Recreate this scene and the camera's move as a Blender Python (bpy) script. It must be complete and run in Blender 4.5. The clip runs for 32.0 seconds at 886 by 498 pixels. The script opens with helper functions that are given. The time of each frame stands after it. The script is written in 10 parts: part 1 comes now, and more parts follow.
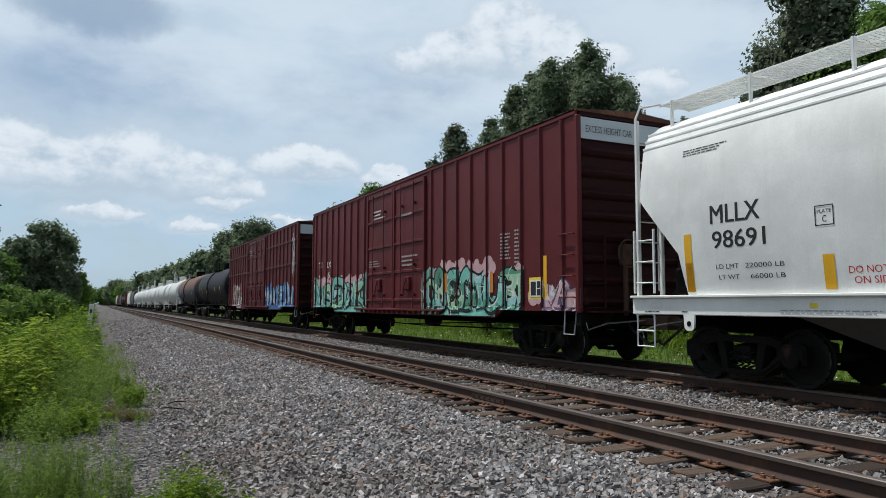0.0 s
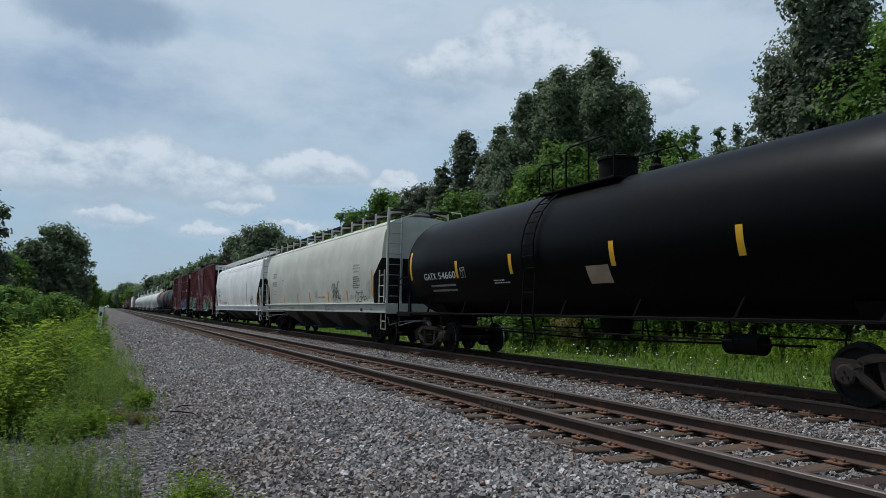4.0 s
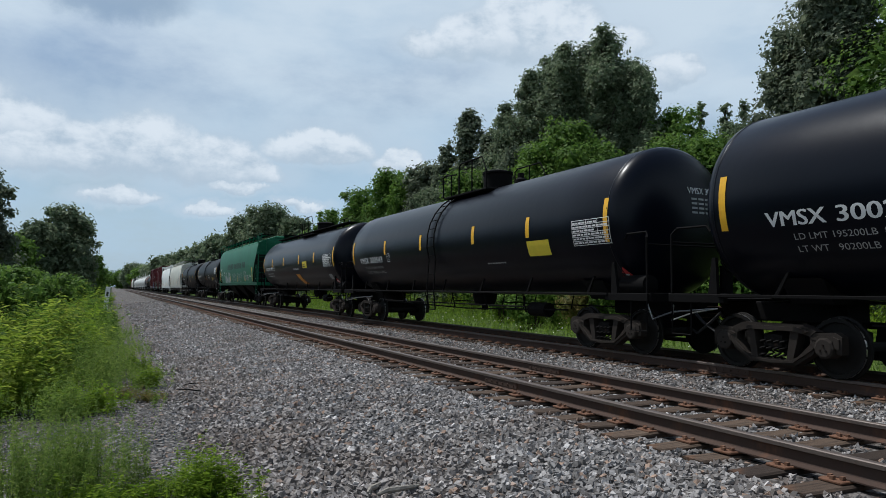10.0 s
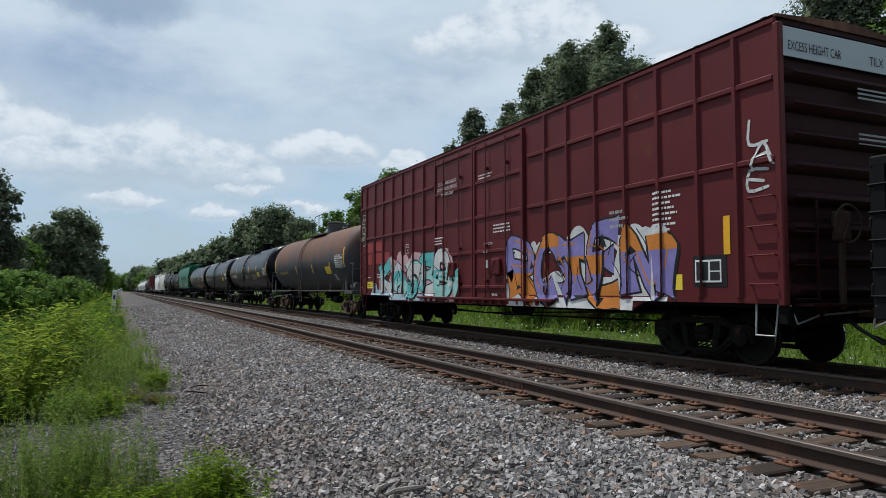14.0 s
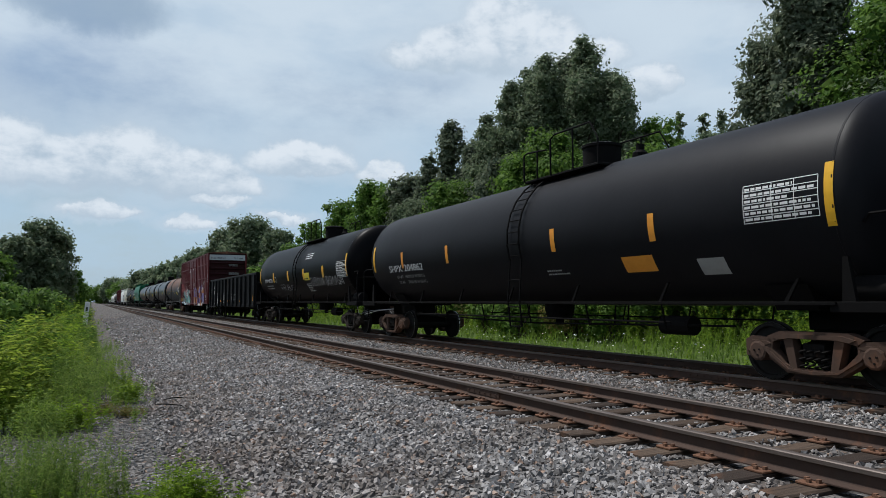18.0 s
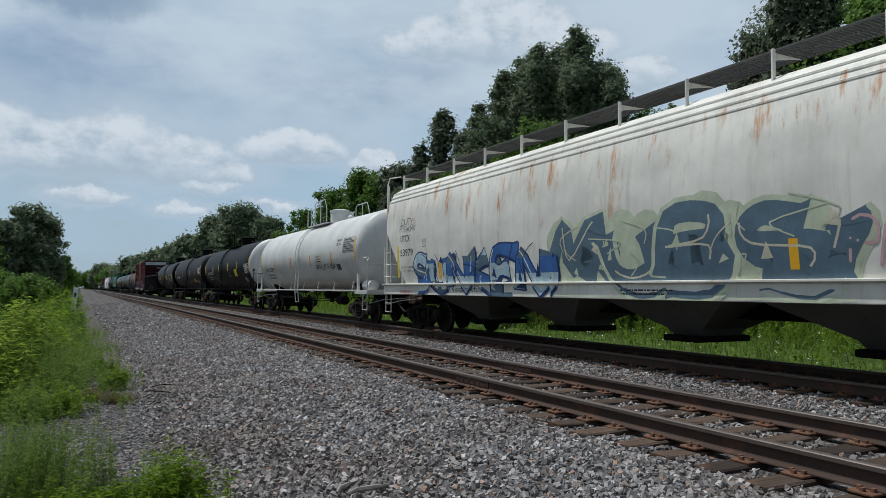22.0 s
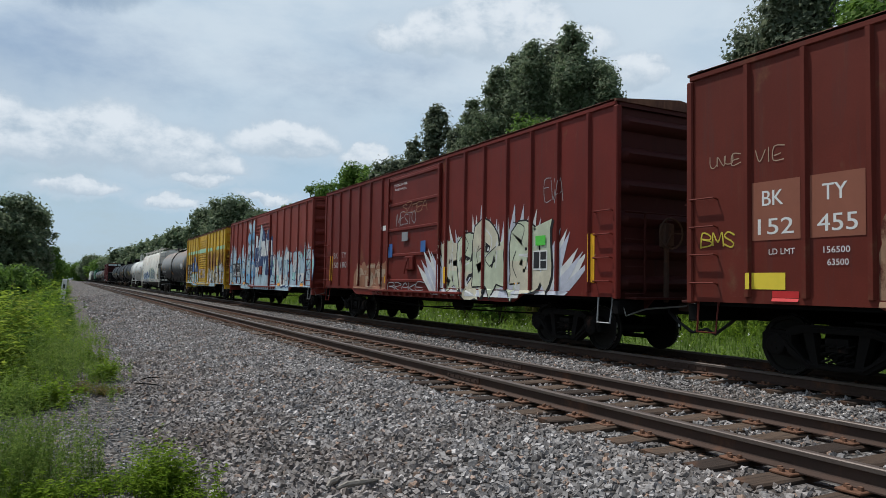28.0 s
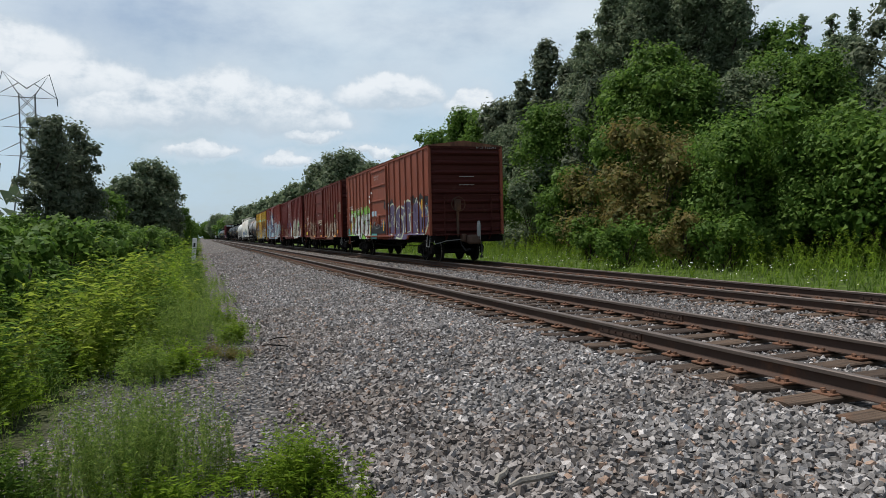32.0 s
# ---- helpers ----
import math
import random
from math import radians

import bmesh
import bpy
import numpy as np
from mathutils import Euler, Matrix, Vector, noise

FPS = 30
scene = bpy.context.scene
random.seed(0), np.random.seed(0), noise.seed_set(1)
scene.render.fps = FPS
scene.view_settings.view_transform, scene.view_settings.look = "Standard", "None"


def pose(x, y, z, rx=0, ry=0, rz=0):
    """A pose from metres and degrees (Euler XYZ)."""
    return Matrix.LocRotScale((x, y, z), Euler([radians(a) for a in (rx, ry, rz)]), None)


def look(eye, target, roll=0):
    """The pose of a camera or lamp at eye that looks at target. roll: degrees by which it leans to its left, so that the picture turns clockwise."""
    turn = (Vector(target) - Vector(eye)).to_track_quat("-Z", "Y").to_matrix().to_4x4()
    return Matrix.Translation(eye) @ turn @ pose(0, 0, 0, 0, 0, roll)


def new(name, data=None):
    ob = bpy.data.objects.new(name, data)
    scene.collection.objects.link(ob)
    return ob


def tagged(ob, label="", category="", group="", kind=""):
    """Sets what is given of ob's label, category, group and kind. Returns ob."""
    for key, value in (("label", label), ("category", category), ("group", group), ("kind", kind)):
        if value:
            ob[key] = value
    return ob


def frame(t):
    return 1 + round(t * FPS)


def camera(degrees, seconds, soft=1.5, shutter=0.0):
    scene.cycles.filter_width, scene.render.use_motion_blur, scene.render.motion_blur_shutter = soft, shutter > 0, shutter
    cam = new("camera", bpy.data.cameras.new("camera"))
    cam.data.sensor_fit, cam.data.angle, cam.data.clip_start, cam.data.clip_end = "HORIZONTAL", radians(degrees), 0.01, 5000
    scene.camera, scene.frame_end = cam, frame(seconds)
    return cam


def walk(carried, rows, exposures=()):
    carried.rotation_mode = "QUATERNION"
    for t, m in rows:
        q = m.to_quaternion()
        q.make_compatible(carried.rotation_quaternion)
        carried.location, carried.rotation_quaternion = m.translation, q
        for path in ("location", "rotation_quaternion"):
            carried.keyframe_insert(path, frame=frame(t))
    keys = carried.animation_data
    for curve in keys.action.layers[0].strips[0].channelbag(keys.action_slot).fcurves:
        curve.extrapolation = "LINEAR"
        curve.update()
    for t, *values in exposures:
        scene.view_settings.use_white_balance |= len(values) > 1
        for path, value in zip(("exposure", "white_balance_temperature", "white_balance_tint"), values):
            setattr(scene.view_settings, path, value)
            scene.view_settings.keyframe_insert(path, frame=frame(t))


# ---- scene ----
cam = camera(64.21, 32.0, soft=0.45)
# the filmer's stand: seconds, x, y, z, yaw, pitch, roll
PATH = [
    (0.0, -0.000, 0.000, 1.209, -26.16, 4.49, -0.17),
    (0.5, -0.009, -0.003, 1.210, -25.76, 4.14, -0.75),
    (1.0, -0.003, -0.000, 1.217, -25.69, 4.12, -0.54),
    (1.5, -0.003, -0.000, 1.218, -25.99, 4.55, -0.37),
    (2.0, -0.007, -0.000, 1.201, -26.06, 4.56, -0.52),
    (2.5, -0.004, -0.006, 1.215, -26.02, 4.26, -0.46),
    (3.0, -0.014, -0.005, 1.216, -25.69, 4.97, -0.66),
    (3.5, -0.006, -0.001, 1.215, -25.50, 5.01, -0.73),
    (5.5, -0.015, 0.003, 1.204, -25.70, 4.99, -1.13),
    (6.0, -0.013, -0.001, 1.199, -25.52, 4.32, -0.68),
    (6.5, -0.015, 0.005, 1.205, -25.60, 4.39, -0.62),
    (7.0, -0.010, 0.008, 1.210, -24.68, 4.31, -0.39),
    (7.5, -0.006, 0.014, 1.209, -24.55, 4.36, -0.53),
    (8.0, -0.019, 0.005, 1.206, -24.23, 4.60, -0.41),
    (8.5, -0.009, 0.012, 1.214, -24.79, 4.60, -0.40),
    (9.0, -0.019, 0.007, 1.195, -24.00, 4.28, -0.82),
    (9.5, -0.009, 0.016, 1.201, -24.24, 3.82, -0.97),
    (10.0, -0.003, 0.016, 1.198, -25.12, 3.30, -0.57),
    (10.5, -0.011, 0.014, 1.208, -24.60, 3.53, -0.59),
    (11.0, -0.005, 0.017, 1.204, -24.48, 3.39, -0.57),
    (11.5, -0.012, 0.007, 1.200, -24.43, 3.31, -0.83),
    (12.0, -0.002, 0.018, 1.197, -24.87, 2.90, -0.76),
    (12.5, -0.012, 0.015, 1.202, -24.85, 2.94, -0.54),
    (13.0, -0.017, 0.005, 1.207, -24.84, 3.43, -0.57),
    (13.5, -0.018, 0.004, 1.194, -24.70, 2.98, -0.81),
    (14.0, -0.002, 0.009, 1.201, -24.66, 3.30, -0.03),
    (14.5, 0.004, -0.001, 1.207, -24.39, 3.55, 0.36),
    (16.5, 0.022, -0.006, 1.201, -26.46, 4.11, -0.24),
    (17.0, 0.016, -0.013, 1.197, -26.74, 4.04, 0.16),
    (17.5, 0.022, -0.021, 1.198, -26.83, 4.24, 0.37),
    (18.0, 0.014, -0.025, 1.187, -26.42, 4.21, 0.10),
    (18.5, 0.008, -0.014, 1.198, -25.93, 3.65, -0.35),
    (19.0, 0.002, -0.015, 1.192, -25.92, 4.03, -0.69),
    (19.5, 0.009, -0.016, 1.198, -26.14, 4.25, -0.89),
    (20.0, -0.005, -0.014, 1.187, -26.55, 4.28, -0.86),
    (20.5, 0.006, -0.017, 1.188, -26.37, 3.94, -0.84),
    (21.0, 0.015, -0.020, 1.192, -26.93, 3.94, -0.26),
    (21.5, 0.028, -0.010, 1.187, -27.25, 3.28, -0.17),
    (22.0, 0.026, -0.013, 1.191, -27.18, 3.32, -0.42),
    (22.5, 0.030, 0.002, 1.185, -27.81, 2.89, -0.50),
    (23.0, 0.018, -0.003, 1.192, -28.08, 3.19, -0.59),
    (23.5, 0.020, -0.011, 1.186, -28.00, 2.98, -0.26),
    (24.0, 0.015, -0.022, 1.183, -28.14, 3.36, -0.52),
    (24.5, 0.024, -0.013, 1.187, -28.07, 3.00, -0.40),
    (25.0, 0.031, -0.006, 1.186, -28.08, 2.87, -0.55),
    (25.5, 0.031, -0.014, 1.187, -27.85, 3.31, -0.85),
    (27.5, 0.019, -0.001, 1.181, -27.71, 3.10, -1.28),
    (28.0, 0.021, 0.001, 1.188, -27.91, 2.98, -1.06),
    (28.5, 0.020, -0.001, 1.181, -27.88, 2.90, -0.80),
    (29.0, 0.016, -0.005, 1.185, -27.90, 2.52, -0.95),
    (29.5, 0.016, -0.001, 1.193, -27.15, 2.99, -0.84),
    (30.0, 0.017, -0.002, 1.181, -26.96, 3.65, -0.56),
    (30.5, -0.003, -0.017, 1.179, -25.30, 1.88, -0.52),
    (31.0, -0.016, -0.029, 1.180, -21.94, 1.29, 0.34),
    (31.5, 0.000, 0.163, 1.190, -18.63, 1.07, 1.64),
    (32.0, 0.15, 1.25, 1.195, -19.0, -1.40, 1.35),
]
walk(cam, [(t, pose(x, y, z, 90 + pitch, roll, yaw)) for t, x, y, z, yaw, pitch, roll in PATH],
     # the film's own exposure and white balance: seconds, stops, kelvin, tint
     exposures=[(0.0, -0.28, 6150, 9.0), (1.0, -0.78, 5850, 8.0), (2.0, -0.74, 5850, 8.0), (3.0, -0.64, 5850, 8.0), (6.0, -0.45, 5950, 8.0), (9.0, -0.38, 5950, 8.0), (13.0, -0.34, 6100, 9.0), (20.2, -0.36, 6050, 9.0), (21.0, -0.54, 6000, 8.0), (22.0, -0.56, 6000, 8.0), (23.0, -0.42, 6000, 8.0), (30.0, -0.28, 6200, 9.0), (31.0, -0.22, 6250, 9.0), (31.5, -0.26, 6400, 10.0), (32.0, -0.20, 6400, 10.0)])

# ---- world, sun ----
SUN_TO = Vector((-0.24, 0.34, 0.91)).normalized()
world = bpy.data.worlds.new("summer_sky")
scene.world = world
world.use_nodes = True
wt = world.node_tree
wt.nodes.clear()


def wnode(kind, **props):
    n = wt.nodes.new(kind)
    for k, v in props.items():
        n.inputs[k].default_value = v
    return n


def wmath(op, a, b=None, clamp=False):
    n = wt.nodes.new("ShaderNodeMath")
    n.operation, n.use_clamp = op, clamp
    for i, v in enumerate((a, b)):
        if v is None:
            continue
        if isinstance(v, (int, float)):
            n.inputs[i].default_value = v
        else:
            wt.links.new(v, n.inputs[i])
    return n.outputs[0]


def wramp(value, lo, hi):
    n = wt.nodes.new("ShaderNodeMapRange")
    n.interpolation_type = "SMOOTHSTEP"
    wt.links.new(value, n.inputs["Value"])
    n.inputs["From Min"].default_value, n.inputs["From Max"].default_value = lo, hi
    return n.outputs["Result"]


sky = wt.nodes.new("ShaderNodeTexSky")
sky.sky_type, sky.sun_disc = "NISHITA", False
sky.sun_elevation, sky.sun_rotation = math.asin(SUN_TO.z), math.atan2(SUN_TO.x, SUN_TO.y)
sky.air_density, sky.dust_density, sky.ozone_density = 1.2, 1.6, 1.5
tc = wt.nodes.new("ShaderNodeTexCoord")
sep = wt.nodes.new("ShaderNodeSeparateXYZ")
wt.links.new(tc.outputs["Generated"], sep.inputs[0])
az = wmath("MULTIPLY", wmath("ARCTAN2", sep.outputs[0], sep.outputs[1]), 57.2958)
el = wmath("MULTIPLY", wmath("ARCSINE", sep.outputs[2]), 57.2958)


def wnoise(scale, detail, rough=0.55, seed=0.0, flat=1.0):
    m = wt.nodes.new("ShaderNodeMapping")
    m.inputs["Location"].default_value = (seed, seed * 0.7, seed * 1.3)
    m.inputs["Scale"].default_value = (1, 1, flat)
    wt.links.new(tc.outputs["Generated"], m.inputs["Vector"])
    n = wnode("ShaderNodeTexNoise", Scale=scale, Detail=detail, Roughness=rough)
    wt.links.new(m.outputs[0], n.inputs["Vector"])
    return n.outputs["Fac"]


warp = wmath("MULTIPLY", wmath("SUBTRACT", wnoise(19, 8, 0.62, 3.1), 0.5), 3.8)
warp2 = wmath("MULTIPLY", wmath("SUBTRACT", wnoise(21, 8, 0.62, 7.7), 0.5), 2.6)
az_w, el_w = wmath("ADD", az, warp), wmath("ADD", el, warp2)
# cumulus heaps: azimuth and elevation of the middle, half width, half height (degrees)
CUMULUS = [(-13.0, 12.3, 5.5, 2.4), (-8.0, 10.9, 4.2, 1.7), (-4.4, 9.2, 3.4, 1.3), (-1.0, 9.7, 4.2, 1.9), (2.4, 10.1, 3.6, 2.3), (6.4, 9.3, 4.2, 1.9), (9.4, 8.9, 2.4, 1.2),
           (15.0, 11.0, 3.9, 1.4), (21.6, 10.2, 1.8, 1.0), (24.4, 19.3, 2.2, 1.1), (27.2, 19.7, 3.4, 1.9), (31.4, 20.6, 3.4, 3.0), (34.6, 19.7, 3.0, 2.5), (38.0, 18.8, 2.8, 1.6),
           (43.2, 16.6, 1.9, 1.4), (6.7, 5.9, 1.7, 0.5), (0.2, 6.6, 2.2, 0.6), (8.8, 7.6, 1.8, 0.5), (11.4, 5.2, 1.6, 0.4), (13.6, 6.6, 1.3, 0.4),
           (-24, 14, 7, 2.6), (-38, 16, 6, 3), (58, 14, 5, 2.4), (75, 20, 7, 3), (120, 14, 8, 3), (165, 18, 9, 3), (-100, 13, 8, 3), (-140, 20, 9, 4)]
heap = lit = mist = None
for a0, e0, ra, re in CUMULUS:
    dx = wmath("DIVIDE", wmath("SUBTRACT", az_w, a0), ra * 1.34)
    dy = wmath("DIVIDE", wmath("SUBTRACT", el_w, e0), re * 1.32)
    # flatter below than above
    dyf = wmath("MAXIMUM", dy, wmath("MULTIPLY", dy, -1.5))
    q = wmath("ADD", wmath("MULTIPLY", dx, dx), wmath("MULTIPLY", dyf, dyf))
    m = wramp(q, 1.18, 0.50)
    top = wmath("MULTIPLY", m, wramp(dy, -0.75, 0.35))
    heap = m if heap is None else wmath("MAXIMUM", heap, m)
    wide = wramp(q, 3.4, 0.5)
    mist = wide if mist is None else wmath("MAXIMUM", mist, wide)
    lit = top if lit is None else wmath("MAXIMUM", lit, top)
high = wramp(el, 48.0, 24.0)
veil = wmath("MULTIPLY", wramp(wnoise(2.2, 7, 0.6, 1.7, 2.2), 0.20, 0.58), wmath("ADD", wmath("MULTIPLY", high, 0.85), 0.15))
grey = wramp(wnoise(5.0, 5, 0.55, 12.3, 2.4), 0.47, 0.72)
low = wramp(el, 14.0, 0.0)
cover = wmath("MAXIMUM", wmath("MULTIPLY", veil, 0.90), wmath("MULTIPLY", low, 0.62))
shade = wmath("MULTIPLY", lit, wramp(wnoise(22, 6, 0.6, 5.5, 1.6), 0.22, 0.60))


def wcolor(fac, a, b):
    n = wt.nodes.new("ShaderNodeMix")
    n.data_type = "RGBA"
    wt.links.new(fac, n.inputs[0])
    for v, i in ((a, 6), (b, 7)):
        if isinstance(v, tuple):
            n.inputs[i].default_value = (*v, 1)
        else:
            wt.links.new(v, n.inputs[i])
    return n.outputs[2]


SKY_STRENGTH = 0.105
veil_tone = wcolor(wramp(el, 17.0, 9.0), wcolor(grey, (8.0, 8.9, 9.5), (6.6, 7.8, 8.8)), (5.6, 7.2, 8.5))
gloom = wramp(wmath("ADD", wmath("POWER", wmath("DIVIDE", wmath("ADD", az_w, 1.0), 6.0), 2.0), wmath("POWER", wmath("DIVIDE", wmath("SUBTRACT", el_w, 21.0), 2.2), 2.0)), 1.3, 0.2)
veil_tone = wcolor(gloom, veil_tone, (4.3, 5.4, 6.5))
heap_tone = wcolor(shade, (5.6, 6.6, 7.5), (9.3, 9.7, 10.0))
hazed = wcolor(wmath("MULTIPLY", mist, 0.55), wcolor(cover, sky.outputs[0], veil_tone), (6.9, 7.8, 8.6))
full = wcolor(wmath("MULTIPLY", heap, 0.92), hazed, heap_tone)
bg = wnode("ShaderNodeBackground", Strength=SKY_STRENGTH)
wt.links.new(full, bg.inputs["Color"])
wo = wt.nodes.new("ShaderNodeOutputWorld")
wt.links.new(bg.outputs[0], wo.inputs["Surface"])

sun = new("sun", bpy.data.lights.new("sun", "SUN"))
sun.data.energy, sun.data.angle, sun.data.color = 5.0, radians(0.7), (1.0, 0.95, 0.87)
sun.matrix_world = look(SUN_TO * 60, (0, 0, 0))

# ---- materials ----
class Nodes:
    """A small wrapper to wire a Principled material."""

    def __init__(self, name):
        self.mat = bpy.data.materials.new(name)
        self.mat.use_nodes = True
        self.t = self.mat.node_tree
        self.b = self.t.nodes["Principled BSDF"]
        self.co = self.t.nodes.new("ShaderNodeTexCoord").outputs["Object"]

    def put(self, v, socket):
        if isinstance(v, bpy.types.NodeSocket):
            self.t.links.new(v, socket)
        elif isinstance(v, tuple):
            socket.default_value = (*v, 1) if len(v) == 3 and socket.type == "RGBA" else v
        else:
            socket.default_value = v

    def noise(self, scale, detail=4, rough=0.55, stretch=(1, 1, 1), seed=0.0, out="Fac"):
        m = self.t.nodes.new("ShaderNodeMapping")
        self.put(self.co, m.inputs["Vector"])
        m.inputs["Scale"].default_value = stretch
        m.inputs["Location"].default_value = (seed, seed * 1.7, seed * 0.6)
        n = self.t.nodes.new("ShaderNodeTexNoise")
        self.put(m.outputs[0], n.inputs["Vector"])
        n.inputs["Scale"].default_value, n.inputs["Detail"].default_value, n.inputs["Roughness"].default_value = scale, detail, rough
        return n.outputs[out]

    def voronoi(self, scale, out="Distance", feature="F1"):
        n = self.t.nodes.new("ShaderNodeTexVoronoi")
        n.feature = feature
        self.put(self.co, n.inputs["Vector"])
        n.inputs["Scale"].default_value = scale
        return n.outputs[out]

    def ramp(self, v, lo, hi, to=(0.0, 1.0)):
        n = self.t.nodes.new("ShaderNodeMapRange")
        n.interpolation_type = "SMOOTHSTEP"
        self.put(v, n.inputs["Value"])
        for k, x in zip(("From Min", "From Max", "To Min", "To Max"), (lo, hi, *to)):
            n.inputs[k].default_value = x
        return n.outputs["Result"]

    def math(self, op, a, b=0.0):
        n = self.t.nodes.new("ShaderNodeMath")
        n.operation = op
        self.put(a, n.inputs[0]), self.put(b, n.inputs[1])
        return n.outputs[0]

    def mix(self, fac, a, b, blend="MIX"):
        n = self.t.nodes.new("ShaderNodeMix")
        n.data_type, n.blend_type = "RGBA", blend
        self.put(fac, n.inputs[0]), self.put(a, n.inputs[6]), self.put(b, n.inputs[7])
        return n.outputs[2]

    def bump(self, height, strength, distance):
        n = self.t.nodes.new("ShaderNodeBump")
        n.inputs["Strength"].default_value, n.inputs["Distance"].default_value = strength, distance
        self.put(height, n.inputs["Height"])
        self.put(n.outputs[0], self.b.inputs["Normal"])

    def done(self, color, rough, metal=0.0, spec=0.5):
        self.put(color, self.b.inputs["Base Color"])
        self.put(rough, self.b.inputs["Roughness"])
        self.put(metal, self.b.inputs["Metallic"])
        self.put(spec, self.b.inputs["Specular IOR Level"])
        return self.mat


def tone(c, k):
    return tuple(min(1.0, x * k) for x in c)


def car_paint(name, color, rust=0.0, rust_color=(0.16, 0.065, 0.03), dirt=0.35, rough=0.5, seed=1.0, grime=(0.05, 0.045, 0.04), spec=0.15):
    """Weathered paint: faded patches, rain streaks, rust blooms and road film, at car size."""
    n = Nodes(name)
    fade = n.ramp(n.noise(0.8, 5, 0.6, (1, 1, 1), seed), 0.3, 0.75)
    base = n.mix(fade, tone(color, 0.86), tone(color, 1.1))
    streak = n.ramp(n.noise(7.0, 5, 0.65, (1, 1, 0.07), seed + 4), 0.50, 0.78)
    base = n.mix(n.math("MULTIPLY", streak, dirt), base, grime)
    fine = n.noise(38.0, 4, 0.6, (1, 1, 1), seed + 9)
    base = n.mix(n.ramp(fine, 0.35, 0.75, (0.0, 0.16)), base, tone(color, 0.55))
    if rust > 0:
        big = n.noise(1.1, 7, 0.68, (1, 0.8, 0.45), seed + 13)
        blotch = n.ramp(big, 0.66 - rust * 0.24, 0.72 - rust * 0.14)
        run = n.ramp(n.noise(5.5, 6, 0.7, (1, 1, 0.09), seed + 17), 0.60 - rust * 0.1, 0.80 - rust * 0.1)
        amount = n.math("MAXIMUM", n.math("MULTIPLY", blotch, 0.85), n.math("MULTIPLY", run, min(1.0, 0.3 + rust)))
        rusty = n.mix(n.noise(14.0, 5, 0.6, (1, 1, 1), seed + 21), tone(rust_color, 0.55), tone(rust_color, 1.5))
        base = n.mix(amount, base, rusty)
        rough = n.ramp(amount, 0.0, 1.0, (rough, 0.9))
    n.bump(n.noise(3.0, 3, 0.5, (1, 1, 1), seed + 2), 0.12, 0.02)
    return n.done(base, rough, 0.0, spec)


def plain(name, color, rough=0.6, metal=0.0, var=0.25, scale=12.0, bump=0.0, spec=0.4):
    n = Nodes(name)
    c = n.mix(n.noise(scale, 5, 0.6), tone(color, 1 - var), tone(color, 1 + var))
    if bump:
        n.bump(n.noise(scale * 2, 5, 0.6), 0.4, bump)
    return n.done(c, rough, metal, spec)


def spray(name, color):
    """Aerosol paint, a little thin over the car's own coat."""
    n = Nodes(name)
    c = n.mix(n.ramp(n.noise(3.0, 5, 0.65), 0.3, 0.8), tone(color, 0.8), tone(color, 1.12))
    return n.done(n.mix(n.ramp(n.noise(30, 3), 0.45, 0.9, (0, 0.25)), c, tone(color, 0.5)), 0.55, 0.0, 0.3)


def leaves(name, a, b, seed=0.0, thin=0.5):
    n = Nodes(name)
    g = n.t.nodes.new("ShaderNodeNewGeometry").outputs["Random Per Island"]
    c = n.mix(g, a, b)
    c = n.mix(n.ramp(n.noise(0.35, 3, 0.6, (1, 1, 1), seed), 0.35, 0.7), tone(c, 1) if isinstance(c, tuple) else c, n.mix(g, tone(a, 0.62), tone(b, 0.72)))
    m = n.done(c, 0.6, 0.0, 0.10)
    tr = n.t.nodes.new("ShaderNodeBsdfTranslucent")
    n.put(n.mix(g, tone(a, 1.3), tone(b, 1.5)), tr.inputs["Color"])
    mixs = n.t.nodes.new("ShaderNodeMixShader")
    mixs.inputs[0].default_value = thin
    n.t.links.new(n.b.outputs[0], mixs.inputs[1])
    n.t.links.new(tr.outputs[0], mixs.inputs[2])
    n.t.links.new(mixs.outputs[0], n.t.nodes["Material Output"].inputs["Surface"])
    return m


def stones(name, lo, hi, warm):
    n = Nodes(name)
    g = n.t.nodes.new("ShaderNodeNewGeometry").outputs["Random Per Island"]
    g2 = n.math("POWER", g, 1.7)
    c = n.mix(g2, lo, hi)
    c = n.mix(n.ramp(g, 0.90, 0.93), c, warm)
    c = n.mix(n.ramp(g, 0.965, 0.975), c, tone(hi, 1.2))
    c = n.mix(n.ramp(n.noise(40, 5, 0.65), 0.35, 0.75, (0, 0.5)), c, tone(lo, 0.6))
    at = n.t.nodes.new("ShaderNodeSeparateXYZ")
    n.put(n.co, at.inputs[0])
    worn_in = n.math("MULTIPLY", n.math("MULTIPLY", n.ramp(at.outputs[0], 2.9, 1.7), n.ramp(at.outputs[0], 0.6, 1.1)), n.ramp(at.outputs[1], 16.0, 9.0))
    dirt = n.math("ADD", n.noise(0.7, 5, 0.65), n.math("MULTIPLY", worn_in, 0.12))
    c = n.mix(n.ramp(dirt, 0.42, 0.72, (0, 0.38)), c, (0.14, 0.095, 0.066))
    n.bump(n.noise(60, 4, 0.6), 0.5, 0.006)
    return n.done(c, 0.85, 0.0, 0.25)


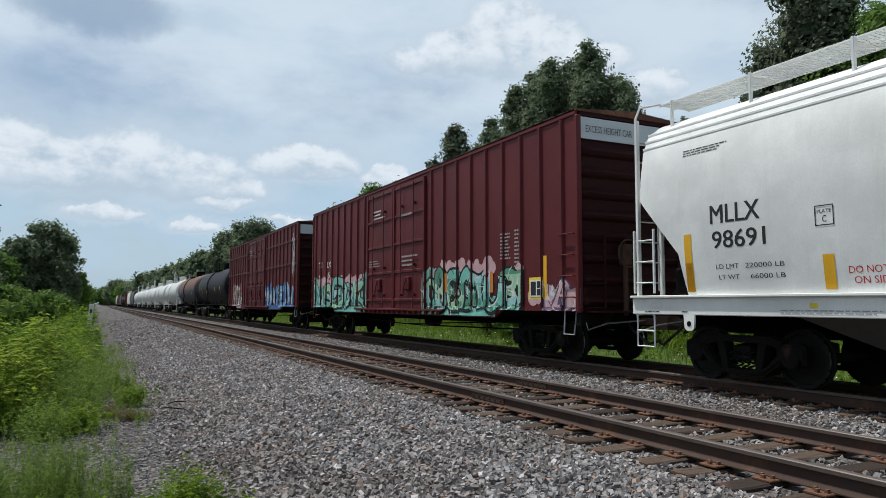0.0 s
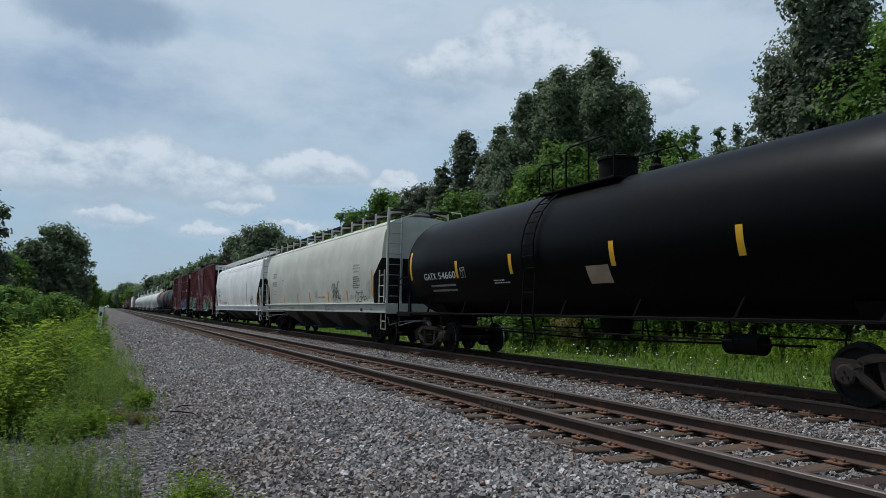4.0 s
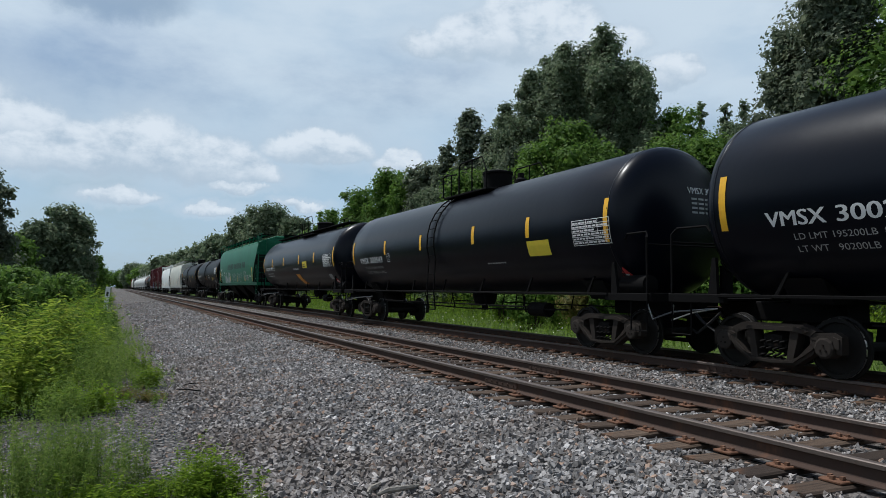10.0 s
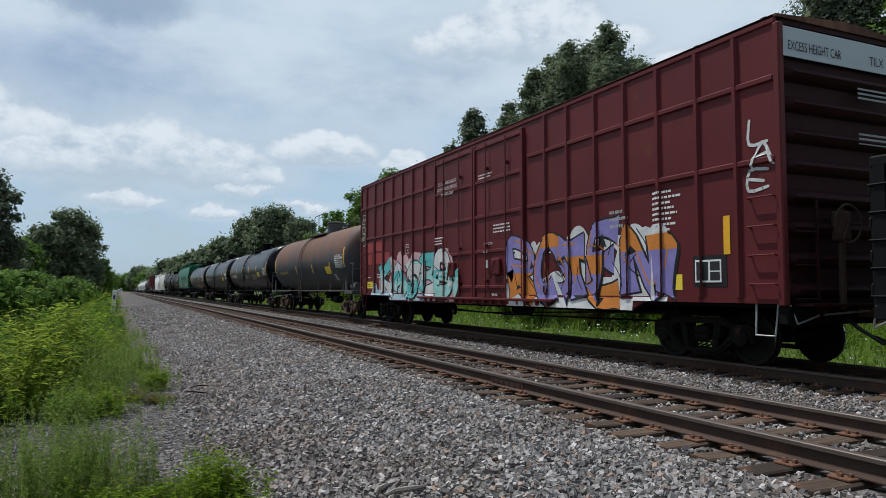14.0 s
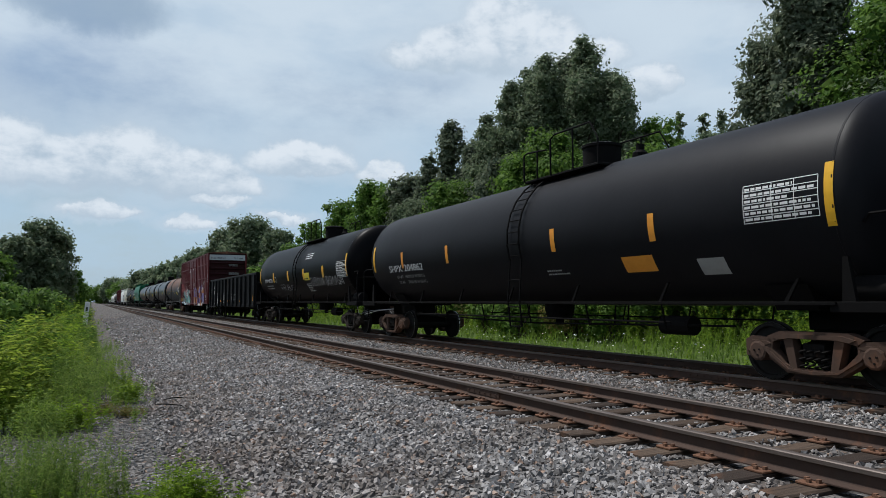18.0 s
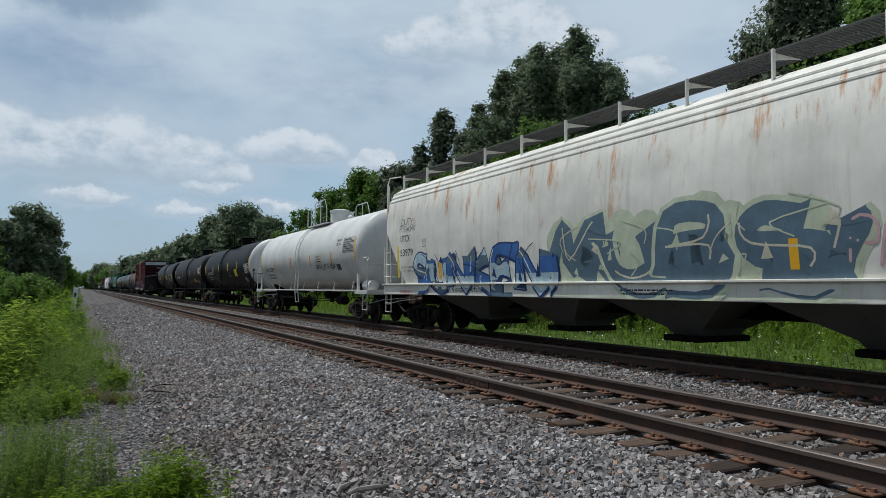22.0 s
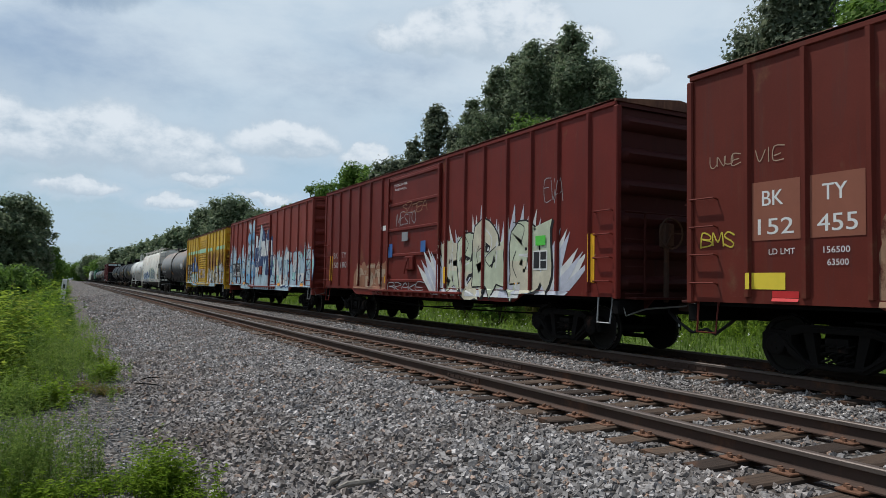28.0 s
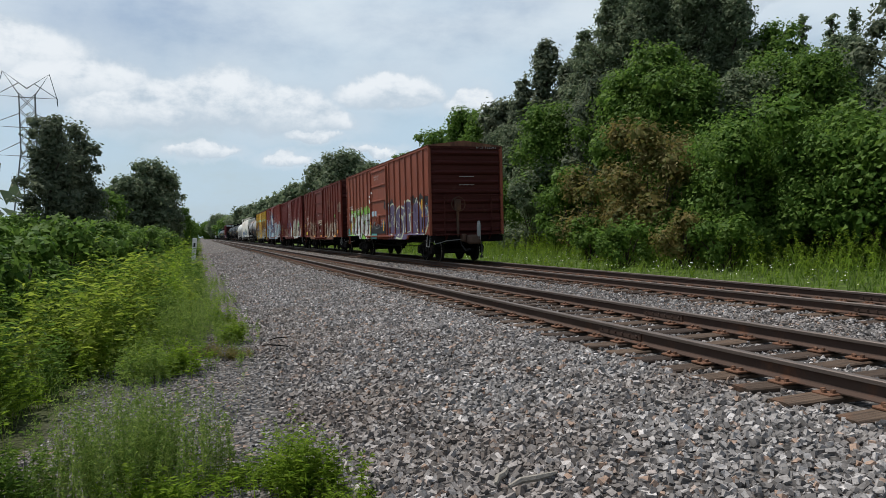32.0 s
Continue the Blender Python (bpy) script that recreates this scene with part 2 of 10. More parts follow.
M = {}
M["ballast"] = stones("crushed_stone", (0.120, 0.112, 0.107), (0.51, 0.484, 0.468), (0.34, 0.235, 0.175))
# stones of the train's track, its shade put into their dark colour
M["shaded_crib"] = stones("shade_darkened_stone", (0.020, 0.019, 0.018), (0.085, 0.080, 0.076), (0.07, 0.05, 0.04))
M["fine"] = stones("fine_gravel", (0.14, 0.138, 0.138), (0.37, 0.362, 0.360), (0.28, 0.24, 0.205))


def ground_material():
    """Crushed stone along the tracks that gives way, unevenly, to overgrown soil on both sides."""
    n = Nodes("ballast_and_verge")
    cell = n.voronoi(20.0, "Color")
    sepc = n.t.nodes.new("ShaderNodeSeparateColor")
    n.put(cell, sepc.inputs[0])
    c = n.mix(sepc.outputs[0], (0.030, 0.028, 0.026), (0.25, 0.235, 0.225))
    c = n.mix(n.ramp(sepc.outputs[1], 0.92, 0.98), c, (0.28, 0.20, 0.155))
    edge = n.voronoi(20.0, "Distance", "F1")
    c = n.mix(n.ramp(edge, 0.35, 0.75, (0, 0.75)), c, (0.035, 0.033, 0.031))
    c = n.mix(n.ramp(n.noise(0.5, 5, 0.6), 0.45, 0.75, (0, 0.4)), c, (0.11, 0.078, 0.056))
    g = n.mix(n.ramp(n.noise(1.6, 6, 0.65), 0.35, 0.7), (0.045, 0.070, 0.015), (0.10, 0.155, 0.030))
    g = n.mix(n.ramp(n.noise(0.12, 4, 0.6, (1, 1, 1), 5), 0.45, 0.7), g, (0.065, 0.105, 0.022))
    g = n.mix(n.ramp(n.noise(9, 5, 0.6, (1, 1, 1), 2), 0.5, 0.8, (0, 0.45)), g, (0.08, 0.07, 0.036))
    at = n.t.nodes.new("ShaderNodeSeparateXYZ")
    n.put(n.co, at.inputs[0])
    # the gravel reaches farther out beside the stand than along the verge
    wave = n.math("MULTIPLY", n.math("SUBTRACT", n.noise(0.9, 6, 0.65, (1, 1, 1), 4), 0.5), 1.5)
    left = n.math("ADD", n.math("ADD", at.outputs[0], wave), n.ramp(at.outputs[1], 7.5, 13.5, (1.45, -0.1)))
    right = n.math("ADD", at.outputs[0], n.math("MULTIPLY", wave, 0.5))
    soil = n.math("MAXIMUM", n.ramp(left, 0.35, -0.1), n.ramp(right, 12.2, 12.7))
    n.bump(n.math("SUBTRACT", 1.0, edge), 0.9, 0.05)
    # shade beneath the train painted into the bed between the far rails
    train_shade = n.math("MULTIPLY", n.ramp(at.outputs[0], 9.2, 9.6), n.ramp(at.outputs[0], 11.2, 10.7))
    c = n.mix(n.math("MULTIPLY", train_shade, 0.7), c, (0.018, 0.016, 0.015))
    # soil under the left weeds, darkened in the colour for their shade
    g = n.mix(n.ramp(at.outputs[0], 4.0, 1.0, (0, 0.8)), g, (0.042, 0.044, 0.022))
    return n.done(n.mix(soil, c, g), 0.92, 0.0, 0.15)


M["ground"] = ground_material()
M["rail_head"] = plain("worn_rail_head", (0.13, 0.105, 0.092), 0.5, 0.5, 0.25, 4.0)
M["rail_web"] = car_paint("rusty_rail_web", (0.066, 0.043, 0.034), 0.45, (0.11, 0.055, 0.034), 0.3, 0.8, 3.0)
M["plate"] = plain("rusty_tie_plate", (0.130, 0.060, 0.032), 0.85, 0.0, 0.45, 9.0, 0.004)


def tie_material():
    n = Nodes("creosoted_tie")
    r = n.t.nodes.new("ShaderNodeObjectInfo").outputs["Random"]
    c = n.mix(r, (0.038, 0.027, 0.021), (0.120, 0.083, 0.058))
    grain = n.noise(14, 6, 0.7, (0.12, 1.6, 1.0), 2)
    c = n.mix(n.ramp(grain, 0.4, 0.72), c, (0.024, 0.018, 0.015))
    c = n.mix(n.ramp(n.noise(2.2, 5, 0.6, (1, 1, 1), 6), 0.5, 0.75, (0, 0.6)), c, (0.15, 0.072, 0.038))
    n.bump(grain, 0.9, 0.015)
    return n.done(c, 0.9, 0.0, 0.2)


M["tie"] = tie_material()
M["spike"] = plain("rusty_spike", (0.14, 0.07, 0.04), 0.8)
# rolling stock
# truck iron under boxcars and hoppers, deep shade put into the dark colour
M["truck"] = car_paint("grimy_shaded_truck_iron", (0.009, 0.008, 0.0075), 0.3, (0.07, 0.036, 0.024), 0.2, 0.85, 2.0, (0.02, 0.017, 0.015), 0.12)
M["gate_blue"] = plain("dull_blue_gate_paint", (0.035, 0.065, 0.13), 0.6, 0, 0.25, 12)
M["truck_grey"] = car_paint("dusty_truck_iron", (0.034, 0.028, 0.024), 0.35, (0.05, 0.030, 0.021), 0.3, 0.85, 8.0, (0.02, 0.017, 0.015), 0.12)
M["truck_rust"] = car_paint("rusty_truck_iron", (0.085, 0.055, 0.042), 0.6, (0.13, 0.065, 0.04), 0.3, 0.85, 5.0, (0.02, 0.017, 0.015), 0.12)
M["wheel"] = plain("oily_wheel_steel", (0.014, 0.013, 0.012), 0.75, 0.0, 0.3, 8.0, 0, 0.15)
M["tread"] = plain("polished_wheel_tread", (0.35, 0.33, 0.31), 0.3, 0.9, 0.15)
M["cap"] = plain("bearing_end_cap", (0.16, 0.18, 0.21), 0.5, 0.3, 0.3, 20)
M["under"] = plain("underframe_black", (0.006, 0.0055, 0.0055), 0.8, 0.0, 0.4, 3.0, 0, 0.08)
M["hose"] = plain("black_rubber_hose", (0.015, 0.015, 0.016), 0.6)
M["galv"] = plain("weathered_galvanised_steel", (0.30, 0.31, 0.31), 0.55, 0.4, 0.2, 9)
M["maroon"] = car_paint("maroon_boxcar_paint", (0.120, 0.022, 0.024), 0.12, (0.13, 0.05, 0.03), 0.25, 0.5, 1.0)
M["maroon_b"] = car_paint("dark_maroon_boxcar_paint", (0.110, 0.022, 0.023), 0.18, (0.14, 0.06, 0.035), 0.3, 0.5, 6.0)
M["oxide"] = car_paint("oxide_red_boxcar_paint", (0.150, 0.022, 0.016), 0.22, (0.17, 0.07, 0.04), 0.3, 0.55, 11.0)
# end walls of brown and red cars, their shade put into the colour
M["shaded_end_brown"] = car_paint("shaded_brown_end_paint", (0.066, 0.018, 0.015), 0.2, (0.09, 0.045, 0.03), 0.3, 0.6, 27.0, (0.02, 0.017, 0.015), 0.10)
M["oxide_b"] = car_paint("faded_oxide_boxcar_paint", (0.135, 0.026, 0.017), 0.30, (0.14, 0.055, 0.032), 0.35, 0.6, 23.0)
M["redbox"] = car_paint("faded_red_boxcar_paint", (0.22, 0.042, 0.030), 0.12, (0.16, 0.06, 0.04), 0.25, 0.55, 31.0)
M["brown"] = car_paint("faded_brown_boxcar_paint", (0.245, 0.071, 0.042), 0.18, (0.20, 0.09, 0.05), 0.3, 0.6, 41.0)


def zoned_rust(name, color, rust_color, z_lo, z_hi, reach, seed, streak=0.35, grime=(0.25, 0.2, 0.12), rough=0.55, onset=0.60):
    """Paint with rust that breaks out mostly between two heights and runs down from there."""
    n = Nodes(name)
    at = n.t.nodes.new("ShaderNodeSeparateXYZ")
    n.put(n.co, at.inputs[0])
    base = n.mix(n.ramp(n.noise(0.9, 5, 0.6, (1, 1, 1), seed), 0.3, 0.7), tone(color, 0.85), tone(color, 1.1))
    base = n.mix(n.ramp(n.noise(6.0, 6, 0.65, (1, 1, 0.07), seed + 2), 0.48, 0.75, (0, streak)), base, grime)
    zone = n.math("MULTIPLY", n.ramp(at.outputs[2], z_lo - 0.5, z_lo + 0.3), n.ramp(at.outputs[2], z_hi + 0.4, z_hi - 0.2))
    blot = n.math("ADD", n.noise(2.0, 8, 0.7, (1, 1.3, 0.24), seed + 5), n.math("MULTIPLY", zone, reach))
    runs = n.math("ADD", n.noise(6.5, 6, 0.7, (1, 1, 0.06), seed + 7), n.math("MULTIPLY", zone, reach * 0.7))
    amount = n.math("MAXIMUM", n.ramp(blot, onset - 0.02, onset + 0.15), n.ramp(runs, 0.63, 0.78, (0, 0.85)))
    rusty = n.mix(n.noise(11.0, 6, 0.65, (1, 1, 0.4), seed + 9), tone(rust_color, 0.4), tone(rust_color, 1.6))
    n.bump(n.noise(3.0, 3), 0.12, 0.02)
    return n.done(n.mix(amount, base, rusty), n.ramp(amount, 0, 1, (rough, 0.9)), 0.0, 0.3)


M["yellowbox"] = zoned_rust("rusting_yellow_boxcar_paint", (0.62, 0.385, 0.020), (0.170, 0.066, 0.020), 1.9, 3.1, 0.15, 51.0, 0.9, (0.30, 0.125, 0.020), 0.55, 0.575)
M["post_rusty"] = zoned_rust("rusted_yellow_post_paint", (0.50, 0.30, 0.02), (0.11, 0.042, 0.018), 1.6, 4.2, 0.17, 53.0, 0.9, (0.24, 0.10, 0.02), 0.55, 0.58)
M["roof_rust"] = car_paint("rusty_roof_steel", (0.11, 0.05, 0.035), 0.7, (0.20, 0.10, 0.06), 0.4, 0.8, 61.0)
M["tank_black"] = car_paint("black_tank_paint", (0.0022, 0.0022, 0.0026), 0.0, dirt=0.10, rough=0.42, seed=71.0, grime=(0.02, 0.018, 0.017), spec=0.065)
M["tank_gloss"] = car_paint("clean_black_tank_paint", (0.0022, 0.0034, 0.0075), 0.0, dirt=0.06, rough=0.30, seed=72.0, grime=(0.008, 0.008, 0.009), spec=0.17)
M["tank_dark"] = car_paint("matt_charcoal_tank_paint", (0.010, 0.010, 0.012), 0.0, dirt=0.15, rough=0.5, seed=73.0, grime=(0.020, 0.019, 0.018), spec=0.11)


def washed_tank():
    """Grey tank paint under a rust wash that came down from the crown, thinner in bands."""
    n = Nodes("rust_washed_grey_tank_paint")
    x = n.t.nodes.new("ShaderNodeSeparateXYZ")
    n.put(n.co, x.inputs[0])
    edge = n.math("ADD", x.outputs[2], n.math("MULTIPLY", n.math("SUBTRACT", n.noise(1.3, 6, 0.65, (1, 1, 0.25), 3), 0.5), 1.9))
    wash = n.ramp(edge, 2.25, 3.15)
    bands = n.ramp(n.noise(0.9, 4, 0.6, (0.2, 1, 0.12), 8), 0.30, 0.58)
    grey = n.mix(n.noise(1.2, 6, 0.6, (1, 1, 0.2), 5), (0.028, 0.030, 0.034), (0.085, 0.092, 0.10))
    rusty = n.mix(n.noise(9, 6, 0.65, (1, 1, 0.2), 1), (0.085, 0.038, 0.022), (0.20, 0.095, 0.055))
    runs = n.ramp(n.noise(5, 6, 0.7, (1, 1, 0.07), 17), 0.56, 0.8, (0, 0.7))
    amount = n.math("MAXIMUM", n.math("MULTIPLY", wash, n.math("ADD", n.math("MULTIPLY", bands, 0.6), 0.4)), runs)
    n.bump(n.noise(3.0, 3), 0.12, 0.02)
    return n.done(n.mix(amount, grey, rusty), 0.6, 0.0, 0.25)


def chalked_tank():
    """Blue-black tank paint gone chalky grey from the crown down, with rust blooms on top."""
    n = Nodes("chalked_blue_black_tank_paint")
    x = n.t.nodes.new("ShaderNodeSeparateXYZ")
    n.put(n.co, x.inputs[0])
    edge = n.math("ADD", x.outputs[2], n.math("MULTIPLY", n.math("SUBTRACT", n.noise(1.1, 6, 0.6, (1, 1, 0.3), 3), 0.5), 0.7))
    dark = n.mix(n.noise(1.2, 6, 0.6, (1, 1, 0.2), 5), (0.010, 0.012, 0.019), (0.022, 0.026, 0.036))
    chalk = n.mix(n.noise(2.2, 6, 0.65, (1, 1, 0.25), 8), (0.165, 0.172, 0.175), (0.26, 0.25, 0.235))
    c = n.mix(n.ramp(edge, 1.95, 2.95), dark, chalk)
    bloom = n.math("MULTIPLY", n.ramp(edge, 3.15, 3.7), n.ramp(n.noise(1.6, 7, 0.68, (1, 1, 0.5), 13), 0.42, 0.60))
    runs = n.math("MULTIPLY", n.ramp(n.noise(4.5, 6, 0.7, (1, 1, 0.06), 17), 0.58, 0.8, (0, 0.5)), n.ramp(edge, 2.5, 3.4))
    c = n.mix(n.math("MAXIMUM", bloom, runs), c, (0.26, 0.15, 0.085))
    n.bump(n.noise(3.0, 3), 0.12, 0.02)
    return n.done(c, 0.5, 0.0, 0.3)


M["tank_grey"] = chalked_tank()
M["tank_rust"] = washed_tank()
M["tank_white"] = car_paint("white_tank_paint", (0.62, 0.62, 0.59), 0.0, dirt=0.25, rough=0.4, seed=101.0, grime=(0.28, 0.26, 0.22))
M["hop_white"] = car_paint("white_hopper_paint", (0.80, 0.805, 0.77), 0.0, dirt=0.12, rough=0.42, seed=111.0, grime=(0.35, 0.31, 0.25))
M["hop_cream"] = car_paint("pale_grey_hopper_paint", (0.565, 0.56, 0.485), 0.0, dirt=0.18, rough=0.45, seed=121.0, grime=(0.28, 0.26, 0.21))
M["hop_green"] = car_paint("green_hopper_paint", (0.014, 0.125, 0.062), 0.05, (0.14, 0.09, 0.05), 0.35, 0.45, 131.0, (0.03, 0.06, 0.04))
M["hop_old"] = zoned_rust("stained_white_hopper_paint", (0.72, 0.70, 0.63), (0.46, 0.20, 0.055), 3.35, 3.9, 0.075, 141.0, 0.3, (0.34, 0.29, 0.20))
# underside shade of the hopper end slopes put into the colour
M["slope_shade"] = plain("shaded_end_slope_sheet", (0.024, 0.023, 0.022), 0.8, 0, 0.35, 2.0, 0, 0.15)
# end walls of maroon cars, darkened in the colour in place of shade
M["shaded_end_maroon"] = car_paint("shaded_maroon_end_paint", (0.034, 0.010, 0.011), 0.15, (0.07, 0.035, 0.025), 0.3, 0.6, 29.0, (0.02, 0.017, 0.015), 0.10)
# grimy grey steel; on the bays its darkness also holds their shade
M["hop_grey"] = car_paint("grimy_and_shaded_grey_hopper_steel", (0.10, 0.10, 0.095), 0.25, (0.10, 0.06, 0.035), 0.5, 0.7, 151.0)
M["gondola"] = car_paint("black_gondola_paint", (0.0075, 0.008, 0.0088), 0.12, (0.04, 0.028, 0.02), 0.3, 0.6, 161.0, (0.018, 0.016, 0.015), 0.10)
# lettering and paint
M["white"] = plain("white_stencil_paint", (0.72, 0.72, 0.70), 0.6, 0, 0.08, 6)
M["dim"] = plain("faded_white_stencil_paint", (0.34, 0.34, 0.33), 0.7, 0, 0.2, 8)
M["black"] = plain("black_stencil_paint", (0.018, 0.018, 0.020), 0.6, 0, 0.15, 6)
M["reflect"] = plain("yellow_reflective_tape", (0.78, 0.42, 0.020), 0.45, 0, 0.15, 7)
M["label"] = plain("yellow_label", (0.80, 0.62, 0.05), 0.5, 0, 0.12, 6)
M["orange"] = plain("orange_reflector", (0.75, 0.30, 0.03), 0.5, 0, 0.15, 6)
M["redlab"] = plain("red_label", (0.55, 0.03, 0.03), 0.5, 0, 0.15, 6)
M["mark_red"] = plain("bright_red_paint_patch", (0.30, 0.035, 0.030), 0.55, 0, 0.15, 4)
M["patch_red"] = plain("fresh_red_paint_patch", (0.26, 0.090, 0.052), 0.6, 0, 0.15, 4)
M["panel_grey"] = plain("pale_grey_warning_panel", (0.50, 0.53, 0.54), 0.6, 0, 0.08, 3)
M["slate_plate"] = plain("dark_slate_plate", (0.03, 0.04, 0.055), 0.5)
M["green_tag"] = plain("green_sticker", (0.10, 0.55, 0.06), 0.5)
PAINT = dict(cyan=(0.13, 0.52, 0.52), teal=(0.09, 0.36, 0.35), aqua=(0.36, 0.66, 0.62), pink=(0.62, 0.40, 0.41), cream=(0.62, 0.58, 0.44), blue=(0.05, 0.14, 0.38),
             sky=(0.18, 0.40, 0.62), lilac=(0.25, 0.22, 0.50), orange=(0.62, 0.22, 0.04), yellow=(0.62, 0.50, 0.06), white=(0.66, 0.67, 0.66), ice=(0.42, 0.56, 0.64), haze=(0.52, 0.54, 0.62),
             black=(0.016, 0.016, 0.018), navy=(0.02, 0.045, 0.14), purple=(0.11, 0.085, 0.16), lime=(0.22, 0.48, 0.07), pale=(0.55, 0.60, 0.44), rust=(0.30, 0.14, 0.08),
             slate=(0.11, 0.17, 0.22), red=(0.50, 0.05, 0.05), grey=(0.30, 0.31, 0.32), mint=(0.36, 0.62, 0.40), tan=(0.42, 0.31, 0.22), sea=(0.20, 0.52, 0.43), fern=(0.10, 0.30, 0.20))


def worn(name, color, under, seed):
    """Old spray paint flaking off the coat beneath."""
    n = Nodes(name)
    gone = n.ramp(n.noise(3.5, 8, 0.72, (1, 1, 0.5), seed), 0.44, 0.60)
    n.bump(n.noise(9, 4), 0.1, 0.01)
    return n.done(n.mix(gone, n.mix(n.noise(14, 4), tone(color, 0.7), color), under), 0.7, 0.0, 0.15)


M["p_worn"] = worn("flaking_cream_spray", (0.62, 0.55, 0.45), (0.11, 0.030, 0.020), 3.0)
M["p_chalk"] = worn("chalky_white_spray", (0.66, 0.65, 0.60), (0.36, 0.24, 0.08), 11.0)
M["p_chalk_b"] = worn("chalky_blue_white_spray", (0.56, 0.62, 0.66), (0.34, 0.33, 0.28), 13.0)
M["p_silver"] = worn("thin_silver_spray", (0.46, 0.47, 0.47), (0.014, 0.125, 0.062), 17.0)
M["p_worn_b"] = worn("flaking_tan_spray", (0.36, 0.22, 0.14), (0.092, 0.020, 0.015), 7.0)
for k, c in PAINT.items():
    M["p_" + k] = spray("spray_paint_" + k, c)
# growth
M["leaf_dark"] = leaves("dark_poplar_leaves", (0.085, 0.128, 0.066), (0.195, 0.230, 0.138), 1, 0.34)
M["leaf_mid"] = leaves("broadleaf_foliage", (0.058, 0.125, 0.020), (0.140, 0.225, 0.042), 2, 0.34)
M["leaf_grey"] = leaves("grey_green_foliage", (0.072, 0.100, 0.062), (0.175, 0.200, 0.128), 3, 0.34)
M["leaf_dry"] = leaves("browning_foliage", (0.090, 0.115, 0.028), (0.20, 0.15, 0.055), 4, 0.34)
M["leaf_weed"] = leaves("bright_weed_leaves", (0.085, 0.155, 0.012), (0.185, 0.265, 0.026), 5)
M["leaf_herb"] = leaves("dark_weed_leaves", (0.050, 0.105, 0.016), (0.115, 0.185, 0.030), 8)
M["leaf_sumac"] = leaves("yellow_green_weed_leaves", (0.115, 0.175, 0.018), (0.235, 0.290, 0.042), 9)
M["leaf_grass"] = leaves("meadow_grass_blades", (0.075, 0.140, 0.018), (0.150, 0.220, 0.036), 6)
M["leaf_straw"] = leaves("dry_feathery_weed", (0.080, 0.150, 0.024), (0.195, 0.255, 0.060), 7)
M["bark"] = plain("tree_bark", (0.055, 0.042, 0.032), 0.9, 0, 0.4, 9, 0.03)
M["flower"] = plain("white_blossom", (0.70, 0.70, 0.66), 0.7, 0, 0.1)
M["post"] = plain("white_painted_post", (0.72, 0.72, 0.70), 0.6, 0, 0.1, 9)
M["wood"] = plain("weathered_grey_wood", (0.22, 0.20, 0.17), 0.9, 0, 0.35, 15, 0.02)
M["steel"] = plain("pylon_steel", (0.12, 0.13, 0.14), 0.6, 0.4)

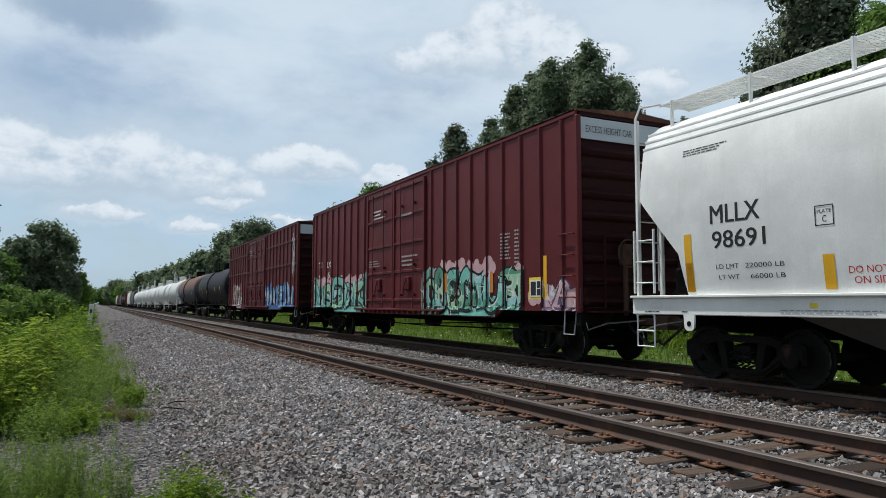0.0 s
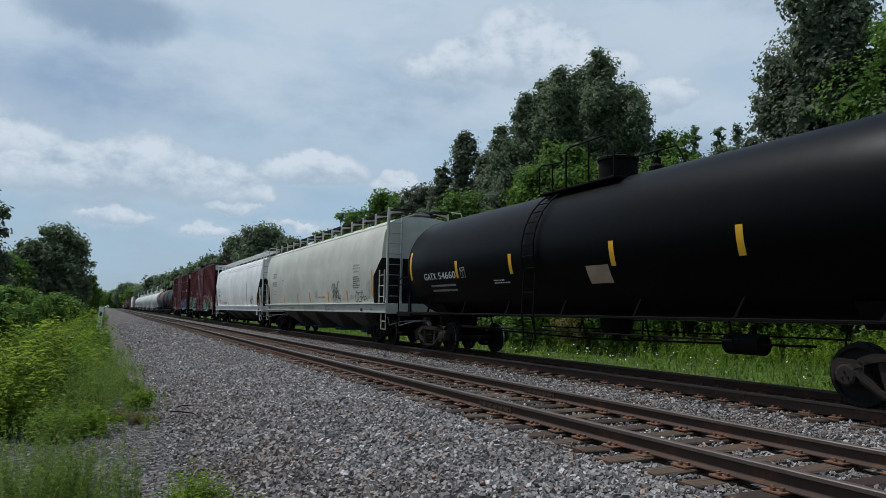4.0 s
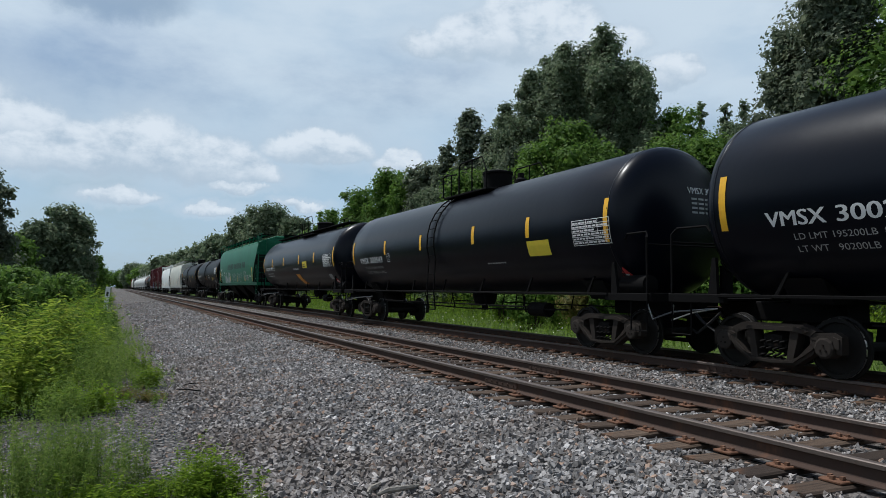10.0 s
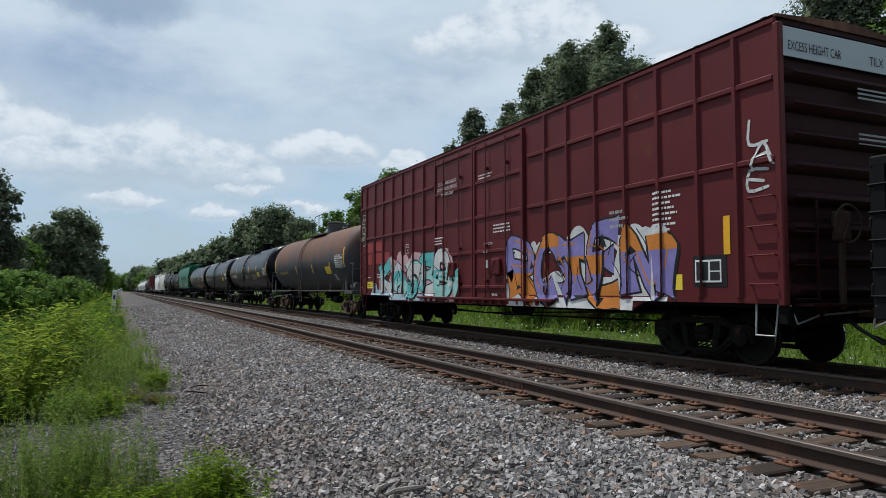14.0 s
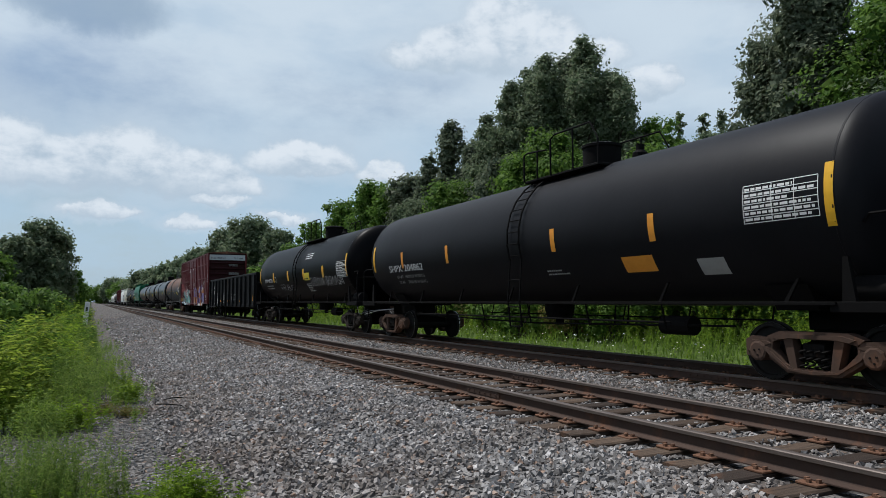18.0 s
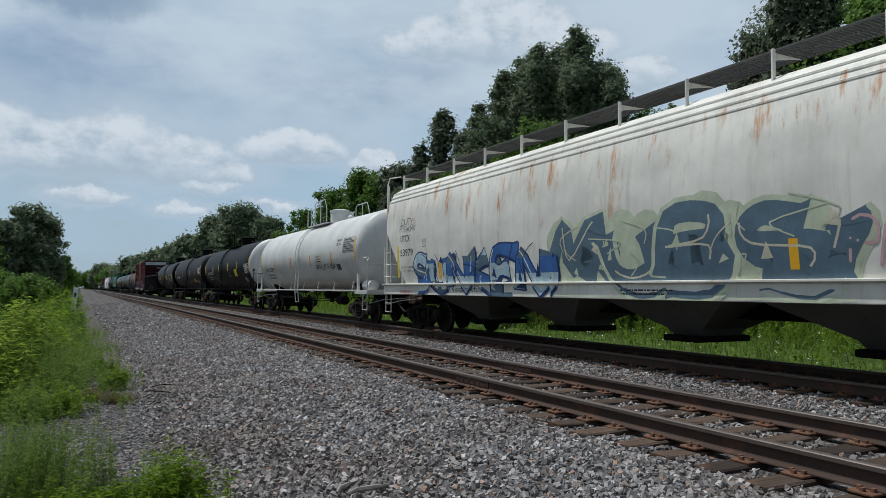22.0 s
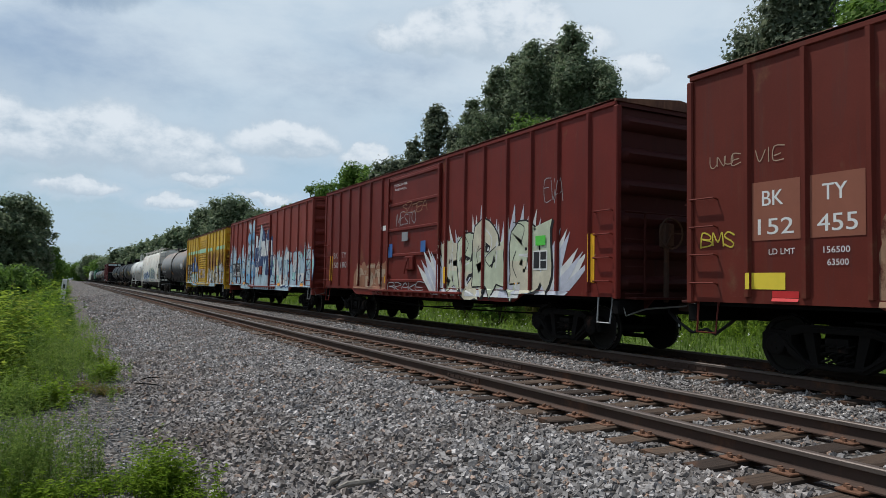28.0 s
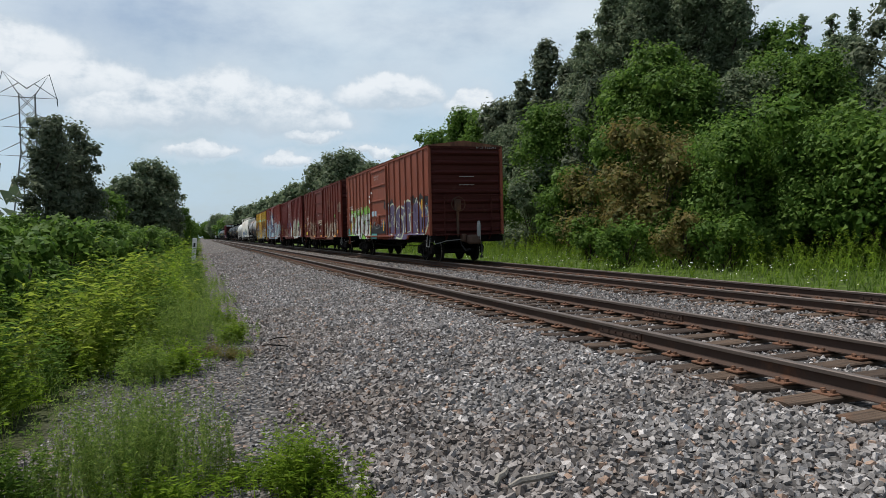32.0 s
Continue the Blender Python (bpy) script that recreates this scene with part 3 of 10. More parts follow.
# ---- mesh tools ----
class MB:
    """Collects vertices and faces of one mesh; m is the slot of a face's material."""

    def __init__(self):
        self.v, self.f, self.m = [], [], []

    def add(self, verts, faces, m=0):
        o = len(self.v)
        self.v.extend(verts)
        self.f.extend([tuple(i + o for i in f) for f in faces])
        self.m.extend([m] * len(faces))

    def box(self, x0, x1, y0, y1, z0, z1, m=0, c=0.0):
        """A block; c: the width of its worn, cut-off edges."""
        if c <= 0:
            self.add([(x, y, z) for x in (x0, x1) for y in (y0, y1) for z in (z0, z1)],
                     [(0, 1, 3, 2), (4, 6, 7, 5), (0, 4, 5, 1), (2, 3, 7, 6), (0, 2, 6, 4), (1, 5, 7, 3)], m)
            return
        c = min(c, 0.45 * abs(x1 - x0), 0.45 * abs(y1 - y0), 0.45 * abs(z1 - z0))
        lo, hi, v, ix = (x0, y0, z0), (x1, y1, z1), [], {}
        for sx in (0, 1):
            for sy in (0, 1):
                for sz in (0, 1):
                    s = (sx, sy, sz)
                    for a in range(3):
                        p = [(lo, hi)[s[k]][k] + (c if s[k] == 0 else -c) for k in range(3)]
                        p[a] = (lo, hi)[s[a]][a]
                        ix[s, a] = len(v)
                        v.append(tuple(p))
        f = []
        for a in range(3):
            b, d = (a + 1) % 3, (a + 2) % 3
            for s in (0, 1):
                def key(p, q):
                    k = [0, 0, 0]
                    k[a], k[b], k[d] = s, p, q
                    return ix[tuple(k), a]
                q = (key(0, 0), key(1, 0), key(1, 1), key(0, 1))
                f.append(q if s else q[::-1])
                for t in (0, 1):
                    def key2(p, face):
                        k = [0, 0, 0]
                        k[a], k[b], k[d] = s, t, p
                        return ix[tuple(k), face]
                    e = (key2(0, a), key2(1, a), key2(1, b), key2(0, b))
                    f.append(e if s != t else e[::-1])
        for sx in (0, 1):
            for sy in (0, 1):
                for sz in (0, 1):
                    t = tuple(ix[(sx, sy, sz), a] for a in range(3))
                    f.append(t if (sx + sy + sz) % 2 else t[::-1])
        self.add(v, f, m)

    def tube(self, pts, r, n=6, m=0, closed=False):
        """A rod of radius r (one, or one a point) along pts."""
        pts = [Vector(p) for p in pts]
        rs = r if isinstance(r, (list, tuple)) else [r] * len(pts)
        v, f, last = [], [], None
        for i, p in enumerate(pts):
            a, b = pts[max(i - 1, 0)], pts[min(i + 1, len(pts) - 1)]
            if closed:
                a, b = pts[i - 1], pts[(i + 1) % len(pts)]
            d = (b - a).normalized()
            u = d.cross((0, 0, 1) if abs(d.z) < 0.95 else (1, 0, 0)).normalized()
            if last and u.dot(last) < 0:
                u = -u
            last = u
            w = d.cross(u)
            v += [tuple(p + rs[i] * (math.cos(k * math.tau / n) * u + math.sin(k * math.tau / n) * w)) for k in range(n)]
        rings = len(pts)
        for i in range(rings if closed else rings - 1):
            j = (i + 1) % rings
            f += [(i * n + k, i * n + (k + 1) % n, j * n + (k + 1) % n, j * n + k) for k in range(n)]
        if not closed:
            f += [tuple(range(n))[::-1], tuple((rings - 1) * n + k for k in range(n))]
        self.add(v, f, m)

    def lathe(self, prof, n, axis, centre, m=0, cap=True):
        """Rings (a along the axis, radius) round 'x' or 'y' or 'z'."""
        v, f = [], []
        for a, r in prof:
            for k in range(n):
                s, t = r * math.cos(k * math.tau / n), r * math.sin(k * math.tau / n)
                p = dict(x=(a, s, t), y=(t, a, s), z=(s, t, a))[axis]
                v.append(tuple(p[i] + centre[i] for i in range(3)))
        for i in range(len(prof) - 1):
            f += [(i * n + k, i * n + (k + 1) % n, (i + 1) * n + (k + 1) % n, (i + 1) * n + k) for k in range(n)]
        if cap:
            f += [tuple(range(n))[::-1], tuple((len(prof) - 1) * n + k for k in range(n))]
        self.add(v, f, m)

    def prism(self, poly, a0, a1, axis="y", m=0):
        """A polygon in the plane across the axis, drawn out from a0 to a1; poly holds (x, z), (y, z) or (x, y)."""
        put = dict(y=lambda p, a: (p[0], a, p[1]), x=lambda p, a: (a, p[0], p[1]), z=lambda p, a: (p[0], p[1], a))[axis]
        n = len(poly)
        self.add([put(p, a) for a in (a0, a1) for p in poly],
                 [tuple(range(n))[::-1], tuple(range(n, 2 * n))] + [(i, (i + 1) % n, n + (i + 1) % n, n + i) for i in range(n)], m)

    def loft(self, rects, m=0):
        """Stacked rectangles (half width in x, y from, y to, z), closed at both ends."""
        v, f = [], []
        for w, ya, yb, z in rects:
            v += [(-w, ya, z), (w, ya, z), (w, yb, z), (-w, yb, z)]
        for i in range(len(rects) - 1):
            f += [(4 * i + k, 4 * i + (k + 1) % 4, 4 * i + 4 + (k + 1) % 4, 4 * i + 4 + k) for k in range(4)]
        f += [(3, 2, 1, 0), tuple(4 * (len(rects) - 1) + k for k in range(4))]
        self.add(v, f, m)

    def mesh(self, name, mats, smooth=False, fix=True):
        me = bpy.data.meshes.new(name)
        me.from_pydata(self.v, [], self.f)
        for mt in mats if isinstance(mats, (list, tuple)) else [mats]:
            me.materials.append(mt)
        if any(self.m):
            me.polygons.foreach_set("material_index", self.m)
        if smooth:
            me.polygons.foreach_set("use_smooth", [True] * len(self.f))
        if fix:
            b = bmesh.new()
            b.from_mesh(me)
            bmesh.ops.recalc_face_normals(b, faces=b.faces)
            b.to_mesh(me)
            b.free()
        return me


def part(name, mb, mats, parent, label="", smooth=False, at=None, fix=True):
    """Links a mesh builder (or a finished mesh) as one mesh object under a thing or a part."""
    me = mb if isinstance(mb, bpy.types.Mesh) else mb.mesh(name, mats, smooth, fix)
    ob = new(name, me)
    ob.parent = parent
    if at is not None:
        ob.location = at
    return tagged(ob, label)


def smooth_by_angle(me, degrees=35):
    me.polygons.foreach_set("use_smooth", [True] * len(me.polygons))
    me.set_sharp_from_angle(angle=radians(degrees))
    return me


def thing(name, label, category, at=(0, 0, 0), group="", kind=""):
    ob = new(name)
    ob.empty_display_size = 0.3
    ob.location = at
    return tagged(ob, label, category, group, kind)


def structure(name, mb, mats, label, category, smooth=False):
    ob = new(name, mb.mesh(name, mats, smooth) if isinstance(mb, MB) else mb)
    return tagged(ob, label, category, "", "structure")


def soup(name, verts, faces, mats, kind="stuff", label="", category="", index=None, smooth=False):
    """One object from arrays of vertices and equal-sided faces."""
    verts, faces = np.asarray(verts, np.float32), np.asarray(faces, np.int32)
    me = bpy.data.meshes.new(name)
    me.vertices.add(len(verts))
    me.vertices.foreach_set("co", verts.ravel())
    k = faces.shape[1]
    me.loops.add(faces.size)
    me.loops.foreach_set("vertex_index", faces.ravel())
    me.polygons.add(len(faces))
    me.polygons.foreach_set("loop_start", np.arange(0, faces.size, k, dtype=np.int32))
    if index is not None:
        me.polygons.foreach_set("material_index", np.asarray(index, np.int32))
    me.update(calc_edges=True)
    if not smooth:
        me.shade_flat()
    for mt in mats if isinstance(mats, (list, tuple)) else [mats]:
        me.materials.append(mt)
    ob = new(name, me)
    return tagged(ob, label, category, "", kind)


rng = np.random.default_rng(7)

# ---- ground and tracks: z = 0 is the rails' running surface, the tracks run along y ----
NEAR_A, GAUGE, SPACING = 4.986, 1.508, 4.326
NEAR_C = NEAR_A + GAUGE / 2
FAR_C = NEAR_C + SPACING
PROFILE = [(-900, -0.9), (-300, -0.7), (-60, -0.6), (-12, -0.62), (-4, -0.58), (-1.2, -0.50), (0.2, -0.46), (1.2, -0.44), (2.4, -0.36), (3.6, -0.27), (4.35, -0.23), (5.7, -0.235),
           (7.0, -0.235), (7.45, -0.26), (7.9, -0.28), (8.3, -0.26), (8.75, -0.235), (10.0, -0.235), (11.35, -0.24), (12.1, -0.42), (13.0, -0.72), (14.2, -0.70), (18, -0.5), (24, -0.35), (40, -0.2),
           (120, 0.2), (400, 0.8), (900, 1.0)]


def ground_z(x, y=0.0):
    for (xa, za), (xb, zb) in zip(PROFILE, PROFILE[1:]):
        if xa <= x <= xb:
            z = za + (zb - za) * (x - xa) / (xb - xa)
            break
    else:
        z = -0.6
    rough = 0.018 if -1 < x < 12.2 else 0.09
    if 4.2 < x < 7.2 or 8.6 < x < 11.5:
        rough = 0.006
    return z + rough * noise.noise((x * 1.3, y * 0.9, 0.0)) + (0.03 * noise.noise((x * 0.4, y * 0.25, 4.0)) if x < 3.8 else 0)


def build_ground():
    xs = sorted(set([p[0] for p in PROFILE] + [round(-6 + 0.4 * i, 2) for i in range(70)]))
    ys = [-900, -300, -100, -40, -20, -10] + [round(-5 + 0.5 * i, 2) for i in range(131)] + [65, 75, 90, 110, 140, 180, 250, 350, 500, 700, 1000, 1600, 3000]
    v = [(x, y, ground_z(x, y) if y < 120 else ground_z(x, 120)) for x in xs for y in ys]
    n = len(ys)
    f = []
    for i in range(len(xs) - 1):
        for j in range(n - 1):
            f.append((i * n + j, (i + 1) * n + j, (i + 1) * n + j + 1, i * n + j + 1))
    ob = soup("ground", v, f, M["ground"], "structure", "grey crushed stone railway bed between green overgrown verges", "ground", None, True)
    ob.data.polygons.foreach_set("use_smooth", [True] * len(f))


build_ground()


def rail_mesh(y0, y1):
    """A flat-bottom rail: foot, web, rounded head."""
    mb = MB()
    foot = [(-0.07, -0.168), (0.07, -0.168), (0.07, -0.158), (0.018, -0.140), (0.009, -0.125), (0.009, -0.050), (0.034, -0.040), (-0.034, -0.040), (-0.009, -0.050), (-0.009, -0.125), (-0.018, -0.140), (-0.07, -0.158)]
    head = [(-0.0365, -0.041), (0.0365, -0.041), (0.0365, -0.010), (0.030, -0.002), (0.015, 0.0), (-0.015, 0.0), (-0.030, -0.002), (-0.0365, -0.010)]
    mb.prism(foot, y0, y1, "y", 0)
    mb.prism(head, y0, y1, "y", 1)
    return mb.mesh("rail", [M["rail_web"], M["rail_head"]])


def build_track(name, centre, label):
    tr = thing(name, label, "railway track", (centre, 0, 0), "", "structure")
    me = rail_mesh(-30, 1500)
    for s in (-1, 1):
        r = part("rail", me, None, tr, "rust-brown rail with a worn bright head", at=(s * GAUGE / 2, 0, 0))
        bar = MB()
        bar.box(-0.026, -0.010, -0.45, 0.45, -0.130, -0.045, 0, 0.004)
        for q in range(6):
            bar.lathe([(-0.044, 0.014), (-0.026, 0.016)], 6, "x", (0, -0.375 + 0.15 * q, -0.088))
        part("joint_bar", bar, M["rail_web"], r, "bolted joint bar", at=(0, 9.3 + 0.6 * s, 0))
    return tr


tracks = [build_track("track_1", NEAR_C, "empty near railway track with rust-brown rails on wooden ties"), build_track("track_2", FAR_C, "railway track with rust-brown rails under the freight train")]


def tie_meshes():
    out = []
    for k in range(5):
        r = random.Random(k)
        mb = MB()
        w, l = 0.115 + 0.008 * r.random(), 1.29 + 0.03 * r.random()
        xs = [-l, -l * 0.6, -0.2, 0.3, l * 0.62, l]
        v, f = [], []
        for x in xs:
            dz, dw = r.uniform(-0.012, 0.006), r.uniform(-0.008, 0.006)
            v += [(x + r.uniform(-0.02, 0.02), -w - dw, -0.36), (x, -w - dw, -0.20 + dz), (x, -w - dw + 0.02, -0.186 + dz), (x, w + dw - 0.02, -0.186 + dz), (x, w + dw, -0.20 + dz), (x, w + dw, -0.36)]
        for i in range(len(xs) - 1):
            f += [(i * 6 + q, i * 6 + q + 1, i * 6 + q + 7, i * 6 + q + 6) for q in range(5)]
        f += [tuple(range(6)), tuple(range(6 * (len(xs) - 1), 6 * len(xs)))[::-1]]
        mb.add(v, f)
        out.append(mb.mesh("tie", M["tie"]))
    return out


def plate_mesh():
    mb = MB()
    mb.box(-0.17, 0.17, -0.095, 0.095, -0.188, -0.166, 0, 0.006)
    for sx, sy in ((-0.095, -0.05), (-0.095, 0.05), (0.095, -0.05), (0.095, 0.05), (-0.14, 0.0)):
        mb.box(sx - 0.016, sx + 0.016, sy - 0.014, sy + 0.014, -0.17, -0.140, 1, 0.0)
    return mb.mesh("tie_plate", [M["plate"], M["spike"]])

# ---- rolling stock: a car's own space has y ahead, x across, z up from the rails ----
SPEED = 13.35
CARS = []          # (car, its middle along the track at 0 s)
WHEELSETS = []
WHEEL_R = 0.43


def wheelset_mesh():
    mb = MB()
    mb.tube([(-1.0, 0, 0), (1.0, 0, 0)], 0.075, 10, 0)
    for s in (-1, 1):
        x = s * GAUGE / 2
        i, o = x - s * 0.055, x + s * 0.07
        prof = [(i, 0.10), (i, WHEEL_R + 0.025), (i + s * 0.028, WHEEL_R + 0.022), (i + s * 0.036, WHEEL_R), (o, WHEEL_R - 0.004), (o, WHEEL_R - 0.06), (x + s * 0.03, WHEEL_R - 0.075), (x + s * 0.018, 0.17), (o, 0.13), (o + s * 0.02, 0.09)]
        mb.lathe(prof, 20, "x", (0, 0, 0), 0)
        mb.lathe([(o - s * 0.03, WHEEL_R - 0.002), (o + s * 0.0015, WHEEL_R - 0.003)], 24, "x", (0, 0, 0), 1, False)
        mb.lathe([(s * 0.985, 0.095), (s * 1.10, 0.09), (s * 1.115, 0.07)], 12, "x", (0, 0, 0), 2)
        for k in range(3):
            a = k * math.tau / 3
            mb.lathe([(s * 1.11, 0.017), (s * 1.132, 0.015)], 6, "x", (0, 0.05 * math.cos(a), 0.05 * math.sin(a)), 3)
    return smooth_by_angle(mb.mesh("wheelset", [M["wheel"], M["tread"], M["cap"], M["truck"]]))


def sideframe_mesh(mat):
    """A cast truck side: arched top chord, sloping tension member, window for the springs, jaws over the bearings."""
    mb = MB()
    # the solid is put together from ribs round the holes
    bars = [([(-1.12, 0.36), (-1.04, 0.36), (-1.0, 0.52), (-0.76, 0.52), (-0.62, 0.58), (-0.72, 0.64), (-1.02, 0.66), (-1.12, 0.60)], 0.07),
            ([(1.12, 0.36), (1.12, 0.60), (1.02, 0.66), (0.72, 0.64), (0.62, 0.58), (0.76, 0.52), (1.0, 0.52), (1.04, 0.36)], 0.07),
            ([(-0.74, 0.66), (-0.64, 0.585), (-0.42, 0.64), (0.42, 0.64), (0.64, 0.585), (0.74, 0.66), (0.52, 0.745), (-0.52, 0.745)], 0.085),
            ([(-0.76, 0.52), (-0.64, 0.59), (-0.65, 0.48), (-0.45, 0.28), (-0.30, 0.225), (0.30, 0.225), (0.45, 0.28), (0.65, 0.48), (0.64, 0.59), (0.76, 0.52), (0.70, 0.34), (0.40, 0.15), (-0.40, 0.15), (-0.70, 0.34)], 0.085),
            ([(-0.36, 0.22), (-0.25, 0.21), (-0.32, 0.65), (-0.47, 0.65)], 0.08), ([(0.25, 0.21), (0.36, 0.22), (0.47, 0.65), (0.32, 0.65)], 0.08)]
    for poly, d in bars:
        mb.prism(poly, -d, d, "x")
        cy, cz = sum(p[0] for p in poly) / len(poly), sum(p[1] for p in poly) / len(poly)
        if len(poly) == 8:
            rib = [(cy + (y - cy) * 0.86, cz + (z - cz) * 0.55) for y, z in poly]
            mb.prism(rib, -d - 0.028, d + 0.028, "x")
    for s in (-1, 1):
        # the raised flange of the tension member and the journal box lids
        mb.prism([(s * 0.78, 0.50), (s * 0.70, 0.40), (s * 0.38, 0.19), (0.0, 0.16), (0.0, 0.205), (s * 0.37, 0.215), (s * 0.66, 0.44), (s * 0.72, 0.52)], -0.115, 0.115, "x")
        mb.lathe([(-0.13, 0.12), (-0.115, 0.15), (0.115, 0.15), (0.13, 0.12)], 10, "x", (0, s * 0.88, 0.44))
    for y in (-0.88, 0.88):
        mb.box(-0.10, 0.10, y - 0.14, y + 0.14, 0.50, 0.575, 0, 0.02)
    return mb.mesh("sideframe", [mat])


def spring_mesh():
    mb = MB()
    mb.tube([(0.055 * math.cos(a * 1.1), 0.055 * math.sin(a * 1.1), 0.31 + 0.0177 * a) for a in range(17)], 0.016, 4)
    return mb.mesh("coil_spring", M["truck"])


SPRING_ME = spring_mesh()


WHEEL_ME = wheelset_mesh()
SIDE_ME = {"truck": sideframe_mesh(M["truck"]), "truck_grey": sideframe_mesh(M["truck_grey"]), "truck_rust": sideframe_mesh(M["truck_rust"])}


def bolster_mesh():
    mb = MB()
    mb.prism([(-1.05, 0.40), (-0.4, 0.36), (0.4, 0.36), (1.05, 0.40), (1.05, 0.58), (0.3, 0.70), (-0.3, 0.70), (-1.05, 0.58)], -0.16, 0.16, "y")
    mb.lathe([(0.68, 0.19), (0.78, 0.19)], 12, "z", (0, 0, 0))
    for s in (-1, 1):
        mb.box(-0.85, 0.85, s * 0.46 - 0.05, s * 0.46 + 0.05, 0.30, 0.40, 0, 0.02)
        for x in (-GAUGE / 2, GAUGE / 2):
            mb.box(x - 0.05, x + 0.05, s * 0.43 - 0.045, s * 0.43 + 0.02, 0.22, 0.55, 0, 0.02)
    return mb.mesh("truck", M["truck"])


BOLSTER_ME = bolster_mesh()


def add_truck(car, y, look_="truck"):
    tk = part("truck", BOLSTER_ME, None, car, at=(0, y, 0))
    for s in (-1, 1):
        part("sideframe", SIDE_ME[look_], None, tk, at=(s * 0.99, 0, 0))
    for y_ in (-0.17, -0.06, 0.06, 0.17):
        part("coil_spring", SPRING_ME, None, tk, at=(-1.03, y_, -0.09))
    for s in (-1, 1):
        w = part("wheelset", WHEEL_ME, None, tk, at=(0, s * 0.88, WHEEL_R))
        WHEELSETS.append((w, s * 0.88, car))
    return tk


def add_coupler(car, y, s, mat):
    """A knuckle coupler that reaches out from the end sill; s: 1 ahead, -1 behind."""
    mb = MB()
    mb.box(-0.06, 0.06, min(y, y + s * 0.62), max(y, y + s * 0.62), 0.80, 0.95, 0, 0.02)
    e = y + s * 0.62
    mb.prism([(-0.14, e), (0.17, e), (0.17, e + s * 0.16), (0.08, e + s * 0.26), (0.03, e + s * 0.26), (0.02, e + s * 0.12), (-0.10, e + s * 0.10), (-0.15, e + s * 0.24), (-0.19, e + s * 0.2)], 0.73, 1.0, "z")
    cp = part("coupler", mb, M["truck_rust"], car)
    hb = MB()
    hb.tube([(-0.3, y, 0.86), (-0.32, y + s * 0.25, 0.66), (-0.28, y + s * 0.6, 0.45), (-0.2, y + s * 0.85, 0.52)], 0.028, 6)
    part("air_hose", hb, M["hose"], car)
    lv = MB()
    lv.tube([(-1.4, y + s * 0.02, 0.98), (-1.36, y + s * 0.10, 0.72), (-0.9, y + s * 0.10, 0.84), (-0.1, y + s * 0.3, 0.9)], 0.016, 5)
    part("uncoupling_lever", lv, M["galv"], car)
    return cp


# surfaces on which lettering and graffiti lie
class Surf:
    """The near side of a car. reach(y, z): how far the sheet stands out from the middle; cuts: where it steps."""

    def __init__(self, reach, ycuts=(), zcuts=()):
        self.reach, self.ycuts, self.zcuts, self.shift, self.foot, self.bare = reach, sorted(ycuts), sorted(zcuts), 0.0, None, None

    def at(self, y, z, off, ref=None):
        ry = ref if ref is not None else y
        return (-self.reach(ry + self.shift, z) - off, y + self.shift, z)


def clip(poly, axis, val, keep_low):
    out, n = [], len(poly)
    for i in range(n):
        a, b = poly[i], poly[(i + 1) % n]
        ia = a[axis] <= val if keep_low else a[axis] >= val
        ib = b[axis] <= val if keep_low else b[axis] >= val
        if ia:
            out.append(a)
        if ia != ib:
            t = (val - a[axis]) / (b[axis] - a[axis])
            out.append((a[0] + t * (b[0] - a[0]), a[1] + t * (b[1] - a[1])))
    return out


def lay(mb, poly, surf, off, m=0):
    """Lays a convex (y, z) polygon on a surface, cut where the surface steps."""
    pieces = [poly]
    for axis, cuts in ((0, surf.ycuts), (1, surf.zcuts)):
        for c in cuts:
            nxt = []
            for p in pieces:
                lo, hi = min(q[axis] for q in p), max(q[axis] for q in p)
                if lo < c - 1e-5 and hi > c + 1e-5:
                    nxt += [q for q in (clip(p, axis, c, True), clip(p, axis, c, False)) if len(q) > 2]
                else:
                    nxt.append(p)
            pieces = nxt
    for p in pieces:
        my = sum(q[0] for q in p) / len(p)
        if surf.bare and surf.bare(my, sum(q[1] for q in p) / len(p)):
            continue
        if surf.foot and min(q[1] for q in p) < surf.foot(my):
            p = clip(p, 1, surf.foot(my), False)
            if len(p) < 3:
                continue
        mb.add([surf.at(y, z, off, my) for y, z in p], [tuple(range(len(p)))], m)


def stroke(mb, pts, w, surf, off, m=0, step=[0]):
    """A brush line of width w along (y, z) points, with round ends."""
    for (ya, za), (yb, zb) in zip(pts, pts[1:]):
        d = math.hypot(yb - ya, zb - za)
        if d < 1e-6:
            continue
        ny, nz = -(zb - za) / d * w / 2, (yb - ya) / d * w / 2
        step[0] = (step[0] + 1) % 9
        lay(mb, [(ya + ny, za + nz), (yb + ny, zb + nz), (yb - ny, zb - nz), (ya - ny, za - nz)], surf, off + step[0] * 0.00025, m)
    k = 8 if w > 0.05 else 5
    if w > 0.025:
        for y, z in pts:
            step[0] = (step[0] + 1) % 9
            lay(mb, [(y + w / 2 * math.cos(a * math.tau / k), z + w / 2 * math.sin(a * math.tau / k)) for a in range(k)], surf, off + step[0] * 0.00025, m)


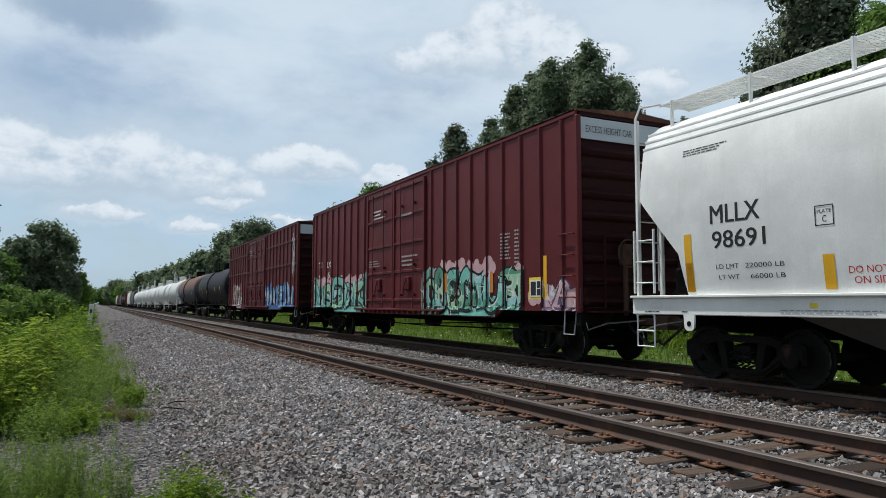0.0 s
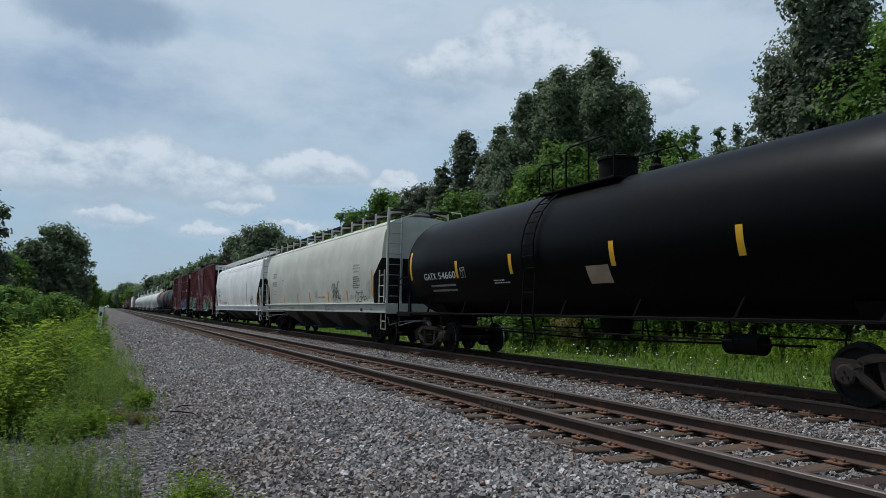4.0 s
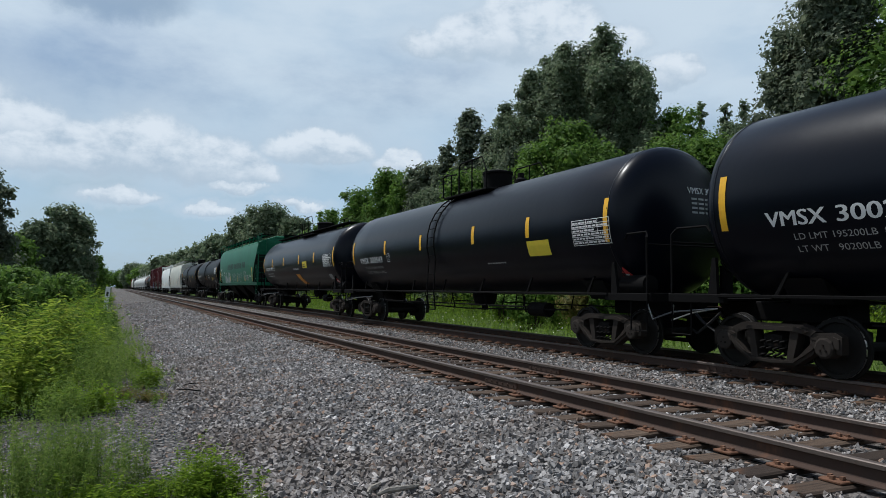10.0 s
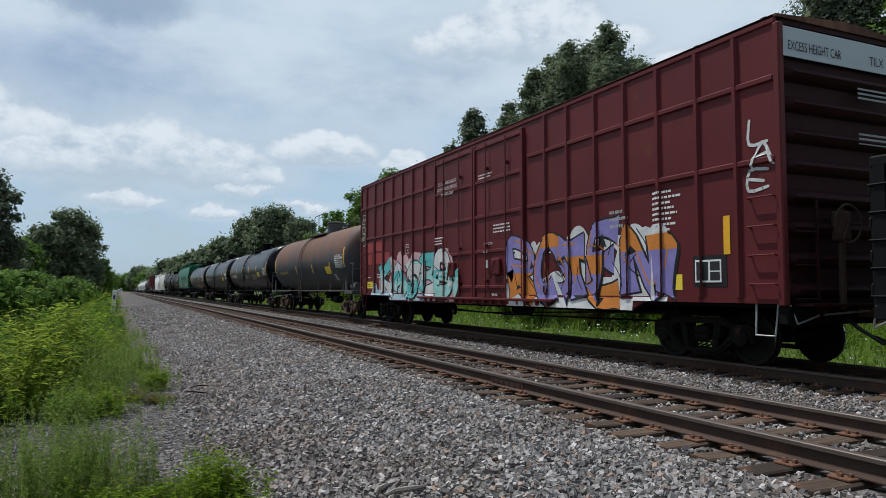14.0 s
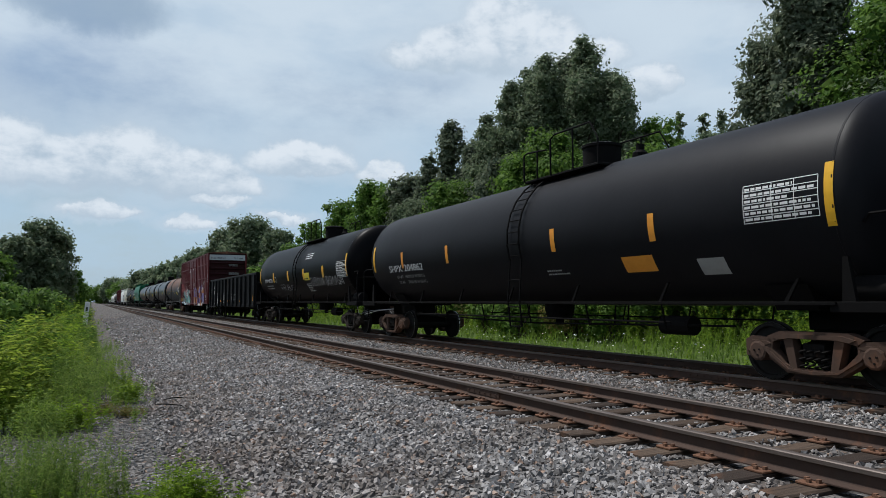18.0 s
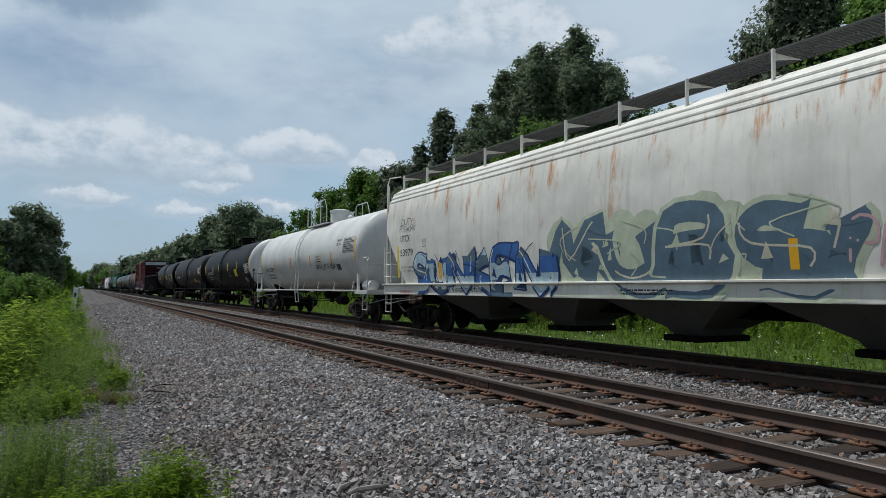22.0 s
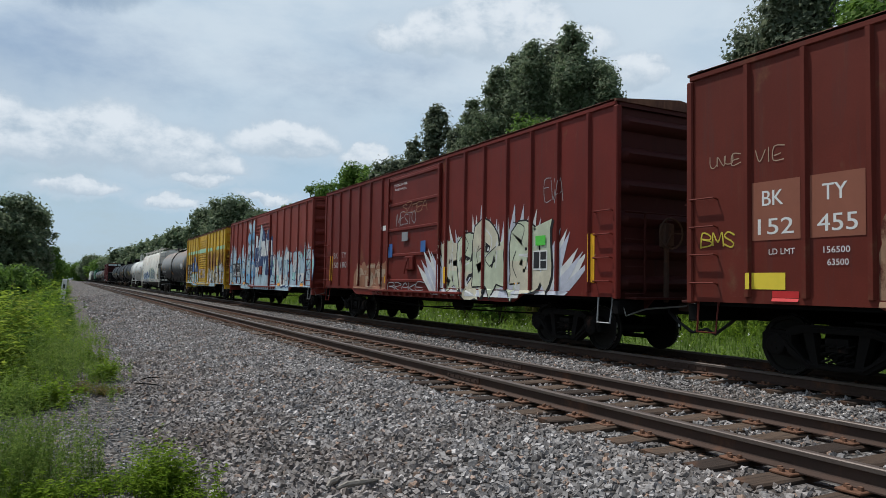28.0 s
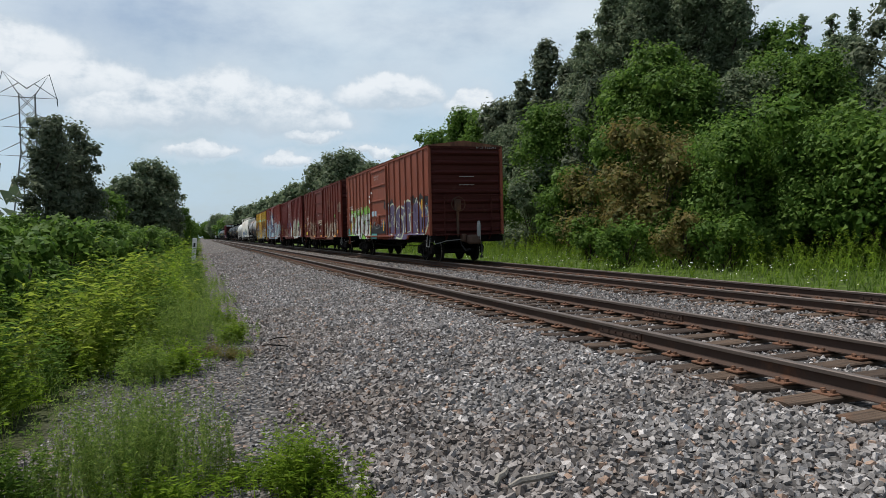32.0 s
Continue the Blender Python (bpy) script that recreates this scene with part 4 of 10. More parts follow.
# skeletons of block letters in a unit square, x to the right
GLYPH = {}
GLYPH.update({"A": [[(0, 0), (0.5, 1), (1, 0)], [(0.25, 0.4), (0.75, 0.4)]], "B": [[(0, 0), (0, 1), (0.7, 0.95), (0.75, 0.6), (0.1, 0.5), (0.9, 0.4), (0.8, 0.03), (0, 0)]], "C": [[(0.95, 0.85), (0.5, 1), (0.08, 0.75), (0.05, 0.25), (0.5, 0), (0.95, 0.15)]], "D": [[(0, 0), (0, 1), (0.7, 0.9), (0.95, 0.5), (0.7, 0.08), (0, 0)]], "E": [[(1, 1), (0.05, 1), (0, 0), (1, 0)], [(0, 0.5), (0.8, 0.52)]], "G": [[(0.95, 0.85), (0.4, 1), (0.03, 0.6), (0.1, 0.15), (0.5, 0), (0.95, 0.15), (0.95, 0.5), (0.55, 0.5)]]})
GLYPH.update({"H": [[(0, 0), (0.05, 1)], [(1, 0), (0.95, 1)], [(0, 0.5), (1, 0.5)]], "I": [[(0.5, 0), (0.5, 1)]], "K": [[(0, 0), (0, 1)], [(1, 1), (0.1, 0.45), (1, 0)]], "L": [[(0, 1), (0, 0), (0.9, 0)]], "M": [[(0, 0), (0.1, 1), (0.5, 0.35), (0.9, 1), (1, 0)]], "N": [[(0, 0), (0.05, 1), (0.9, 0), (1, 1)]], "O": [[(0.5, 0), (0.05, 0.3), (0.08, 0.8), (0.5, 1), (0.95, 0.75), (0.92, 0.25), (0.5, 0)]], "P": [[(0, 0), (0, 1), (0.85, 0.9), (0.85, 0.55), (0.05, 0.45)]]})
GLYPH.update({"R": [[(0, 0), (0, 1), (0.85, 0.9), (0.8, 0.55), (0.05, 0.48), (1, 0)]], "S": [[(0.95, 0.85), (0.5, 1), (0.08, 0.78), (0.3, 0.55), (0.9, 0.35), (0.75, 0.05), (0.05, 0.1)]], "T": [[(0, 1), (1, 0.97)], [(0.5, 1), (0.5, 0)]], "U": [[(0, 1), (0.05, 0.2), (0.5, 0), (0.95, 0.2), (1, 1)]], "V": [[(0, 1), (0.5, 0), (1, 1)]], "W": [[(0, 1), (0.22, 0), (0.5, 0.7), (0.78, 0), (1, 1)]], "F": [[(1, 1), (0, 1), (0, 0)], [(0, 0.52), (0.7, 0.54)]], "J": [[(0.3, 1), (1, 1)], [(0.75, 1), (0.7, 0.15), (0.35, 0), (0, 0.2)]]})
GLYPH.update({"Q": [[(0.5, 0), (0.05, 0.3), (0.08, 0.8), (0.5, 1), (0.95, 0.75), (0.92, 0.25), (0.5, 0)], [(0.6, 0.3), (1, -0.1)]], "X": [[(0, 0), (1, 1)], [(0, 1), (1, 0)]], "Y": [[(0, 1), (0.5, 0.5), (1, 1)], [(0.5, 0.5), (0.5, 0)]], "Z": [[(0, 1), (1, 1), (0, 0), (1, 0)]], " ": []})


def tag(car, letters, y0, y1, z0, z1, mat, surf, w=0.05, seed=0, off=0.004, label="scrawled graffiti tag"):
    """A quick one-line tag."""
    r = random.Random(seed)
    mb, n = MB(), len(letters)
    for i, ch in enumerate(letters):
        a = y0 + (y1 - y0) * i / n
        b = y0 + (y1 - y0) * (i + 0.82) / n
        dz, k = r.uniform(-0.08, 0.08) * (z1 - z0), r.uniform(-0.12, 0.2)
        for ln in GLYPH[ch]:
            pts = [(a + (b - a) * (1.25 * x - 0.12 + k * (q - 0.5) + r.uniform(-0.1, 0.1)), z0 + dz + (z1 - z0) * (q + r.uniform(-0.12, 0.12))) for x, q in ln]
            stroke(mb, curve_through(pts, 3) if len(pts) > 2 else pts, w * 0.8, surf, off)
    part("graffiti_tag", mb, M[mat], car, label, fix=False)


def jagged(car, name, y0, y1, z0, z1, mat, surf, seed=0, off=0.003, low=0.35, step=0.11, flame=True, label="sprayed colour field"):
    """A filled field whose upper edge rises in flames (or soft humps) to z1."""
    r = random.Random(seed)
    n = max(3, int(abs(y1 - y0) / step))
    mb, tops = MB(), []
    peaks = [(r.random(), r.uniform(low, 1.0), (0.10 + 0.12 * r.random()) / abs(y1 - y0) * (2.2 if flame else 3.2)) for _ in range(max(4, int(abs(y1 - y0) * (3.6 if flame else 2.0))))]
    for i in range(n + 1):
        q = i / n
        t = low * 0.8
        for c, h, w in peaks:
            d = abs(q - c) / w
            t = max(t, low * 0.8 + (h - low * 0.8) * (1 - d) if flame else h * math.sqrt(max(0, 1 - d * d)))
        tops.append(z0 + (z1 - z0) * t)
    for i in range(n):
        ya, yb = y0 + (y1 - y0) * i / n, y0 + (y1 - y0) * (i + 1) / n
        lay(mb, [(ya, z0), (yb, z0), (yb, tops[i + 1]), (ya, tops[i])], surf, off)
    return part(name, mb, M[mat], car, label, fix=False)


def curve_through(pts, k=4):
    """A smooth line through the points."""
    out, n = [], len(pts)
    for i in range(n - 1):
        p0, p1, p2, p3 = pts[max(0, i - 1)], pts[i], pts[i + 1], pts[min(n - 1, i + 2)]
        for j in range(k):
            t = j / k
            out.append(tuple(0.5 * (2 * p1[q] + (p2[q] - p0[q]) * t + (2 * p0[q] - 5 * p1[q] + 4 * p2[q] - p3[q]) * t * t + (3 * p1[q] - p0[q] - 3 * p2[q] + p3[q]) * t ** 3) for q in (0, 1)))
    return out + [pts[-1]]


def ribbon(mb, pts, widths, surf, off, bands):
    """A band of changing width along (y, z) points; bands: (height, material) from the lowest up."""
    n = len(pts)
    side = []
    for i in range(n):
        a, b = pts[max(0, i - 1)], pts[min(n - 1, i + 1)]
        d = math.hypot(b[0] - a[0], b[1] - a[1]) or 1.0
        ny, nz = -(b[1] - a[1]) / d * widths[i] / 2, (b[0] - a[0]) / d * widths[i] / 2
        side.append(((pts[i][0] + ny, pts[i][1] + nz), (pts[i][0] - ny, pts[i][1] - nz)))
    for i in range(n - 1):
        q = [side[i][0], side[i + 1][0], side[i + 1][1], side[i][1]]
        for k, (z, m) in enumerate(bands):
            piece = q if k == 0 else clip(q, 1, bands[k - 1][0], False)
            if len(piece) > 2 and k < len(bands) - 1:
                piece = clip(piece, 1, z, True)
            if len(piece) > 2:
                lay(mb, piece, surf, off + (i % 5) * 0.00012, m)


def graffiti(car, letters, y0, y1, z0, z1, surf, fills, line="p_black", cloud=None, shine="p_white", seed=0, w=0.30, drips=0, spikes=False, edge=0.08, label="large spray-painted graffiti lettering"):
    """A piece: haze behind, fat interlocking outlined letters whose fill changes with height, bright inner lines."""
    r = random.Random(seed)
    n, wd, hh = len(letters), abs(y1 - y0) / len(letters), z1 - z0
    sgn = -1 if y1 < y0 else 1
    if cloud:
        jagged(car, "graffiti_haze", y0 - sgn * 0.15, y1 + sgn * 0.15, z0 - 0.05, z1 + (0.35 if spikes else 0.12), cloud, surf, seed, 0.003, 0.45, 0.10, spikes, "sprayed colour behind the graffiti")
    mats = [M[line]] + [M[q] for q in fills] + [M[shine]]
    for i, ch in enumerate(letters):
        mb = MB()
        a, b = y0 + sgn * wd * (i - 0.02), y0 + sgn * wd * (i + 1.04)
        k, top, bot = r.uniform(-0.3, 0.3), z1 - r.uniform(0, 0.22) * hh, z0 + r.uniform(0.03, 0.12) * hh
        lift = 0.0022 + 0.003 * (i % 3)
        order = [1 + (i + q) % len(fills) for q in range(3)]
        zb = [(bot + hh * r.uniform(0.22, 0.42), order[0]), (bot + hh * r.uniform(0.5, 0.75), order[1]), (99.0, order[2])]
        lines = []
        for ln in GLYPH[ch]:
            lines.append([(a + (b - a) * (0.12 + 0.76 * x + k * (q - 0.5) + r.uniform(-0.07, 0.07)), bot + (top - bot) * (0.12 + 0.76 * q + r.uniform(-0.05, 0.05))) for x, q in ln])
        if r.random() < 0.7:
            lines.append([(b, bot + 0.12 * hh), (b + sgn * wd * r.uniform(0.1, 0.3), bot + r.uniform(0.2, 0.6) * hh), (b + sgn * wd * 0.1, bot + r.uniform(0.5, 0.8) * hh)])
        for ln in lines:
            cv = curve_through(ln) if len(ln) > 2 else [(ln[0][0] + (ln[1][0] - ln[0][0]) * q / 4, ln[0][1] + (ln[1][1] - ln[0][1]) * q / 4) for q in range(5)]
            m = len(cv) - 1
            fat = [w * (1.22 + 0.38 * math.cos(6.3 * q / m + seed) + (0.35 if q in (0, m) else 0.0)) for q in range(m + 1)]
            ribbon(mb, [(y + sgn * 0.03, z - 0.035) for y, z in cv], [q + edge for q in fat], surf, lift, [(99.0, 0)])
            ribbon(mb, cv, [q + edge for q in fat], surf, lift + 0.0012, [(99.0, 0)])
            ribbon(mb, cv, fat, surf, lift + 0.0024, zb)
            c = m // 3
            ribbon(mb, [(y - sgn * w * 0.28, z + w * 0.22) for y, z in cv[c:c + max(3, m // 2)]], [0.035] * max(3, m // 2), surf, lift + 0.0036, [(99.0, len(mats) - 1)])
        for q in range(3):
            # a thin inner line that cuts across the letter
            ya_, za_ = a + (b - a) * r.random(), bot + hh * r.uniform(0.1, 0.6)
            stroke(mb, curve_through([(ya_, za_), (ya_ + sgn * wd * r.uniform(-0.3, 0.3), za_ + hh * r.uniform(0.1, 0.2)), (ya_ + sgn * wd * r.uniform(-0.4, 0.4), za_ + hh * r.uniform(0.2, 0.35))], 3), 0.022, surf, lift + 0.0040, 0 if q else len(mats) - 1)
        for q in range(2):
            y, z = a + (b - a) * r.random(), bot + hh * r.uniform(0.1, 0.7)
            lay(mb, [(y, z), (y + sgn * r.uniform(0.1, 0.3), z + r.uniform(-0.1, 0.1)), (y + sgn * 0.1, z + r.uniform(0.08, 0.3))], surf, lift + 0.0042, r.choice((0, len(mats) - 1)))
        part("graffiti_letter", mb, mats, car, label if i == 0 else "", fix=False)
    for i in range(drips):
        sb = MB()
        y, z = y0 + (y1 - y0) * r.random(), z0 + hh * r.uniform(0.05, 0.6)
        stroke(sb, [(y, z), (y, z - r.uniform(0.15, 0.5))], 0.02, surf, 0.026)
        part("graffiti_drip", sb, M[shine], car, fix=False)


def patch(car, name, y0, y1, z0, z1, mat, surf, off=0.004, label=""):
    mb = MB()
    lay(mb, [(y0, z0), (y1, z0), (y1, z1), (y0, z1)], surf, off)
    return part(name, mb, M[mat], car, label, fix=False)


def bars(car, y0, y1, z0, z1, rows, mat, surf, seed=0, off=0.005, label="small stencilled data lines"):
    """Small print too fine to read: broken bars."""
    r = random.Random(seed)
    mb, h = MB(), (z1 - z0) / rows
    for i in range(rows):
        z, y, end = z1 - h * (i + 0.8), y0, y0 + (y1 - y0) * r.uniform(0.6, 1.0)
        s = -1 if y1 < y0 else 1
        while (end - y) * s > 0.02:
            l = min(abs(end - y), r.uniform(0.035, 0.13))
            lay(mb, [(y, z), (y + s * l, z), (y + s * l, z + h * 0.42), (y, z + h * 0.42)], surf, off)
            y += s * (l + 0.022)
    tagged(part("stencilled_data", mb, M[mat], car, label, fix=False), kind="stuff")


TEXT_ME = {}


def text_data(s):
    if s not in TEXT_ME:
        c = bpy.data.curves.new("lettering", "FONT")
        c.body, c.resolution_u = s, 3
        tmp = bpy.data.objects.new("lettering", c)
        scene.collection.objects.link(tmp)
        me = bpy.data.meshes.new_from_object(tmp)
        v = [tuple(q.co) for q in me.vertices]
        f = [tuple(p.vertices) for p in me.polygons]
        bpy.data.objects.remove(tmp)
        bpy.data.curves.remove(c)
        bpy.data.meshes.remove(me)
        TEXT_ME[s] = (v, f)
    return TEXT_ME[s]


def letter(car, s, y0, y1, z, cap, mat, surf, off=0.003, label="", bold=0.012):
    """Stencilled words from y0 to y1 (y falls as one reads), their feet at z, capitals cap high."""
    v, f = text_data(s)
    xa, xb = min(p[0] for p in v), max(p[0] for p in v)
    zt = max(p[1] for p in v)
    kx, kz = (y1 - y0) / (xb - xa), cap / zt
    mb = MB()
    # bold strokes: the same word laid three times, a hair apart
    n = len(v)
    for k, dy in enumerate((0.0, bold * cap, -bold * cap) if cap > 0.1 else (0.0,)):
        mb.v += [surf.at(y0 + dy + (p[0] - xa) * kx, z + p[1] * kz, off + 0.0003 * k) for p in v]
        mb.f += [tuple(i + n * k for i in q) for q in f]
    mb.m = [0] * len(mb.f)
    return part("lettering", mb, M[mat], car, label, fix=False)


def plate_box(car, s1, s2, y, z, size, mat, surf, back=None):
    """A framed clearance mark: a square outline with two short words."""
    mb, t = MB(), size * 0.05
    h = size / 2
    for a in ([(y + h, z - h), (y - h, z - h), (y - h, z - h + t), (y + h, z - h + t)], [(y + h, z + h - t), (y - h, z + h - t), (y - h, z + h), (y + h, z + h)],
              [(y + h, z - h), (y + h - t, z - h), (y + h - t, z + h), (y + h, z + h)], [(y - h + t, z - h), (y - h, z - h), (y - h, z + h), (y - h + t, z + h)]):
        lay(mb, a, surf, 0.006)
    part("clearance_mark", mb, M[mat], car, fix=False)
    letter(car, s1, y + h * 0.75, y - h * 0.75, z + h * 0.25, size * 0.17, mat, surf)
    letter(car, s2, y + h * 0.22, y - h * 0.22, z - h * 0.65, size * 0.32, mat, surf)


def data_table(car, y0, y1, z0, z1, mat, surf, rows=6, cols=3):
    """The ruled test record of a tank car: a frame, lines and broken print."""
    mb, t = MB(), 0.012
    for i in range(rows + 1):
        z = z0 + (z1 - z0) * i / rows
        lay(mb, [(y0, z), (y1, z), (y1, z + t), (y0, z + t)], surf, 0.006)
    for i in range(cols + 1):
        y = y0 + (y1 - y0) * (0 if i == 0 else 0.4 + 0.6 * (i - 1) / (cols - 1))
        lay(mb, [(y, z0), (y - t, z0), (y - t, z1), (y, z1)], surf, 0.0065)
    tagged(part("test_table", mb, M[mat], car, "white ruled test record", fix=False), kind="stuff")
    bars(car, y0 - 0.03, y1 + 0.03, z0 + 0.02, z1, rows, mat, surf, 3, 0.007)


def ladder(car, x, ya, yb, z0, z1, n, mat, rail=True, label="", r=0.014, name="ladder"):
    """Rungs between two uprights, standing off a side or an end."""
    mb = MB()
    if rail:
        for y in (ya, yb):
            mb.box(x - 0.018, x + 0.018, y - 0.02, y + 0.02, z0, z1, 0, 0.006)
    for i in range(n):
        z = z0 + (z1 - z0) * (i + 0.5) / n
        mb.tube([(x, ya, z), (x, yb, z)], r, 6)
        if not rail:
            s = 1 if x > 0 else -1
            for y in (ya, yb):
                mb.tube([(x, y, z), (x - s * 0.09, y, z - 0.02)], r, 5)
    return part(name, mb, M[mat], car, label)


def boxcar(name, label, mid, L, mat, he=4.56, hp=4.72, zb=1.12, door=(1.6, -1.6), doors=1, posts=8, belts=(), roof="roof_rust", door_mat=None, slats=False, excess=False, end_ribs=7, sill_drop=0.2, trucks="truck", tc=None, end_mat=None, far=False, post_ys=None, chord_mat=None, post_mat=None):
    car = thing(name, label, "boxcar", (FAR_C, mid, 0))
    CARS.append((car, mid))
    hw, e = 1.50, L / 2
    mt = M[mat]
    door_mat = M[door_mat or mat]
    ya, yb = door
    rib_w, rib_d = 0.085, 0.055
    # posts ahead of and behind the door
    ys = [yb + (-e + 0.06 - yb) * (i + 0.45) / posts for i in range(posts)] + [ya + (e - 0.06 - ya) * (i + 0.45) / posts for i in range(posts)]
    ys = post_ys or ys
    for s in (-1, 1):
        mb = MB()
        for a, b in ((-e, yb), (ya, e)):
            mb.box(s * hw - 0.02, s * hw + 0.02, a, b, zb, he - 0.10, 0, 0.006)
        mb.box(s * hw - 0.02, s * hw + 0.02, yb, ya, he - 0.28, he - 0.10)
        part("side_wall", mb, mt, car)
        tp = MB()
        tp.box(s * hw - 0.05, s * hw + 0.065, -e, e, he - 0.13, he, 0, 0.015)
        part("top_chord", tp, M[chord_mat] if chord_mat else mt, car)
        sl = MB()
        sl.prism([(-e, zb - 0.02), (-e, zb + 0.07), (e, zb + 0.07), (e, zb - 0.02), (e - 2.9, zb - 0.02), (e - 3.3, zb - sill_drop), (-e + 3.3, zb - sill_drop), (-e + 2.9, zb - 0.02)], s * hw - 0.03, s * hw + 0.045, "x")
        part("side_sill", sl, mt, car)
    post = MB()
    post.prism([(-rib_w / 2 - 0.015, 0.0), (rib_w / 2 + 0.015, 0.0), (rib_w / 2 - 0.012, -rib_d), (-rib_w / 2 + 0.012, -rib_d)], zb + 0.07, he - 0.13, "z")
    post.v = [(p[1] - 0.018, p[0], p[2]) for p in post.v]
    post_me = post.mesh("side_post", M[post_mat] if post_mat else mt)
    for y in ys:
        part("side_post", post_me, None, car, at=(-hw, y, 0))
        o = part("side_post", post_me, None, car, at=(hw, y, 0))
        o.rotation_euler = (0, 0, math.pi)
    for z in belts:
        for a, b in ((-e + 0.05, yb - 0.12), (ya + 0.12, e - 0.05)):
            bb = MB()
            bb.box(-hw - 0.062, -hw - 0.018, a, b, z - 0.045, z + 0.045, 0, 0.015)
            part("belt_rail", bb, mt, car)
    # doors
    w = (ya - yb) / doors
    for k in range(doors):
        b0, b1 = yb + w * k, yb + w * (k + 1)
        for s in (-1, 1):
            db = MB()
            db.box(s * (hw + 0.03) - 0.025, s * (hw + 0.03) + 0.025, b0 + 0.02, b1 - 0.02, zb - 0.02, he - 0.20, 0, 0.01)
            dr = part("door", db, door_mat, car)
            if s > 0 and not far:
                continue
            levels = [zb + 0.25 + (he - 0.55 - zb) * q / 4 for q in range(5)] if not slats else [zb + 0.10 + 0.165 * q for q in range(int((he - zb - 0.4) / 0.165))]
            rb = MB()
            rb.box(-0.035, 0.0, b0 + 0.10, b1 - 0.10, -0.045, 0.045, 0, 0.014)
            rme = rb.mesh("door_rib", door_mat)
            for z in levels:
                part("door_rib", rme, None, dr, at=(-hw - 0.052, 0, z))
            for y in (b0 + 0.07, b1 - 0.07):
                eb = MB()
                eb.box(-hw - 0.10, -hw - 0.045, y - 0.05, y + 0.05, zb - 0.02, he - 0.20, 0, 0.012)
                part("door_edge", eb, door_mat, dr)
            for y in ((b0 + w * 0.3, b0 + w * 0.7) if doors > 1 else (b1 - 0.22,)):
                lb = MB()
                lb.tube([(-hw - 0.13, y, zb), (-hw - 0.13, y, he - 0.25)], 0.017, 6)
                for z in (zb + 0.4, zb + 1.3, he - 0.9):
                    lb.box(-hw - 0.15, -hw - 0.05, y - 0.04, y + 0.04, z - 0.04, z + 0.04, 0, 0.008)
                part("lock_rod", lb, door_mat, dr, "door locking rod")
            hb = MB()
            hb.box(-hw - 0.14, -hw - 0.05, b0 + w * 0.42, b0 + w * 0.58, zb + 0.55, zb + 0.95, 0, 0.02)
            hb.tube([(-hw - 0.15, b0 + w * 0.5, zb + 0.9), (-hw - 0.20, b0 + w * 0.52, zb + 0.62), (-hw - 0.17, b0 + w * 0.56, zb + 0.45)], 0.02, 6)
            part("door_handle", hb, door_mat, dr)
    tb = MB()
    tb.box(-hw - 0.13, -hw - 0.02, yb - 1.2, ya + 1.2, zb - 0.08, zb - 0.02, 0, 0.01)
    for i in range(int((ya - yb + 2.2) / 0.42)):
        tb.box(-hw - 0.11, -hw - 0.02, yb - 1.0 + i * 0.42, yb - 0.92 + i * 0.42, zb - 0.17, zb - 0.07, 0, 0.01)
    part("door_track", tb, mt, car)
    # roof of cross panels with raised seams
    rf = MB()
    rf.prism([(-hw - 0.05, he - 0.01), (0, hp), (hw + 0.05, he - 0.01), (hw + 0.05, he - 0.05), (-hw - 0.05, he - 0.05)], -e - 0.03, e + 0.03, "y")
    part("roof", rf, M[roof], car)
    seams = MB()
    for i in range(15):
        y = -e + 0.2 + (L - 0.4) * i / 14
        seams.prism([(-hw - 0.045, he + 0.005), (0, hp + 0.045), (hw + 0.045, he + 0.005), (0, hp - 0.02)], y - 0.05, y + 0.05, "y")
    part("roof_seam", seams, M[roof], car)
    # ends of rolled corrugations
    for s in (-1, 1):
        prof, n = [], end_ribs
        z0, z1 = zb - 0.05, he - (0.62 if excess else 0.12)
        for i in range(n):
            c0 = z0 + (z1 - z0) * (i + 0.5) / n
            hgt = (z1 - z0) / n
            for q in (-0.5, -0.25, -0.2, -0.11, 0.0, 0.11, 0.2, 0.25):
                prof.append((c0 + q * hgt, 0.165 * max(0.0, math.cos(q * math.pi / 0.5)) ** 0.8 if abs(q) < 0.25 else 0.0))
        prof.append((z1, 0.0))
        prof.append((he, 0.0))
        eb = MB()
        v, f = [], []
        for z, d in prof:
            y = s * (e - 0.06 + d)
            v += [(-hw + 0.05, s * (e - 0.06), z), (-hw + 0.20, y, z), (hw - 0.20, y, z), (hw - 0.05, s * (e - 0.06), z)]
        for i in range(len(prof) - 1):
            f += [(4 * i + k, 4 * i + k + 1, 4 * i + 4 + k + 1, 4 * i + 4 + k) for k in range(3)]
        eb.add(v, f)
        # with end_mat the end's shade comes from a darker coat than the sides
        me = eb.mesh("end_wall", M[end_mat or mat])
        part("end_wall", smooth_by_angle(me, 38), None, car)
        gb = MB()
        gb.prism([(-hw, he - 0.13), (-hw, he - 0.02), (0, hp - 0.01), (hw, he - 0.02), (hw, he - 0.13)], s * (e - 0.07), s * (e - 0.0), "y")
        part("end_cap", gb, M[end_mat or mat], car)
        for q in (-1, 1):
            cb = MB()
            cb.box(q * hw - 0.06, q * hw + 0.055, s * e - 0.07, s * e + 0.05, zb - 0.05, he - 0.13, 0, 0.02)
            part("corner_post", cb, mt, car)
        sb = MB()
        sb.box(-hw, hw, s * (e - 0.02) - 0.09, s * (e - 0.02) + 0.09, zb - 0.32, zb - 0.06, 0, 0.02)
